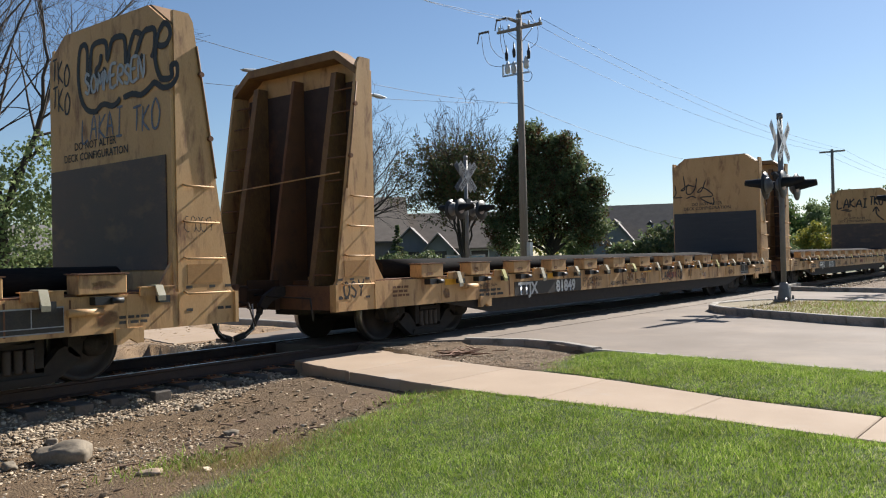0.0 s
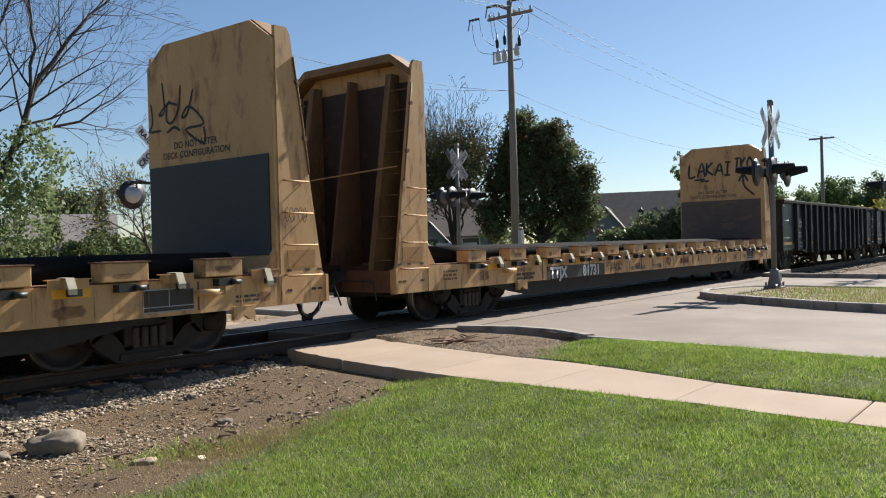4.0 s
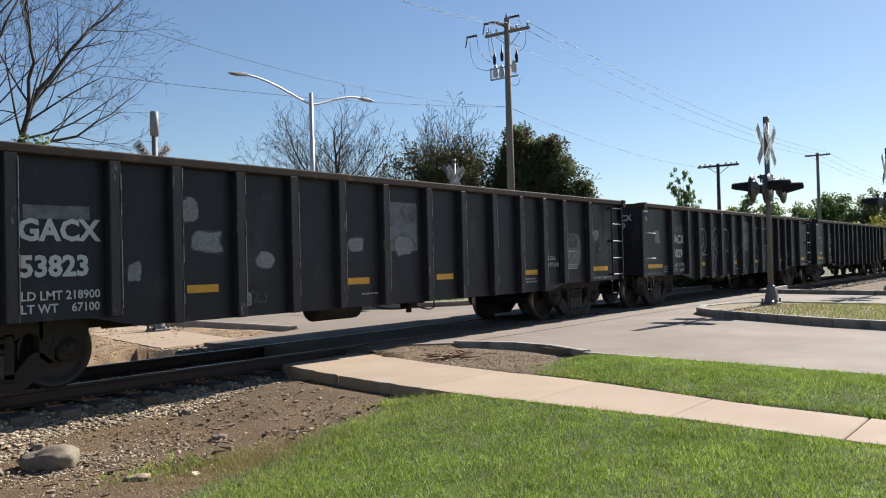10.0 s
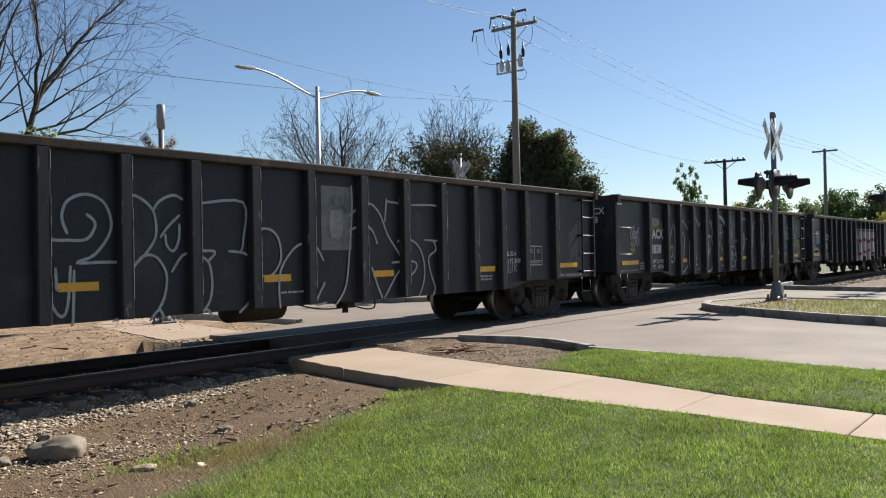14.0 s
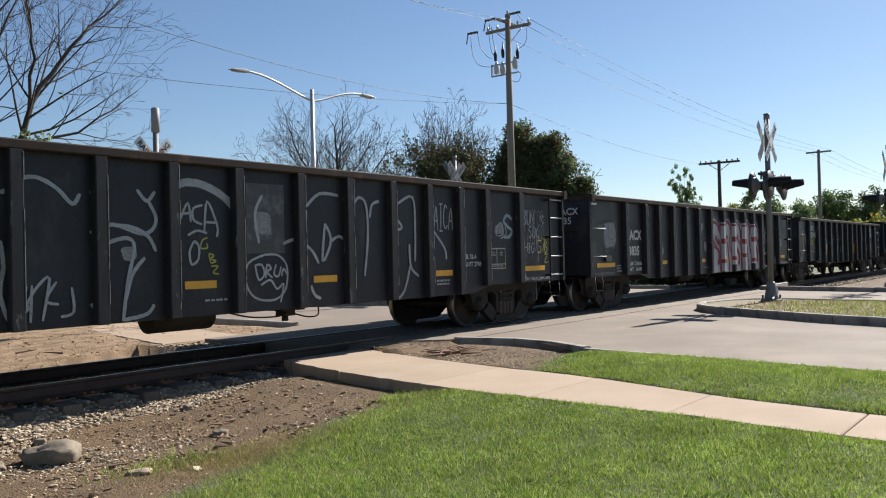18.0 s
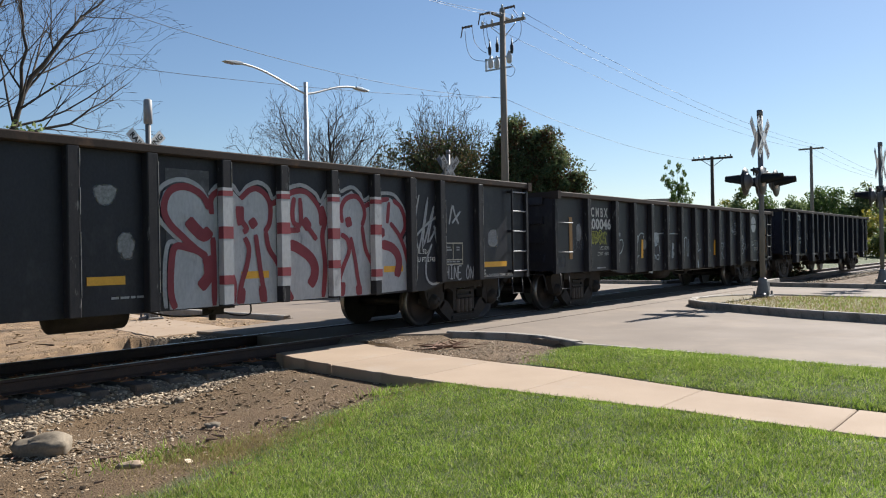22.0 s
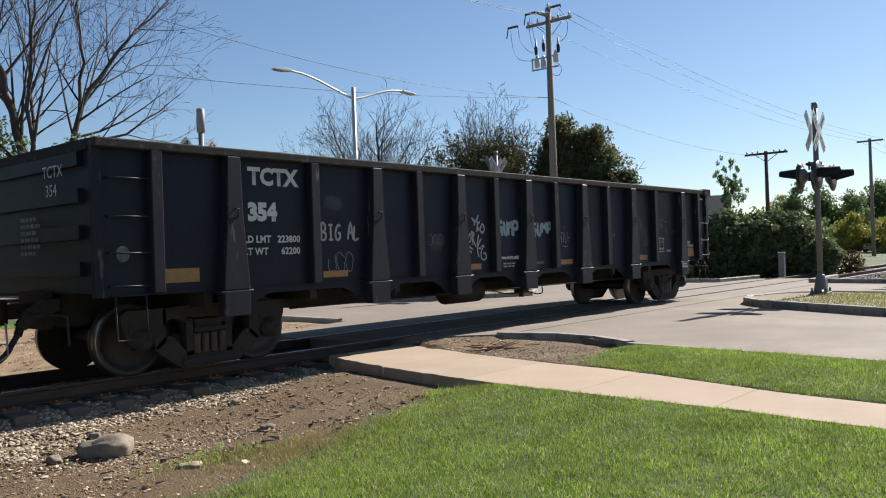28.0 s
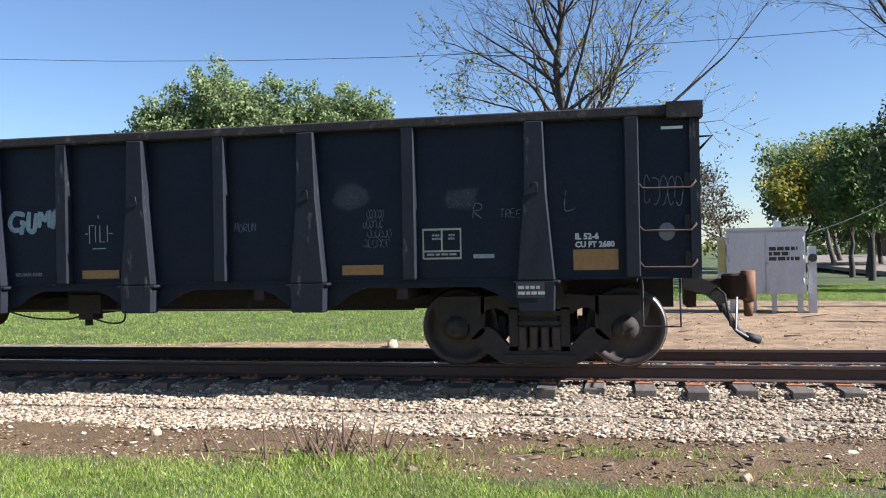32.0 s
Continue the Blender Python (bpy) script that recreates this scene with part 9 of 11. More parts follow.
    (xa, za), (xb, zb) = roof[0], roof[1]
    bm.faces.new([bm.verts.new(p) for p in ((xa + 0.02, -0.76, za + 0.08), (xa + 0.02, 0.76, za + 0.08), (xb - 0.04, 0.66, zb - 0.02), (xb - 0.04, -0.66, zb - 0.02))])
    part("back_window", bm, GLASS, car)
    bm = bmesh.new()
    box(bm, L2 - 0.06, L2 + 0.02, -0.42, 0.42, 0.5, 0.72)
    part("grille", bm, BLACK_METAL, car, bevel=0.02)
    bm = bmesh.new()
    box(bm, L2 - 0.1, L2 + 0.03, -0.85, 0.85, 0.33, 0.37)
    box(bm, L2 - 0.02, L2 + 0.035, -0.4, 0.4, 0.6, 0.63)
    part("front_trim", bm, CHROME, car)
    bm = bmesh.new()
    box(bm, L2 + 0.01, L2 + 0.03, -0.16, 0.16, 0.42, 0.52)
    part("front_plate", bm, SIGN_WHITE, car, "blank pale plate")
    bm = bmesh.new()
    box(bm, -L2 + 0.1, L2 - 0.1, -0.75, 0.75, 0.22, 0.4)
    part("underbody", bm, BLACK_METAL, car)
    return car


suv = vehicle("suv", "steel blue sport utility vehicle driving towards the crossing", CAR_BLUE, pose(0, 0, 0), 1.7, 4.95)
LOT = [("suv", "white sport utility vehicle parked in the lot", CAR_WHITE, 34.5, 50.5, 1.68, True, 200), ("sedan", "dark sedan parked in the lot", CAR_DARK, 39.0, 47.0, 1.45, False, 20), ("sedan", "silver sedan parked in the lot", CAR_SILVER, 44.5, 40.5, 1.45, False, 35),
       ("suv", "dark sport utility vehicle parked in the lot", CAR_DARK, 47.5, 37.5, 1.75, True, 210), ("sedan", "silver sedan parked in the lot", CAR_SILVER, 31.5, 53.5, 1.45, False, 195),
       ("sedan", "silver sedan in the distant car park", CAR_SILVER, 104, 17.5, 1.5, False, 70), ("suv", "white sport utility vehicle in the distant car park", CAR_WHITE, 106.5, 13.6, 1.7, True, 75), ("sedan", "dark sedan in the distant car park", CAR_DARK, 105.5, 21.0, 1.5, False, 250)]
for nm, lb, pt, x, y, tl, isuv, ang in LOT:
    vehicle(nm, lb, pt, pose(x, y, ground_z(x, y), 0, 0, ang), tl, 4.8, isuv)


# ---- houses ----
def house(name, label, x, y, rz, w, d, eave, ridge, wall_mat, roof_mat, porch=None, windows=()):
    """Gabled house; x along its ridge, front towards -y."""
    hs = thing(name, label, "building", "houses behind the railway", pose(x, y, ground_z(x, y), 0, 0, rz))
    bm = bmesh.new()
    prism(bm, [(-d / 2, -0.3), (d / 2, -0.3), (d / 2, eave), (0, ridge - 0.12), (-d / 2, eave)], "x", -w / 2, w / 2)
    part("wall", bm, wall_mat, hs)
    for s in (-1, 1):
        bm = bmesh.new()
        e, o = 0.45, 0.4
        sl = (ridge - eave) / (d / 2)
        prism(bm, [(s * (d / 2 + e), eave - sl * e), (0, ridge), (0, ridge + 0.16), (s * (d / 2 + e), eave - sl * e + 0.16)], "x", -w / 2 - o, w / 2 + o)
        part("roof", bm, roof_mat, hs)
    for i, (a, b, ww, hh) in enumerate(windows):
        bm = bmesh.new()
        box(bm, a - ww / 2, a + ww / 2, -d / 2 - 0.03, -d / 2 - 0.005, b, b + hh)
        wn_ = part("window", bm, SIGN_WHITE, hs)
        bm = bmesh.new()
        box(bm, a - ww / 2 + 0.08, a + ww / 2 - 0.08, -d / 2 - 0.045, -d / 2 - 0.032, b + 0.08, b + hh - 0.08)
        part("pane", bm, GLASS, wn_)
    for px_, pw, pd, pe, pr in porch or ():
        bm = bmesh.new()
        prism(bm, [(px_ - pw / 2, -0.3), (px_ + pw / 2, -0.3), (px_ + pw / 2, pe), (px_, pr - 0.1), (px_ - pw / 2, pe)], "y", -d / 2 - pd, -d / 2)
        pb = part("porch_wall", bm, SIDING_GREEN, hs)
        for s in (-1, 1):
            bm = bmesh.new()
            sl = (pr - pe) / (pw / 2)
            prism(bm, [(px_ + s * (pw / 2 + 0.4), pe - sl * 0.4), (px_, pr), (px_, pr + 0.14), (px_ + s * (pw / 2 + 0.4), pe - sl * 0.4 + 0.14)], "y", -d / 2 - pd - 0.4, -d / 2 + 1.5)
            part("porch_roof", bm, ROOF_PALE, hs)
        bm = bmesh.new()
        box(bm, px_ - 0.7, px_ + 0.7, -d / 2 - pd - 0.03, -d / 2 - pd - 0.004, 0.9, 2.2)
        part("porch_window", bm, GLASS, hs)
    return hs


house("meeting_hall", "large tan hall with a long taupe shingle roof", 52.5, 45.5, -47, 15, 12, 3.4, 7.3, SIDING, ROOF, windows=((-5, 1.0, 1.4, 1.6), (-1.5, 1.0, 1.4, 1.6), (2, 1.0, 1.4, 1.6)))
house("house", "low taupe-roofed house with two small pale gables", 59.5, 36.5, -55, 10, 9, 2.6, 5.6, SIDING_GREEN, ROOF, porch=((-2.6, 3.6, 1.6, 2.4, 4.2), (-0.2, 2.6, 2.6, 2.2, 3.6)), windows=((3.2, 0.9, 1.6, 1.4),))
house("house", "taupe-roofed grey-blue house with a pale front gable", 69.5, 22.0, -68, 9, 8.5, 2.6, 5.7, SIDING_GREEN, ROOF, porch=((-1.8, 3.4, 1.8, 2.3, 4.3),), windows=((2.4, 0.9, 1.8, 1.4),))
house("house", "small pale house behind the shrubs", 28.5, 48.0, -30, 10, 8, 2.4, 4.6, SIDING, ROOF_PALE, windows=((-2, 0.9, 1.4, 1.2), (2, 0.9, 1.4, 1.2)))
house("house", "brick house far down the side road", 41.0, 100.0, 10, 14, 9, 2.8, 5.2, RUST, ROOF, windows=((-3, 0.9, 1.6, 1.3), (3, 0.9, 1.6, 1.3)))
sign_board = thing("notice_board", "wide pale blue and white notice board in the hedge", "sign", "", pose(42.5, 21.5, -0.2, 0, 0, -60))
bm = bmesh.new()
box(bm, -1.3, 1.3, -0.05, 0.05, 0.5, 1.7)
part("board", bm, CAR_SILVER, sign_board)
bm = bmesh.new()
box(bm, -1.2, 1.2, -0.062, -0.054, 0.6, 1.6)
part("board_face", bm, material("pale_blue_face", (0.30, 0.42, 0.55), (0.4, 0.5, 0.6), 0.5, bump=0, scale=2), sign_board, "pale blue face")


# ---- trees and shrubs ----
def limbs(seed, h, spread, depth, kids, trunk, r0, lean=(0, 0), droop=0.0, wob=0.16, ratio=0.74):
    """Grows a tree: tapering limbs as (start, end, radius, radius), and the twig ends."""
    r = random.Random(seed)
    segs, ends = [], []

    def grow(p, d, length, rad, level):
        n = 3 if level < depth - 1 else 2
        for k in range(n):
            d = (d + Vector((r.gauss(0, wob), r.gauss(0, wob), r.gauss(0, wob) * 0.7 + (0.06 - droop) * (level > 0)))).normalized()
            q = p + d * (length / n)
            r1 = max(rad * (0.88 if k < n - 1 else 0.78), 0.007)
            segs.append((p.copy(), q.copy(), rad, r1, level))
            p, rad = q, r1
            if 0 < level < depth and k < n - 1 and r.random() < 0.75:
                side(p, d, length * 0.62, rad * 0.5, level + 1)
        if level >= depth:
            ends.append((p.copy(), d.copy()))
            return
        m = r.choice(kids)
        for i in range(m):
            side(p, d, length * ratio * r.uniform(0.75, 1.1), rad * (0.8 if i == 0 else 0.62), level + 1, i == 0, i * math.tau / m + r.uniform(-0.5, 0.5))

    def side(p, d, length, rad, level, main=False, roll=None):
        ax = d.orthogonal().normalized()
        ax.rotate(Matrix.Rotation(roll if roll is not None else r.uniform(0, math.tau), 3, d))
        a = r.uniform(0.1, 0.35) if main else r.uniform(0.45, 0.95) * spread
        e = d.copy()
        e.rotate(Matrix.Rotation(a, 3, ax))
        grow(p, e, length, max(rad, 0.011), level)

    grow(Vector((0, 0, -0.2)), Vector((lean[0], lean[1], 1)).normalized(), trunk, r0, 0)
    top = max(s[1].z for s in segs)
    k = h / top
    return [(a * k, b * k, ra, rb, l) for a, b, ra, rb, l in segs], [(p * k, d) for p, d in ends]


def limb_mesh(name, segs, mat_, fine=1.0):
    V, F = [], []
    for a, b, ra, rb, l in segs:
        d = (b - a).normalized()
        u = d.orthogonal().normalized()
        v = d.cross(u)
        n = 7 if l == 0 else 5 if l < 3 else 3
        base = len(V)
        for p, rr in ((a, ra), (b, rb)):
            for k in range(6):
                t = min(k, n - 1) * math.tau / n if n < 6 else k * math.tau / 6
                V.append(p + (u * math.cos(t) + v * math.sin(t)) * rr * fine)
        m = min(n, 6)
        for k in range(m):
            F.append((base + k, base + (k + 1) % m, base + 6 + (k + 1) % m, base + 6 + k))
    me = raw_mesh(name, [tuple(p) for p in V], F, mat_, True)
    return me


def leaf_quads(centres, n, spread, size, seed, squash=1.0, hang=0.0):
    """Small leaves scattered round centres: vertices and faces of a mesh."""
    g = np.random.default_rng(seed)
    c = np.repeat(np.asarray(centres, float), n, axis=0)
    off = g.normal(0, 1, c.shape)
    off *= (g.random(len(c)) ** 0.4 / np.maximum(np.linalg.norm(off, axis=1), 1e-6))[:, None] * spread
    off[:, 2] = off[:, 2] * squash - hang * g.random(len(c))
    p = c + off
    a = g.normal(0, 1, c.shape)
    a /= np.linalg.norm(a, axis=1)[:, None]
    b = np.cross(a, g.normal(0, 1, c.shape))
    b /= np.maximum(np.linalg.norm(b, axis=1), 1e-6)[:, None]
    s = size * g.uniform(0.6, 1.25, len(c))[:, None]
    V = np.stack([p - a * s, p + b * s * 0.55, p + a * s, p - b * s * 0.55], 1).reshape(-1, 3)
    F = np.arange(len(V)).reshape(-1, 4)
    return V, F


def tree(name, label, x, y, h, spread=1.0, seed=1, depth=5, kids=(2, 3, 3), trunk=2.6, r0=0.22, bark=None, leaf=None, per=10, cloud=0.5, size=0.09, share=1.0, low=None, lean=(0, 0), droop=0.0, fine=1.0, group="trees around the crossing", ratio=0.74):
    tr_ = thing(name, label, "tree", group, pose(x, y, ground_z(x, y) - 0.02))
    segs, ends = limbs(seed, h, spread, depth, kids, trunk, r0, lean, droop, ratio=ratio)
    for nm, lo, hi in (("trunk", 0, 1), ("limb", 2, 3), ("twig", 4, 9)):
        some = [s for s in segs if lo <= s[4] <= hi]
        if some:
            ob = new(nm, limb_mesh(nm, some, bark or BARK, fine))
            ob.parent = tr_
            if nm == "twig":
                tagged(ob, kind="stuff")
    r = random.Random(seed + 99)
    pts = [p for p, d in ends if r.random() < share and (low is None or p.z < low * r.uniform(0.8, 1.2))]
    if leaf and pts:
        V, F = leaf_quads([tuple(p) for p in pts], per, cloud, size, seed)
        ob = new("crown", raw_mesh("crown", V, F, leaf))
        ob.parent = tr_
    return tr_


def shrub(name, label, blobs, leaf, n, size, seed, stems=True, cat="shrub", category_group="shrubs"):
    """A leafy mass over a few rounded clumps (x, y, z, rx, rz) with stems inside."""
    sh = thing(name, label, cat, category_group, pose(blobs[0][0], blobs[0][1], ground_z(blobs[0][0], blobs[0][1])))
    g = np.random.default_rng(seed)
    C = []
    for bx_, by_, bz, rx, rz in blobs:
        d = g.normal(0, 1, (n, 3))
        d /= np.linalg.norm(d, axis=1)[:, None]
        rad = g.uniform(0.55, 1.0, n) ** 0.6 * (1 + 0.25 * np.sin(d[:, 0] * 5 + bx_) * np.sin(d[:, 2] * 6 + by_))
        p = d * rad[:, None] * [rx, rx, rz] + [bx_ - blobs[0][0], by_ - blobs[0][1], bz]
        C.append(p[p[:, 2] > 0.05])
    V, F = leaf_quads(np.concatenate(C), 4, 0.22, size, seed)
    ob = new("crown", raw_mesh("crown", V, F, leaf))
    ob.parent = sh
    if stems:
        bm = bmesh.new()
        r = random.Random(seed)
        for bx_, by_, bz, rx, rz in blobs:
            for k in range(7):
                a = r.uniform(0, math.tau)
                p0 = Vector((bx_ - blobs[0][0] + r.uniform(-0.2, 0.2), by_ - blobs[0][1] + r.uniform(-0.2, 0.2), 0))
                rod(bm, p0, p0 + Vector((math.cos(a) * rx * 0.6, math.sin(a) * rx * 0.6, bz + rz * 0.4)), 0.04, 0.012, 5)
        part("trunk", bm, BARK_DARK, sh)
    return sh


def smooth_line(pts, step):
    """Points every step or so along a smooth line through pts."""
    P = [Vector(p) for p in pts]
    P = [P[0] * 2 - P[1]] + P + [P[-1] * 2 - P[-2]]
    out = [P[1].copy()]
    for a, b, c, d in zip(P, P[1:], P[2:], P[3:]):
        n = max(1, round((c - b).length / step))
        for k in range(1, n + 1):
            t = k / n
            out.append(0.5 * (2 * b + (c - a) * t + (2 * a - 5 * b + 4 * c - d) * t * t + (3 * b - a - 3 * c + d) * t ** 3))
    return out


def branch_out(stems, seed, depth=4, up=0.10, wob=0.07, dense=1.0, first=0.3, reach=0.5, thin=0.009):
    """Side branches and twigs along given main stems (radius, points); returns pieces stem by stem, and the ends."""
    r = random.Random(seed)
    per, ends = [], []

    def twig(p, d, length, rad, level, out):
        n = 4 if length > 1.8 else 3 if length > 0.8 else 2
        rad = max(rad, thin)
        for k in range(n):
            d = (d + Vector((r.gauss(0, wob), r.gauss(0, wob), r.gauss(0, wob) + up * 0.5))).normalized()
            q = p + d * (length / n)
            r1 = max(rad * (0.8 if k < n - 1 else 0.6), thin * 0.8)
            out.append((p.copy(), q.copy(), rad, r1, level))
            p, rad = q, r1
            if level < depth and (k < n - 1 or length > 0.5):
                for i in range(2 if k == n - 1 else 1):
                    if r.random() < 0.85 * dense:
                        fork(p, d, length * r.uniform(0.38, 0.62), rad * 0.62, level + 1, out)
        ends.append((p.copy(), d.copy()))

    def fork(p, d, length, rad, level, out):
        ax = d.orthogonal().normalized()
        ax.rotate(Matrix.Rotation(r.uniform(0, math.tau), 3, d))
        e = d.copy()
        e.rotate(Matrix.Rotation(r.uniform(0.42, 0.85), 3, ax))
        e = (e + Vector((0, 0, up))).normalized()
        twig(p, e, max(length, 0.25), rad, level, out)

    for rad, pts in stems:
        line = smooth_line(pts, 0.6)
        total = len(line) - 1
        out = []
        for k in range(total):
            f0, f1 = k / total, (k + 1) / total
            a, b = line[k], line[k + 1]
            if 0 < k < total - 1:
                b += Vector((r.gauss(0, 0.05), r.gauss(0, 0.05), 0))
            out.append((a.copy(), b.copy(), rad * (1 - 0.82 * f0), rad * (1 - 0.82 * f1), 0))
            if f1 > first:
                for i in range(r.choice((1, 1, 2))):
                    if r.random() < dense:
                        fork(b, (b - a).normalized(), (total * 0.6 * (1 - f1) * reach + 0.9) * r.uniform(0.6, 1.15), rad * (1 - 0.82 * f1) * 0.5, 1, out)
        per.append(out)
    return per, ends


def stemmed_tree(label, x, y, stems, seed, bark, depth=4, up=0.10, dense=1.0, first=0.3, reach=0.5, thin=0.009, leaf=None, share=0.3, low=9.0, per=6, cloud=0.4, size=0.08, wob=0.07):
    tr_ = thing("tree", label, "tree", "trees around the crossing", pose(x, y, ground_z(x, y) - 0.05))
    pieces, ends = branch_out(stems, seed, depth, up, wob, dense, first, reach, thin)
    fine = []
    for k, out in enumerate(pieces):
        nm = "trunk" if k == 0 else "limb"
        new(nm, limb_mesh(nm, [s for s in out if s[4] <= 1], bark)).parent = tr_
        fine += [s for s in out if s[4] > 1]
    ob = new("twig", limb_mesh("twig", fine, bark))
    ob.parent = tr_
    tagged(ob, kind="stuff")
    r = random.Random(seed + 5)
    pts = [tuple(p) for p, d in ends if r.random() < share and p.z < low * r.uniform(0.75, 1.15)]
    if leaf and pts:
        V, F = leaf_quads(pts, per, cloud, size, seed)
        new("crown", raw_mesh("crown", V, F, leaf)).parent = tr_
    return tr_


def vase(n, fork, radius, top, r0, seed, belly=0.55):
    """Main stems that rise from a low fork and spread like a vase."""
    r = random.Random(seed)
    out = [(r0, [(0, 0, 0), (0.05, 0, fork), (0.25, 0.1, fork + (top - fork) * 0.5), (r.uniform(-0.4, 0.4), 0.2, fork + (top - fork) * 0.86)])]
    for k in range(n):
        a = k * 2.4 + r.uniform(-0.3, 0.3)
        q = radius * (1.0 if k % 2 == 0 else 0.62) * r.uniform(0.85, 1.05)
        h = fork + (top - fork) * (r.uniform(0.42, 0.7) if k % 2 == 0 else r.uniform(0.75, 0.97))
        z0 = fork * r.uniform(0.75, 1.15) if k < 5 else fork + (top - fork) * r.uniform(0.05, 0.3)
        h = max(h, z0 + 1.6)
        c, s_ = math.cos(a), math.sin(a)
        out.append((r0 * (r.uniform(0.42, 0.55) if k < 5 else r.uniform(0.22, 0.32)), [(0.03 * c, 0.03 * s_, z0), (q * 0.3 * c, q * 0.3 * s_, z0 + (h - z0) * 0.42), (q * belly * 1.25 * c, q * belly * 1.25 * s_, z0 + (h - z0) * 0.72), (q * c, q * s_, h)]))
    return out


stemmed_tree("big many-stemmed half-bare tree beside the side road", 11.75, 16.7,
             [(w * 0.74, line) for w, line in [(0.26, [(0, 0, 0), (0.1, 0, 3.2), (-0.6, 0.3, 6.5), (-1.4, 0.4, 10.0), (-2.2, 0.8, 15.0)]),
              (0.17, [(0.1, 0, 3.0), (0.9, -0.2, 5.2), (1.7, -0.3, 7.4), (3.6, -0.2, 9.8), (5.4, 0.2, 11.6)]),
              (0.085, [(1.3, -0.3, 6.6), (1.3, -0.5, 8.2), (1.2, -0.6, 10.0), (1.5, -0.8, 13.5)]),
              (0.11, [(0.1, 0, 3.3), (-0.3, -0.3, 6.0), (-0.2, -0.5, 9.0), (0.2, -0.6, 14.5)]),
              (0.13, [(0.0, 0, 2.8), (-1.6, -0.2, 5.0), (-3.0, -0.4, 7.0), (-4.4, -0.4, 9.6), (-5.6, -0.3, 13.2)]),
              (0.09, [(0.4, -0.1, 4.4), (1.4, -0.3, 5.5), (2.8, -0.4, 6.0), (4.0, -0.5, 6.9), (5.0, -0.6, 7.7)]),
              (0.09, [(-0.2, 0.3, 4.5), (-1.6, 0.8, 6.6), (-2.2, 1.2, 10), (-3.2, 1.4, 13.5)]),
              (0.09, [(0.1, 0.2, 4.0), (0.3, 1.0, 7.0), (0.6, 1.6, 10.0), (0.8, 2.0, 14.0)])]],
             11, BARK_MID, 4, 0.05, 0.93, 0.26, 0.42, 0.0065, LEAF_GREEN, 0.06, 6.5)
shrub("shrub", "leafy suckers round the big tree trunk", [(11.6, 16.4, 3.2, 1.4, 1.5), (12.7, 16.0, 4.3, 1.1, 1.4), (10.8, 17.4, 4.8, 1.1, 1.2), (12.3, 15.9, 2.6, 1.2, 1.2)], LEAF_WILLOW, 330, 0.09, 21, False)
stemmed_tree("tall bare grey-barked tree with a few yellow-green leaves", -2.0, 23.5,
             [(0.27, [(0, 0, 0), (0.05, 0, 5), (-0.1, 0.2, 9), (0.2, 0.3, 16.5)]),
              (0.11, [(0.05, 0, 4.2), (1.3, -0.2, 6.6), (2.2, -0.3, 8.4), (3.6, -0.4, 12.6)]),
              (0.08, [(0, 0, 6.6), (-1.4, -0.2, 8.4), (-3.2, -0.2, 9.6), (-5.0, 0, 10.4)]),
              (0.07, [(0, 0, 5.6), (-1.6, 0.2, 7.2), (-3.2, 0.3, 7.8), (-4.6, 0.4, 8.2)]),
              (0.08, [(0, 0, 8.6), (1.2, 0.6, 10.8), (2.0, 0.8, 14.0)]),
              (0.07, [(0, 0, 9), (-1.2, 0.6, 11.6), (-1.8, 0.8, 14.6)]),
              (0.07, [(0, 0, 5), (0.8, 1.2, 7.4), (1.6, 2.4, 9.2)])],
             23, BARK_MID, 4, 0.04, 0.95, 0.2, 0.5, 0.0075, LEAF_YELLOW, 0.3, 10.5, 5, 0.4, 0.085)
stemmed_tree("bare spreading tree with fine twigs on the lawn", 36.9, 26.3, vase(20, 2.0, 5.5, 11.2, 0.25, 5, 0.6), 5, BARK_MID, 4, 0.04, 0.9, 0.3, 0.42, 0.008, wob=0.08)
stemmed_tree("slender bare tree with russet leaves below", 41.4, 20.8, vase(13, 1.6, 3.5, 10.4, 0.17, 8, 0.62) + vase(13, 1.9, 2.6, 11.6, 0.14, 18)[1:], 8, BARK_MID, 4, 0.08, 0.9, 0.3, 0.34, 0.0095, LEAF_DUSK, 0.9, 7.6, 12, 0.5, 0.1)


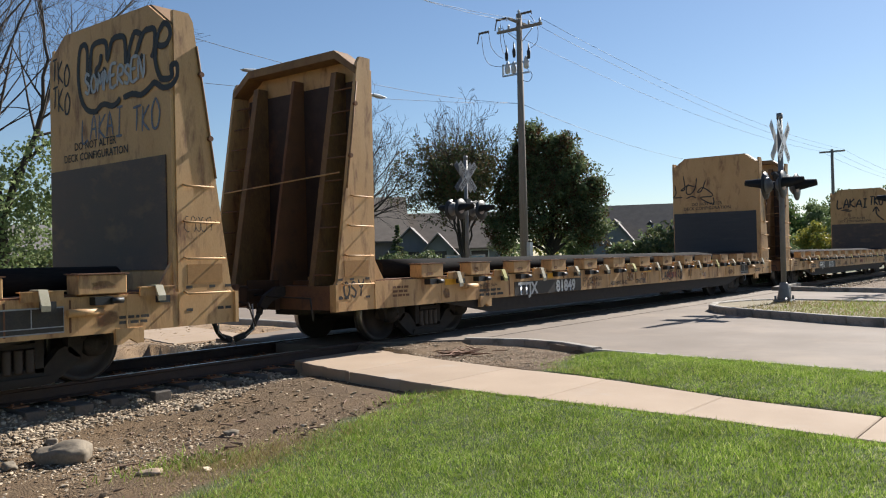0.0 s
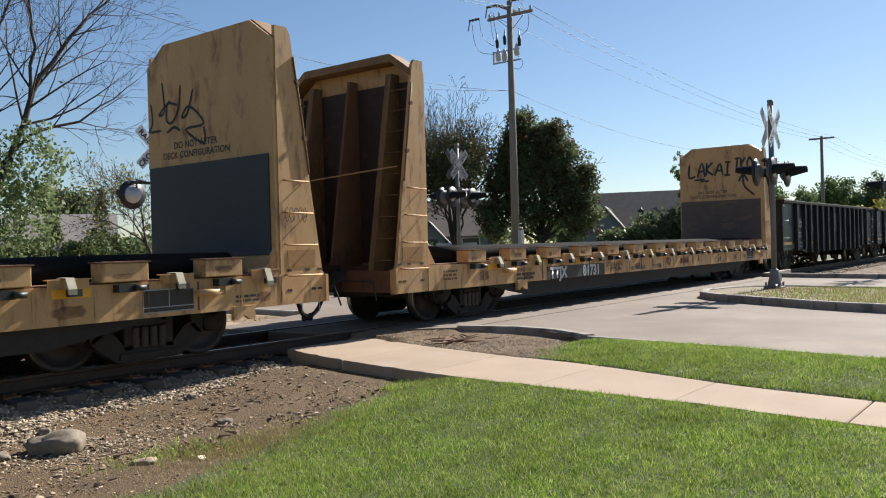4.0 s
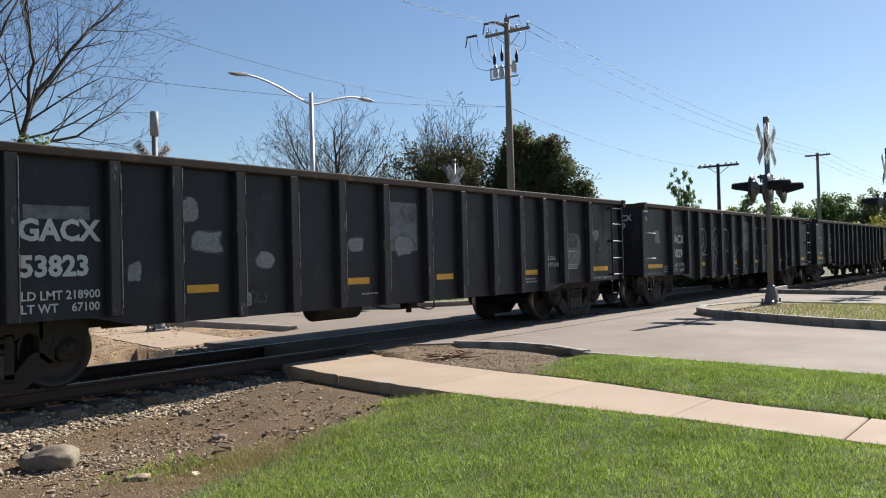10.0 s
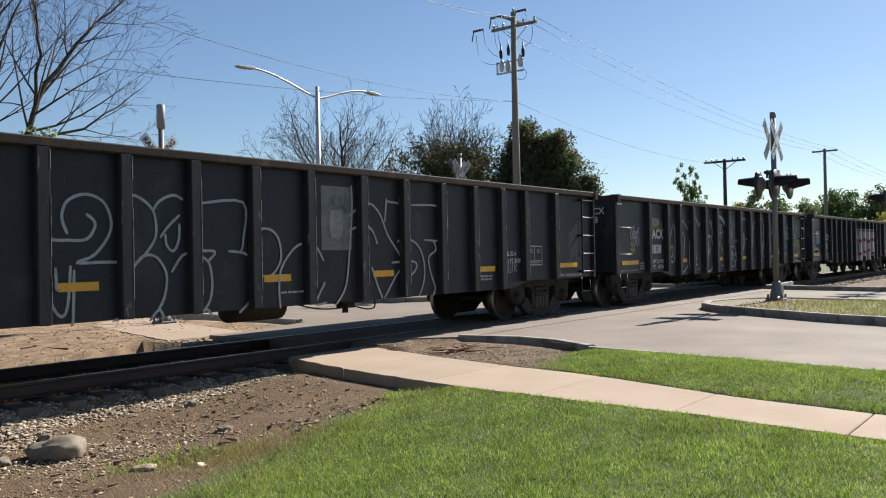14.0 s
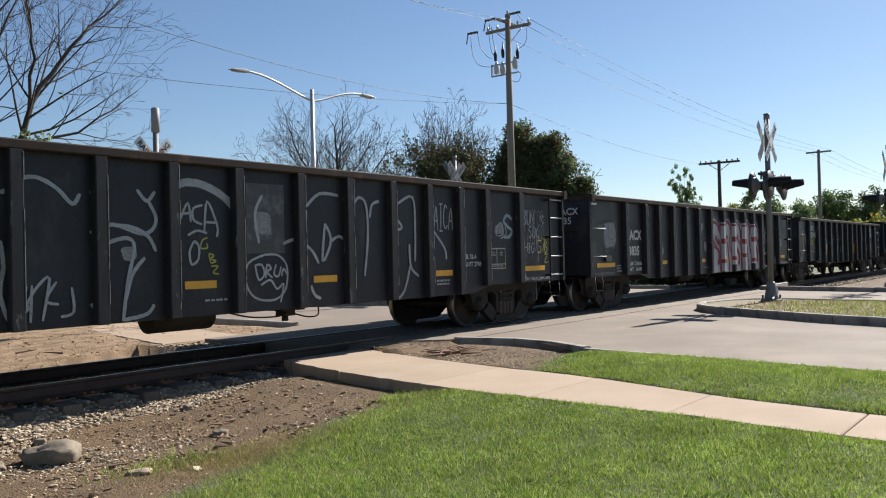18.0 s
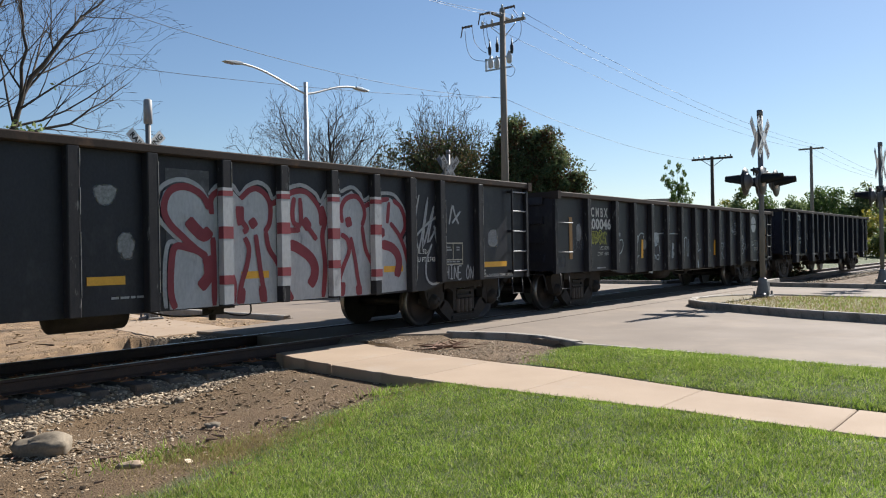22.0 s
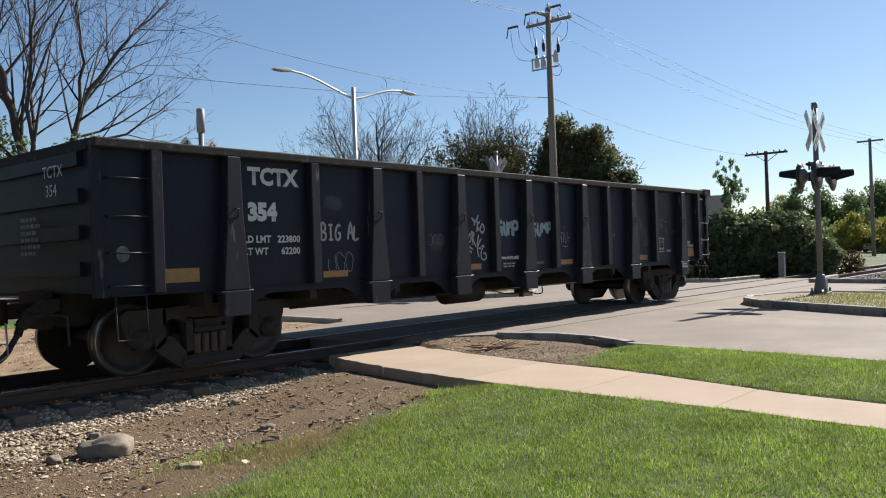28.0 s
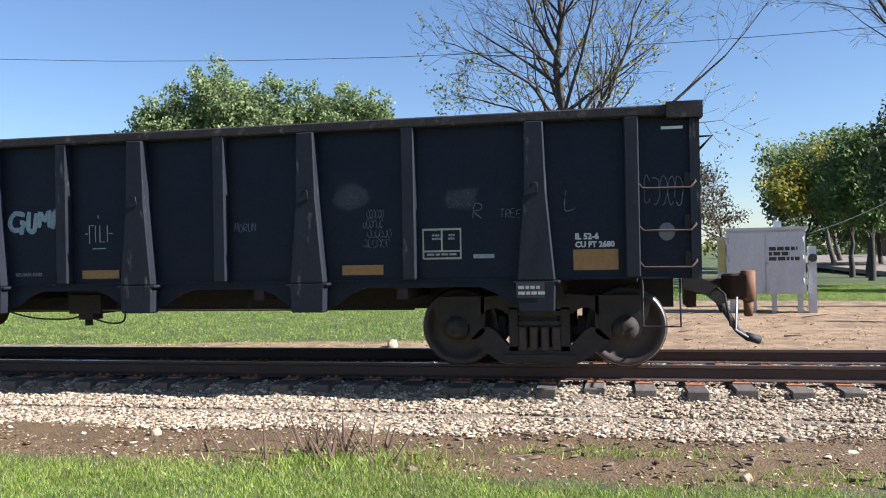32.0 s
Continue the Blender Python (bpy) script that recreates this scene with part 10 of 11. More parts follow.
def maple(label, x, y, blobs, n, leaf, seed, size=0.12, trunk_r=0.24, extra=None, stuffing=5, puff=0.32):
    """A dense crown of leaf clumps (dx, dy, z, rx, rz) on a forked trunk."""
    mp = thing("tree", label, "tree", "trees around the crossing", pose(x, y, ground_z(x, y) - 0.05))
    lo = min(b[2] - b[4] for b in blobs)
    stems = [(trunk_r, [(0, 0, 0), (0.03, 0.02, max(lo, 1.0)), tuple(blobs[0][:3])])]
    stems += [(trunk_r * 0.5, [(0.02, 0, max(lo, 1.0) * 0.9), (b[0] * 0.5, b[1] * 0.5, (max(lo, 1.0) + b[2]) * 0.5), tuple(b[:3])]) for b in blobs[1:]]
    pieces, ends = branch_out(stems, seed, 2, 0.08, 0.08, 0.8, 0.5, 0.15, 0.014)
    for k, out in enumerate(pieces):
        nm = "trunk" if k == 0 else "limb"
        new(nm, limb_mesh(nm, out, BARK_DARK)).parent = mp
    g = np.random.default_rng(seed)
    for m_, share in ((leaf, 1.0),) if extra is None else ((leaf, 1.0), (extra, 0.4)):
        C = []
        for bx_, by_, bz, rx, rz in blobs:
            tufts = max(6, int(n * share * (rx * rz) / 4 / 12))
            k = tufts * 12
            d = g.normal(0, 1, (tufts, 3))
            d /= np.linalg.norm(d, axis=1)[:, None]
            lump = 1 + 0.30 * np.sin(d[:, 0] * 7 + bx_ * 3) * np.sin(d[:, 2] * 8 + by_) + 0.12 * np.sin(d[:, 1] * 13 + d[:, 0] * 9)
            q = g.uniform(0.3, 1.0, tufts) ** 0.5 * lump
            c = np.repeat(d * q[:, None] * [rx, rx, rz] + [bx_, by_, bz], 12, axis=0)
            C.append(c + g.normal(0, 1, (k, 3)) * [0.2, 0.2, 0.14] * (0.6 + 0.35 * rx))
        V, F = leaf_quads(np.concatenate(C), stuffing, puff, size, seed)
        new("crown", raw_mesh("crown", V, F, m_)).parent = mp
    return mp


# the crown slopes down toward the tracks; (across, height, width, depth) turned to world axes
crown = [(0, 4.6, 2.2, 2.6), (-0.9, 7.2, 1.5, 1.8), (-1.1, 8.6, 0.9, 0.9), (0.8, 6.9, 1.3, 1.6), (1.6, 5.4, 1.1, 1.5), (2.3, 4.7, 0.9, 1.5), (2.4, 3.0, 1.2, 1.3), (-2.3, 4.6, 1.2, 1.9), (-2.8, 3.1, 1.1, 1.3), (-1.9, 6.8, 0.8, 1.4), (1.1, 8.2, 0.5, 0.6), (0.2, 8.0, 0.6, 0.8), (2.9, 5.6, 0.45, 0.6)]
maple("dense dark green maple with a russet tinge", 43.3, 15.6, [(0.33 * a + 0.3 * math.sin(3 * k), -0.94 * a, z, rx, rz) for k, (a, z, rx, rz) in enumerate(crown)], 1650, LEAF_DARK, 9, 0.095, 0.26, LEAF_RUSSET)
for i, (x, y, h, w) in enumerate(((10.1, 20.3, 7.0, 1.5), (10.0, 25.2, 6.2, 1.4), (10.9, 28.8, 7.0, 1.5), (11.6, 34.0, 7.6, 1.6), (14.2, 30.0, 9.0, 1.9))):
    maple("dark green maple in the row along the side road", x, y, [(0, 0, h * 0.55, w, h * 0.25), (0.5 * w, 0.3, h * 0.68, w * 0.7, h * 0.2), (-0.45 * w, 0, h * 0.62, w * 0.75, h * 0.22), (0, 0.2, h * 0.82, w * 0.6, h * 0.17)], 900, (LEAF_DARK, LEAF_MID)[i % 2], 41 + i, 0.11, 0.15)
for i, (x, y, h, w) in enumerate(((-31.0, 43.5, 13.4, 3.0), (-27.6, 44.8, 15.2, 3.2), (-24.2, 46.5, 14.2, 3.0), (-20.6, 48.0, 14.4, 3.0), (-17.6, 49.0, 13.4, 2.4))):
    maple("pale green poplar in a clump beyond the lawn", x, y, [(0, 0, h * 0.42, w, h * 0.22), (0.45 * w, 0.4, h * 0.66, w * 0.85, h * 0.22), (-0.5 * w, 0.3, h * 0.64, w * 0.85, h * 0.22), (0.1, 0, h * 0.82, w * 0.8, h * 0.18)], 900, LEAF_WILLOW, 51 + i, 0.15, 0.22, None, 6, 0.45)
tree("tree", "small bare shrubby tree behind the signal", 24.8, 27.4, 6.8, 1.1, 61, 5, (3, 3), 1.2, 0.13, BARK, LEAF_YELLOW, 3, 0.4, 0.08, 0.3)
young_tree = stemmed_tree("slender young leafy tree above the hedge", 39.2, 4.9, [(0.05, [(0, 0, 0), (0.03, 0, 3), (0, 0, 5.0)]), (0.025, [(0, 0, 1.5), (0.05, 0.1, 3.3), (0.05, 0.14, 4.3)]), (0.025, [(0, 0, 1.5), (-0.05, -0.1, 3.2), (-0.05, -0.14, 4.5)])], 62, BARK, 2, 0.12, 1.3, 0.2, 0.1, 0.006, LEAF_MID, 1.0, 99.0, 26, 0.15, 0.075)
young_tree.matrix_basis = young_tree.matrix_basis @ Matrix.Diagonal((0.68, 0.68, 1, 1))
tree("tree", "golden autumn tree in the distance", 14.6, 49.0, 8.0, 0.7, 63, 4, (3, 3), 2.0, 0.2, BARK, LEAF_YELLOW, 70, 1.0, 0.16)
tree("tree", "tall pale green tree far down the road", 20.5, 70.0, 12.0, 0.8, 64, 4, (3, 3), 3.0, 0.26, BARK, LEAF_WILLOW, 60, 1.4, 0.2)
tree("tree", "bare brown thicket tree beyond the yard", 6.8, 39.5, 7.0, 1.0, 65, 5, (3, 3), 1.2, 0.15, BARK, LEAF_RUSSET, 5, 0.5, 0.1, 0.5)
tree("tree", "bare brown thicket tree beyond the yard", 3.5, 42.5, 6.4, 1.0, 66, 5, (3, 3), 1.2, 0.15, BARK, LEAF_YELLOW, 5, 0.5, 0.1, 0.5)
for i, (x, y, h, w) in enumerate(((113, 25.2, 9.3, 2.0), (118, 29, 8.2, 2.0), (117, 22.5, 8.9, 2.2), (120, 20.0, 8.6, 2.2), (128, 17.5, 10.4, 3.4), (130, 13.0, 9.8, 3.0), (134, 10.5, 8.6, 3.0), (139, 7, 9.5, 3.2), (118, 33, 5.5, 2.4), (98, 36, 5.2, 2.2), (92, 40, 5.6, 2.4), (140, 1, 10, 3.2), (142, -6, 11, 3.4))):
    maple("leafy tree on the far side of the car park", x, y, [(0, 0, h * 0.5, w, h * 0.32), (0.5 * w, 0.5, h * 0.6, w * 0.7, h * 0.25), (-0.5 * w, 0.8, h * 0.55, w * 0.7, h * 0.25), (0, 0, h * 0.8, w * 0.55, h * 0.18)], 260, (LEAF_GREEN, LEAF_YELLOW, LEAF_MID, LEAF_WILLOW, LEAF_MID)[i % 5], 70 + i, 0.2, 0.2, None, 5, 0.6)

for i, (x, y, h, w) in enumerate(((100, 9.5, 5.2, 2.6), (104, 4.5, 5.0, 2.8), (106, 13, 4.6, 2.6), (101, 15, 4.8, 2.4), (108, 0, 5.4, 3.0), (105, 19, 4.4, 2.4), (110, 8, 5.6, 3.0), (103, 22, 4.2, 2.2))):
    maple("bushy yellow-green thicket beyond the end of the train", x, y, [(0, 0, h * 0.4, w, h * 0.36), (0.6 * w, 0.8, h * 0.45, w * 0.7, h * 0.35), (-0.6 * w, 0.5, h * 0.4, w * 0.7, h * 0.35), (0.2, 0, h * 0.7, w * 0.5, h * 0.28)], 260, (LEAF_YELLOW, LEAF_GREEN, LEAF_WILLOW)[i % 3], 170 + i, 0.2, 0.12, None, 5, 0.5)
for i, (x, y, h) in enumerate(((23, 51, 7.5), (18.5, 53, 6.5), (26.5, 57, 8), (14, 57, 7), (34, 52, 6.5), (20, 60, 8.5))):
    tree("tree", "leafy tree in the distance behind the shrubs", x, y, h, 0.9, 90 + i, 3, (3, 4), 1.5, 0.2, BARK_DARK, (LEAF_GREEN, LEAF_DARK, LEAF_YELLOW)[i % 3], 90, 1.3, 0.18)

shrub("hedge", "tall dark green hedge of mixed shrubs beside the road", [(37.0, 5.6, 1.2, 1.5, 1.5), (37.3, 4.2, 1.4, 1.5, 1.7), (37.7, 2.9, 1.4, 1.4, 1.6), (38.1, 1.8, 1.3, 1.3, 1.5), (36.6, 7.0, 1.0, 1.3, 1.2), (38.6, 0.9, 0.9, 0.9, 1.0)], LEAF_DARK, 1500, 0.11, 3, True, "hedge")
shrub("shrub", "low weedy green growth in front of the hedge", [(33.8, 8.4, 0.3, 1.0, 0.6), (34.4, 7.2, 0.3, 0.9, 0.5), (33.4, 9.6, 0.3, 1.0, 0.6), (35.0, 6.0, 0.3, 0.8, 0.5)], LEAF_WILLOW, 500, 0.09, 4)
shrub("shrub", "large glossy green bush on the lawn", [(28.1, 24.8, 1.7, 1.5, 1.7), (27.2, 25.6, 1.2, 1.2, 1.2), (29.2, 24.0, 1.5, 1.3, 1.5), (28.4, 24.9, 3.2, 0.9, 1.4)], LEAF_DARK, 1500, 0.12, 5)
shrub("shrub", "light green shrub beside the large bush", [(30.4, 24.6, 2.2, 1.1, 1.6), (31.0, 24.0, 1.0, 1.0, 1.0)], LEAF_GREEN, 700, 0.11, 6)
shrub("shrub", "clipped dark round bush beside the car park", [(42.5, 27.5, 0.9, 1.4, 1.0), (44.3, 26.2, 0.9, 1.3, 1.0)], LEAF_DARK, 900, 0.11, 7)
shrub("shrub", "olive shrub behind the railway signal", [(22.0, 29.5, 1.2, 1.4, 1.3), (24.0, 31.0, 1.3, 1.5, 1.4), (20.2, 31.5, 1.2, 1.4, 1.3)], LEAF_GREEN, 700, 0.12, 8)
shrub("shrub", "reddish dry weeds along the rails", [(40.5, 0.2, 0.4, 0.8, 0.7), (42.0, -0.3 + 3.2, 0.4, 1.0, 0.7)], LEAF_RUSSET, 400, 0.08, 9)


def conifer(x, y, h, seed, label):
    cf = thing("conifer", label, "tree", "conifers", pose(x, y, ground_z(x, y)))
    bm = bmesh.new()
    rod(bm, (0, 0, 0), (0, 0, h), 0.12, 0.02, 7)
    part("trunk", bm, BARK_DARK, cf)
    g = random.Random(seed)
    C = []
    for k in range(int(h * 26)):
        z = g.uniform(0.08, 1) ** 1.2 * h
        r = (1 - z / h) * h * 0.27
        a = g.uniform(0, math.tau)
        for t in (0.35, 0.6, 0.8, 1.0):
            C.append((math.cos(a) * r * t, math.sin(a) * r * t, z - 0.25 * r * t))
    V, F = leaf_quads(C, 8, 0.16, 0.09, seed, 0.5)
    ob = new("crown", raw_mesh("crown", V, F, LEAF_DARK))
    ob.parent = cf


conifer(30.2, 42.2, 6.2, 1, "dark green spruce behind the shrubs")
conifer(51.0, 34.8, 4.4, 2, "young blue-green spruce in front of the hall")
conifer(27.8, 44.0, 5.0, 3, "dark green spruce behind the shrubs")

# far woods close the view all round
g = np.random.default_rng(12)
for k, (leafm, n, lab) in enumerate(((LEAF_GREEN, 150, "mixed green woods in the far distance"), (LEAF_DARK, 120, "dark green woods in the far distance"), (LEAF_YELLOW, 60, "autumn-yellow woods in the far distance"))):
    C = []
    for i in range(n):
        a = radians(g.uniform(-60, 215))
        rad = g.uniform(150, 230)
        cx, cy, hh = rad * math.cos(a), -10 + rad * math.sin(a), g.uniform(4.5, 8.5)
        d = g.normal(0, 1, (70, 3))
        d /= np.linalg.norm(d, axis=1)[:, None]
        C.append(d * [6, 6, hh * 0.55] * g.uniform(0.6, 1, (70, 1)) + [cx, cy, hh * 0.5 - 0.7])
    V, F = leaf_quads(np.concatenate(C), 6, 1.0, 0.55, 30 + k)
    tagged(new("far_woods", raw_mesh("far_woods", V, F, leafm)), lab, "woods", "", "stuff")


# ---- grass, gravel and chips ----
def blades(name, label, x0, x1, y0, y1, per_m2, h, w, seed, mat_, keep):
    g = np.random.default_rng(seed)
    n = int((x1 - x0) * (y1 - y0) * per_m2)
    x, y = g.uniform(x0, x1, n), g.uniform(y0, y1, n)
    m = keep(x, y, g)
    x, y = x[m], y[m]
    n = len(x)
    z = surface(x, y)
    tuft = np.sin(x * 41 + 3 * np.sin(y * 17)) * np.sin(y * 37 + 3 * np.sin(x * 19))
    clump = (0.8 + 0.4 * (0.5 + 0.5 * np.sin(x * 3.1 + 2 * np.sin(y * 2.3)) * np.sin(y * 3.7 + 1.5 * np.sin(x * 1.9)))) * (1 + 0.45 * tuft)
    hh = h * g.uniform(0.55, 1.25, n) * clump
    a, ln = g.uniform(0, math.tau, n), g.uniform(0.25, 1.25, n)
    ww = w * g.uniform(0.6, 1.3, n)
    bx, by = np.cos(a) * ww / 2, np.sin(a) * ww / 2
    t = g.uniform(0, math.tau, n)
    V = np.stack([np.stack([x - bx, y - by, z - 0.01], 1), np.stack([x + bx, y + by, z - 0.01], 1), np.stack([x + np.cos(t) * hh * ln, y + np.sin(t) * hh * ln, z + hh], 1)], 1).reshape(-1, 3)
    return tagged(new(name, raw_mesh(name, V, np.arange(3 * n).reshape(-1, 3), mat_)), label, "grass", "", "stuff")


def surface(x, y):
    z = ground_at(x, y)
    isl = (x > 15.5) & (x < 23) & (np.abs(y) > 3)
    return np.where(isl, 0.1, z)


def lawn_keep():
    def keep(x, y, g):
        e = np.interp(x, [p[0] for p in NEAR_EDGE], [p[1] for p in NEAR_EDGE]) - y
        on_walk = (x > walk_left(y)) & (x < walk_right(y) + 0.02)
        d = np.hypot(x, y + 10.4)
        return (e + 0.18 * np.sin(x * 2.7 + np.sin(x * 6 + y * 3)) + 0.12 * np.sin(x * 7.3 + 2 * np.sin(y * 5)) + g.normal(0, 0.17, len(x)) > 0) & ~on_walk & (x < np.interp(y, [-16, -9, -6.8, -4.6], [9.7, 10.2, 10.55, 10.85]) - 0.03) & (d > 4.6) & (g.random(len(x)) < np.clip(e * 1.5 + 0.25, 0.1, 1))
    return keep


blades("lawn_grass", "thick mown green lawn grass", -6.5, 10.6, -10.4, -3.5, 6200, 0.031, 0.0085, 1, BLADE, lawn_keep())
blades("lawn_grass", "mown green lawn grass round the viewpoint", -8, 10.6, -16.5, -5.8, 1100, 0.04, 0.012, 31, BLADE,
       lambda x, y, g: (np.interp(x, [p[0] for p in NEAR_EDGE], [p[1] for p in NEAR_EDGE]) > y) & ((np.hypot(x, y + 10.4) <= 4.6) | (y < -10.4)) & ~((x > walk_left(y)) & (x < walk_right(y) + 0.02)) & (x < np.interp(y, [-16, -9, -6.8, -4.6], [9.7, 10.2, 10.55, 10.85]) - 0.03))
blades("dry_grass", "dry straw-coloured grass at the lawn edge", -6.5, 9.4, -6.2, -3.4, 3200, 0.045, 0.008, 2, DRY_BLADE,
       lambda x, y, g: lawn_keep()(x, y, g) & (np.abs(np.interp(x, [p[0] for p in NEAR_EDGE], [p[1] for p in NEAR_EDGE]) - y) < g.exponential(0.35, len(x))))
blades("dry_grass", "brown patch of dry grass at the lawn edge", 3.6, 6.0, -5.2, -3.7, 5200, 0.045, 0.009, 12, DRY_BLADE, lambda x, y, g: np.exp(-((x - 4.75) ** 2 * 2.2 + (y + 4.3) ** 2 * 9)) > g.random(len(x)))
blades("dry_grass", "yellow-green patches in the lawn", -6.5, 10.4, -10, -4.5, 1300, 0.034, 0.0085, 9, PALE_BLADE,
       lambda x, y, g: lawn_keep()(x, y, g) & (g.random(len(x)) < 0.12 + 0.75 * np.clip(np.sin(x * 1.7 + 2.2 * np.sin(y * 1.1)) * np.sin(y * 1.9 + 1.7 * np.sin(x * 0.9)) - 0.35, 0, 1)))
blades("weeds", "green weeds on the soil", -6, 9.2, -4.6, -2.9, 1500, 0.075, 0.012, 3, BLADE,
       lambda x, y, g: (1.3 * np.exp(-((x + 2.4) ** 2 * 1.6 + (y + 3.9) ** 2 * 7)) + np.exp(-((x - 7.1) ** 2 * 30 + (y + 4.15) ** 2 * 25)) + 0.8 * np.exp(-((x - 4.4) ** 2 * 4 + (y + 4.0) ** 2 * 16)) + 0.8 * np.exp(-((x + 0.2) ** 2 * 1.5 + (y + 3.3) ** 2 * 40)) + 0.5 * np.exp(-((x - 1.2) ** 2 * 3 + (y + 3.9) ** 2 * 20)) > g.random(len(x)) * 1.1))
blades("far_lawn_grass", "mown lawn grass beyond the track", -20, 9, 3.4, 22, 620, 0.035, 0.018, 4, BLADE,
       lambda x, y, g: (y - np.interp(x, [p[0] for p in FAR_EDGE], [p[1] for p in FAR_EDGE]) + g.normal(0, 0.2, len(x)) > 0) & ~((x > 8.4 + 0.28 * (y - 2.6)) & (x < 10.7 + 0.28 * (y - 2.6))))
blades("median_grass", "dry patchy grass on the median", 15.3, 21.8, -12, -3.2, 260, 0.06, 0.014, 5, BLADE,
       lambda x, y, g: (x > np.interp(y, [-12, -7.4, -5.6, -3.9, -3.2], [15.4, 16.5, 17.4, 18.6, 19.6])) & (x < 21.5) & (g.random(len(x)) < np.clip((-4.3 - y) / 2.2, 0.0, 0.9)))
blades("median_grass", "dry patchy grass on the median", 15.3, 21.8, -12, -3.2, 340, 0.055, 0.014, 6, DRY_BLADE,
       lambda x, y, g: (x > np.interp(y, [-12, -7.4, -5.6, -3.9, -3.2], [15.4, 16.5, 17.4, 18.6, 19.6])) & (x < 21.5) & (g.random(len(x)) < np.clip((-3.9 - y) / 0.8, 0.03, 1)))
blades("median_grass", "green grass on the far median", 16.6, 22.8, 5.2, 24, 160, 0.07, 0.02, 7, BLADE, lambda x, y, g: (x > np.interp(y, [5, 6.2, 9, 14, 40], [20, 18.4, 17, 16.7, 17.3])) & (x < 22.6))

STONES = []
for sd in range(5):
    bm = bmesh.new()
    bmesh.ops.create_icosphere(bm, subdivisions=1, radius=1)
    rr = random.Random(sd)
    for v in bm.verts:
        v.co *= rr.uniform(0.6, 1.3)
        v.co.z *= 0.75
    bm.verts.ensure_lookup_table()
    STONES.append((np.array([tuple(v.co) for v in bm.verts]), np.array([[v.index for v in f.verts] for f in bm.faces])))
    bm.free()


def pebbles(name, label, x0, x1, y0, y1, n, r0, r1, seed, mat_, keep=None, lift=0.3, flat=1.0):
    g = np.random.default_rng(seed)
    x, y = g.uniform(x0, x1, n), g.uniform(y0, y1, n)
    if keep is not None:
        m = keep(x, y, g)
        x, y = x[m], y[m]
    n = len(x)
    z = ground_at(x, y)
    r = r0 + (r1 - r0) * g.random(n) ** 2
    VV, FF, base = [], [], 0
    pick = g.integers(0, len(STONES), n)
    for k, (sv, sf) in enumerate(STONES):
        idx = np.where(pick == k)[0]
        m = len(idx)
        if not m:
            continue
        a, t = g.uniform(0, math.tau, m), g.uniform(-0.6, 0.6, m)
        ca, sa, ct, st = np.cos(a), np.sin(a), np.cos(t), np.sin(t)
        s = sv[None] * np.stack([g.uniform(0.8, 1.35, m), g.uniform(0.7, 1.0, m), g.uniform(0.55, 1.0, m) * flat], 1)[:, None]
        X, Y, Z = s[..., 0], s[..., 1], s[..., 2]
        Y, Z = Y * ct[:, None] - Z * st[:, None], Y * st[:, None] + Z * ct[:, None]
        X, Y = X * ca[:, None] - Y * sa[:, None], X * sa[:, None] + Y * ca[:, None]
        P = np.stack([X, Y, Z], -1) * r[idx][:, None, None] + np.stack([x[idx], y[idx], z[idx] + r[idx] * lift], 1)[:, None]
        VV.append(P.reshape(-1, 3))
        FF.append((sf[None] + (np.arange(m) * len(sv))[:, None, None]).reshape(-1, 3) + base)
        base += m * len(sv)
    return tagged(new(name, raw_mesh(name, np.concatenate(VV), np.concatenate(FF), mat_)), label, "gravel", "", "stuff")


pebbles("ballast", "pale grey-brown crushed stone ballast on the near shoulder", -14, 9.2, -2.75, -1.0, 42000, 0.013, 0.032, 1, GRAVEL, lambda x, y, g: (y > np.interp(x, [-14, -1, 1.5, 3.2, 5, 7.5, 9.2], [-2.6, -2.55, -2.45, -2.2, -1.75, -1.6, -1.6]) - 0.12 * np.sin(x * 2.3) - g.exponential(0.09, len(x))))
pebbles("ballast", "crushed stone ballast between the rails", -14, 9.2, -1.0, 1.0, 9000, 0.016, 0.036, 2, GRAVEL)
pebbles("ballast", "crushed stone ballast on the far shoulder", -14, 9.2, 1.0, 2.4, 7000, 0.016, 0.036, 3, GRAVEL)
pebbles("ballast", "crushed stone ballast beyond the crossing", 32, 60, -2.6, 2.4, 6000, 0.03, 0.07, 4, GRAVEL)
pebbles("soil_chips", "stone and wood chips scattered on bare soil", -8, 9.4, -4.9, -1.5, 19000, 0.003, 0.017, 5, CHIPS, lambda x, y, g: y > np.interp(x, [p[0] for p in NEAR_EDGE], [p[1] for p in NEAR_EDGE]) - 0.1, flat=0.6)
pebbles("soil_chips", "pale gravel patch around the boulder", 2.2, 5.4, -4.2, -2.3, 7000, 0.006, 0.02, 6, GRAVEL, lambda x, y, g: np.exp(-((x - 4.1) ** 2 / 0.9 + (y + 3.1) ** 2 / 0.3)) > g.random(len(x)))
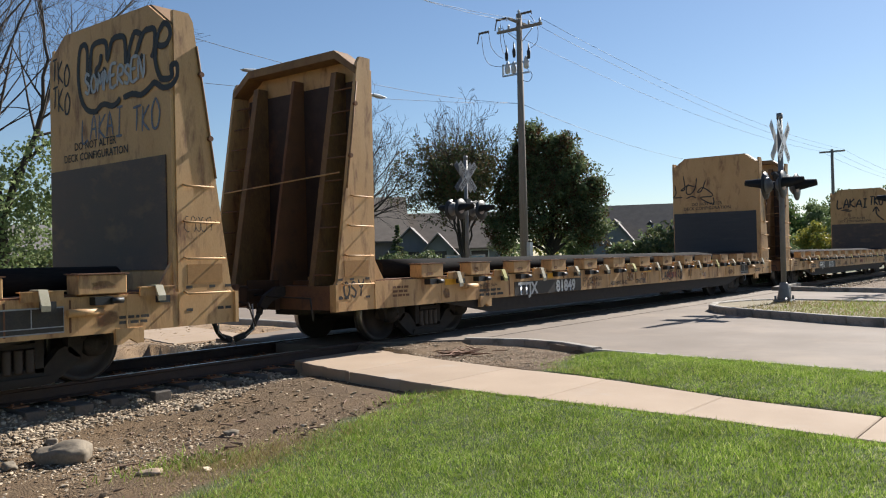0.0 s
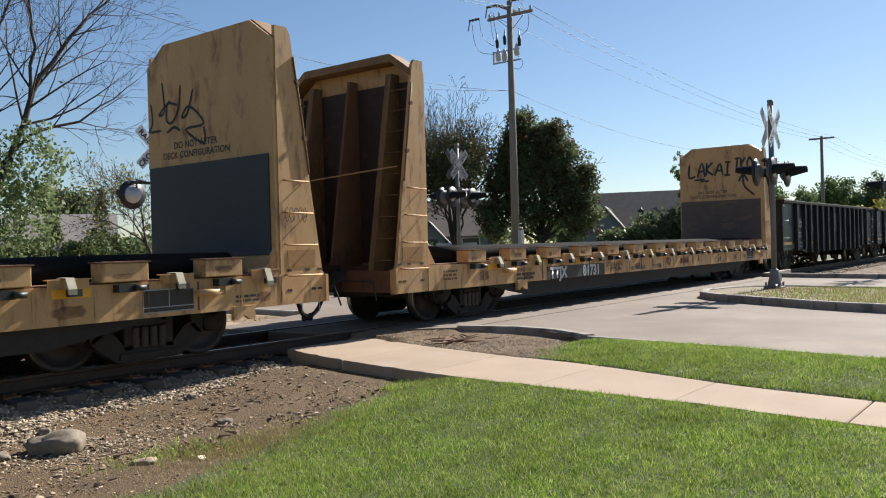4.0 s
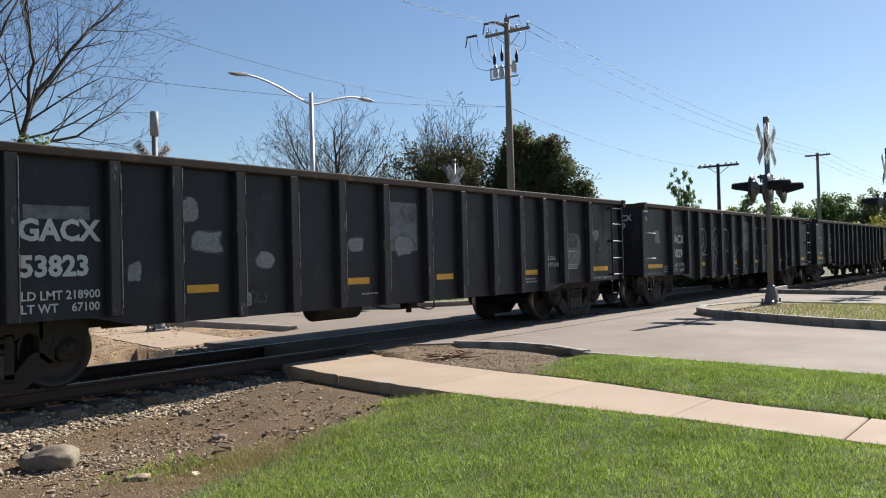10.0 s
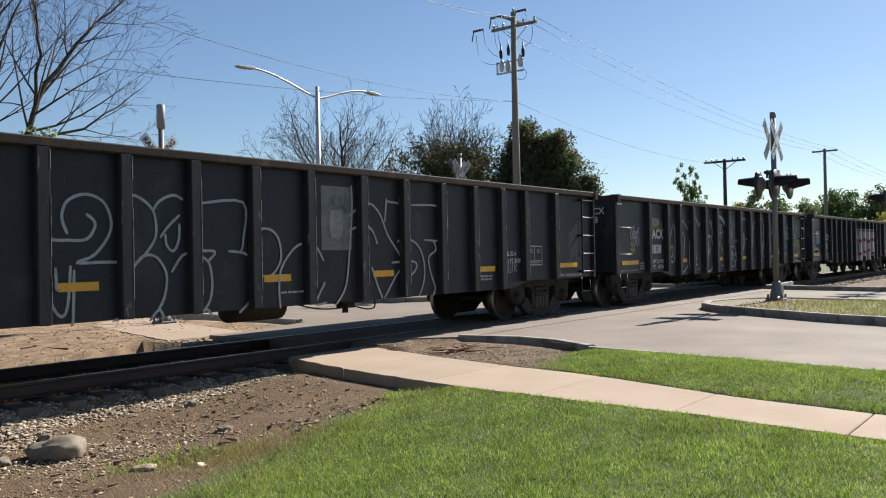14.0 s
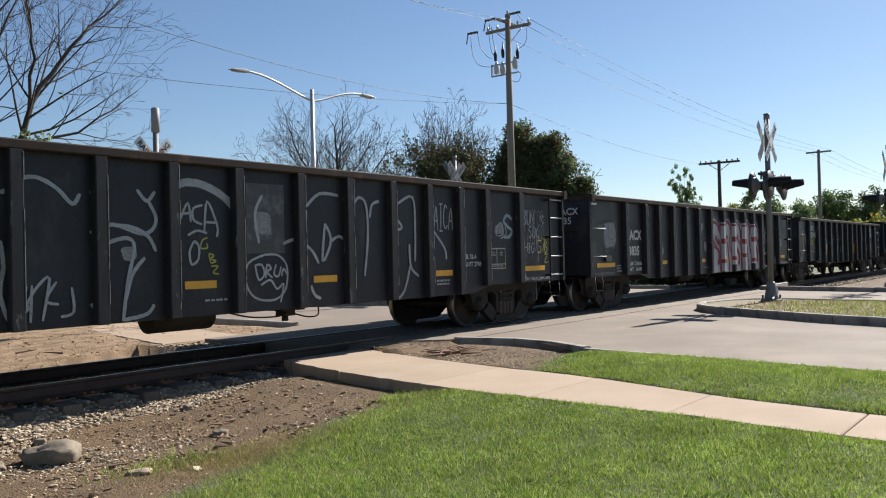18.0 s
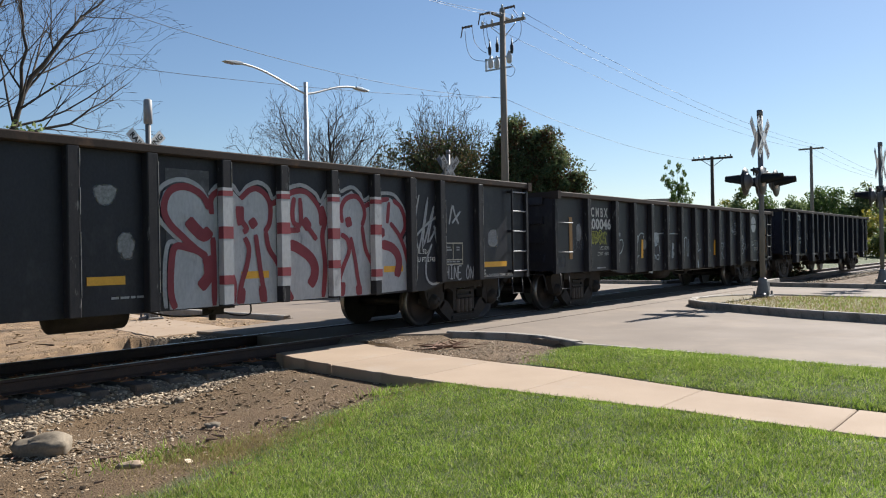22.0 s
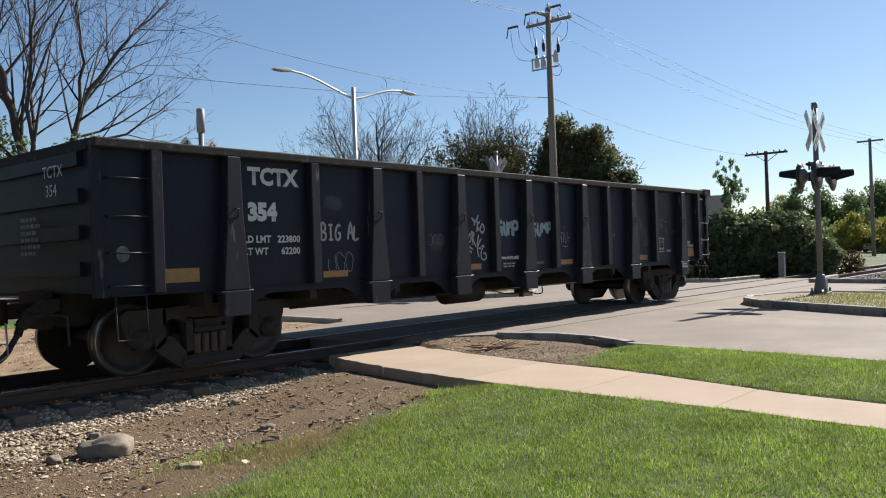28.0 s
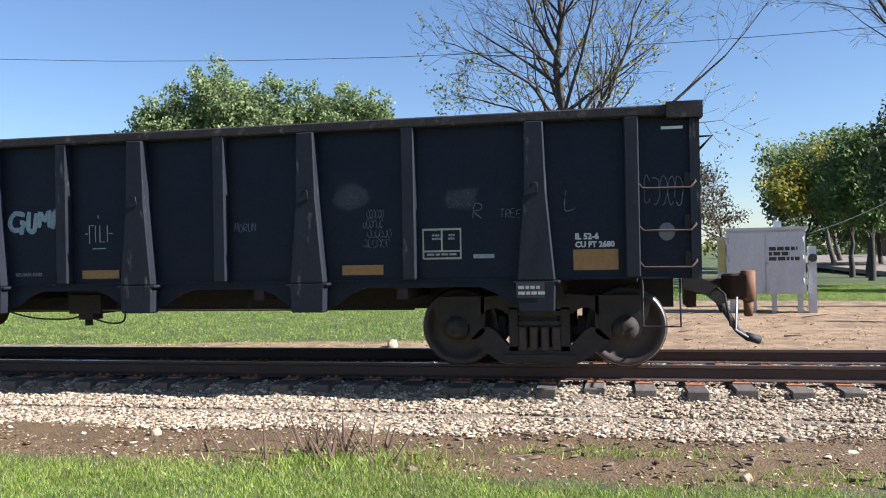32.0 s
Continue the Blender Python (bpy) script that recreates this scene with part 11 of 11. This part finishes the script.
pebbles("soil_stones", "loose grey-brown stones lying on the bare soil", -7, 9.2, -4.4, -2.0, 420, 0.014, 0.045, 15, GRAVEL, lambda x, y, g: (y > np.interp(x, [p[0] for p in NEAR_EDGE], [p[1] for p in NEAR_EDGE]) + 0.05) & (x < walk_left(y) - 0.05), flat=0.7)
pebbles("soil_chips", "dark clods of earth on the bare soil", -7, 9.2, -4.4, -2.0, 2600, 0.008, 0.035, 16, CLOD, lambda x, y, g: (y > np.interp(x, [p[0] for p in NEAR_EDGE], [p[1] for p in NEAR_EDGE]) + 0.02) & (x < walk_left(y) - 0.05) & (np.sin(x * 2.1 + np.sin(y * 3)) * np.sin(y * 2.9 + x) > g.uniform(-0.6, 0.8, len(x))), flat=0.5)
pebbles("yard_gravel", "tan gravel scattered over the dirt yard", -9, 13, 2.3, 10.5, 4000, 0.01, 0.035, 7, YARD_CHIPS, lambda x, y, g: y < np.interp(x, [p[0] for p in FAR_EDGE], [p[1] for p in FAR_EDGE]) + 0.2, flat=0.6)
pebbles("kerb_gravel", "grit and gravel beside the broken kerb", 9.3, 11.3, -4.7, -1.3, 3000, 0.005, 0.018, 8, GRAVEL, lambda x, y, g: x > walk_right(y), flat=0.6)


# ---- motion ----
def motions():
    for car, start in CARS:
        walk(car, [(t, pose(start - s, 0, 0)) for t, s in ROLLED])
    # wheels turn as far as the train has rolled
    ts, ss = [t for t, s in ROLLED], [s for t, s in ROLLED]
    spin = [(k * 0.12, (float(np.interp(k * 0.12, ts, ss)) - ss[0]) / 0.44) for k in range(267)]
    for car, start in CARS:
        for bogie in car.children:
            for axle in bogie.children:
                if axle.name.startswith("wheelset"):
                    p = axle.matrix_basis.translation.copy()
                    walk(axle, [(t, pose(*p, 0, -math.degrees(a) % 360, 0)) for t, a in spin])
    # the blue car comes down the far carriageway to the crossing
    walk(suv, [(t, pose(x, y, -0.02, 0, 0, a)) for t, x, y, a in ((0, 17.2, 105, -91), (20, 17.2, 105, -91), (24, 16.5, 72, -91), (28, 15.3, 26, -90), (29.5, 15.2, 14.6, -88), (30.5, 15.65, 8.5, -86), (30.7, 15.7, 7.3, -86), (31.0, 15.8, 5.4, -87), (31.5, 15.9, 2.4, -88), (32, 15.95, -0.6, -90))])


motions()
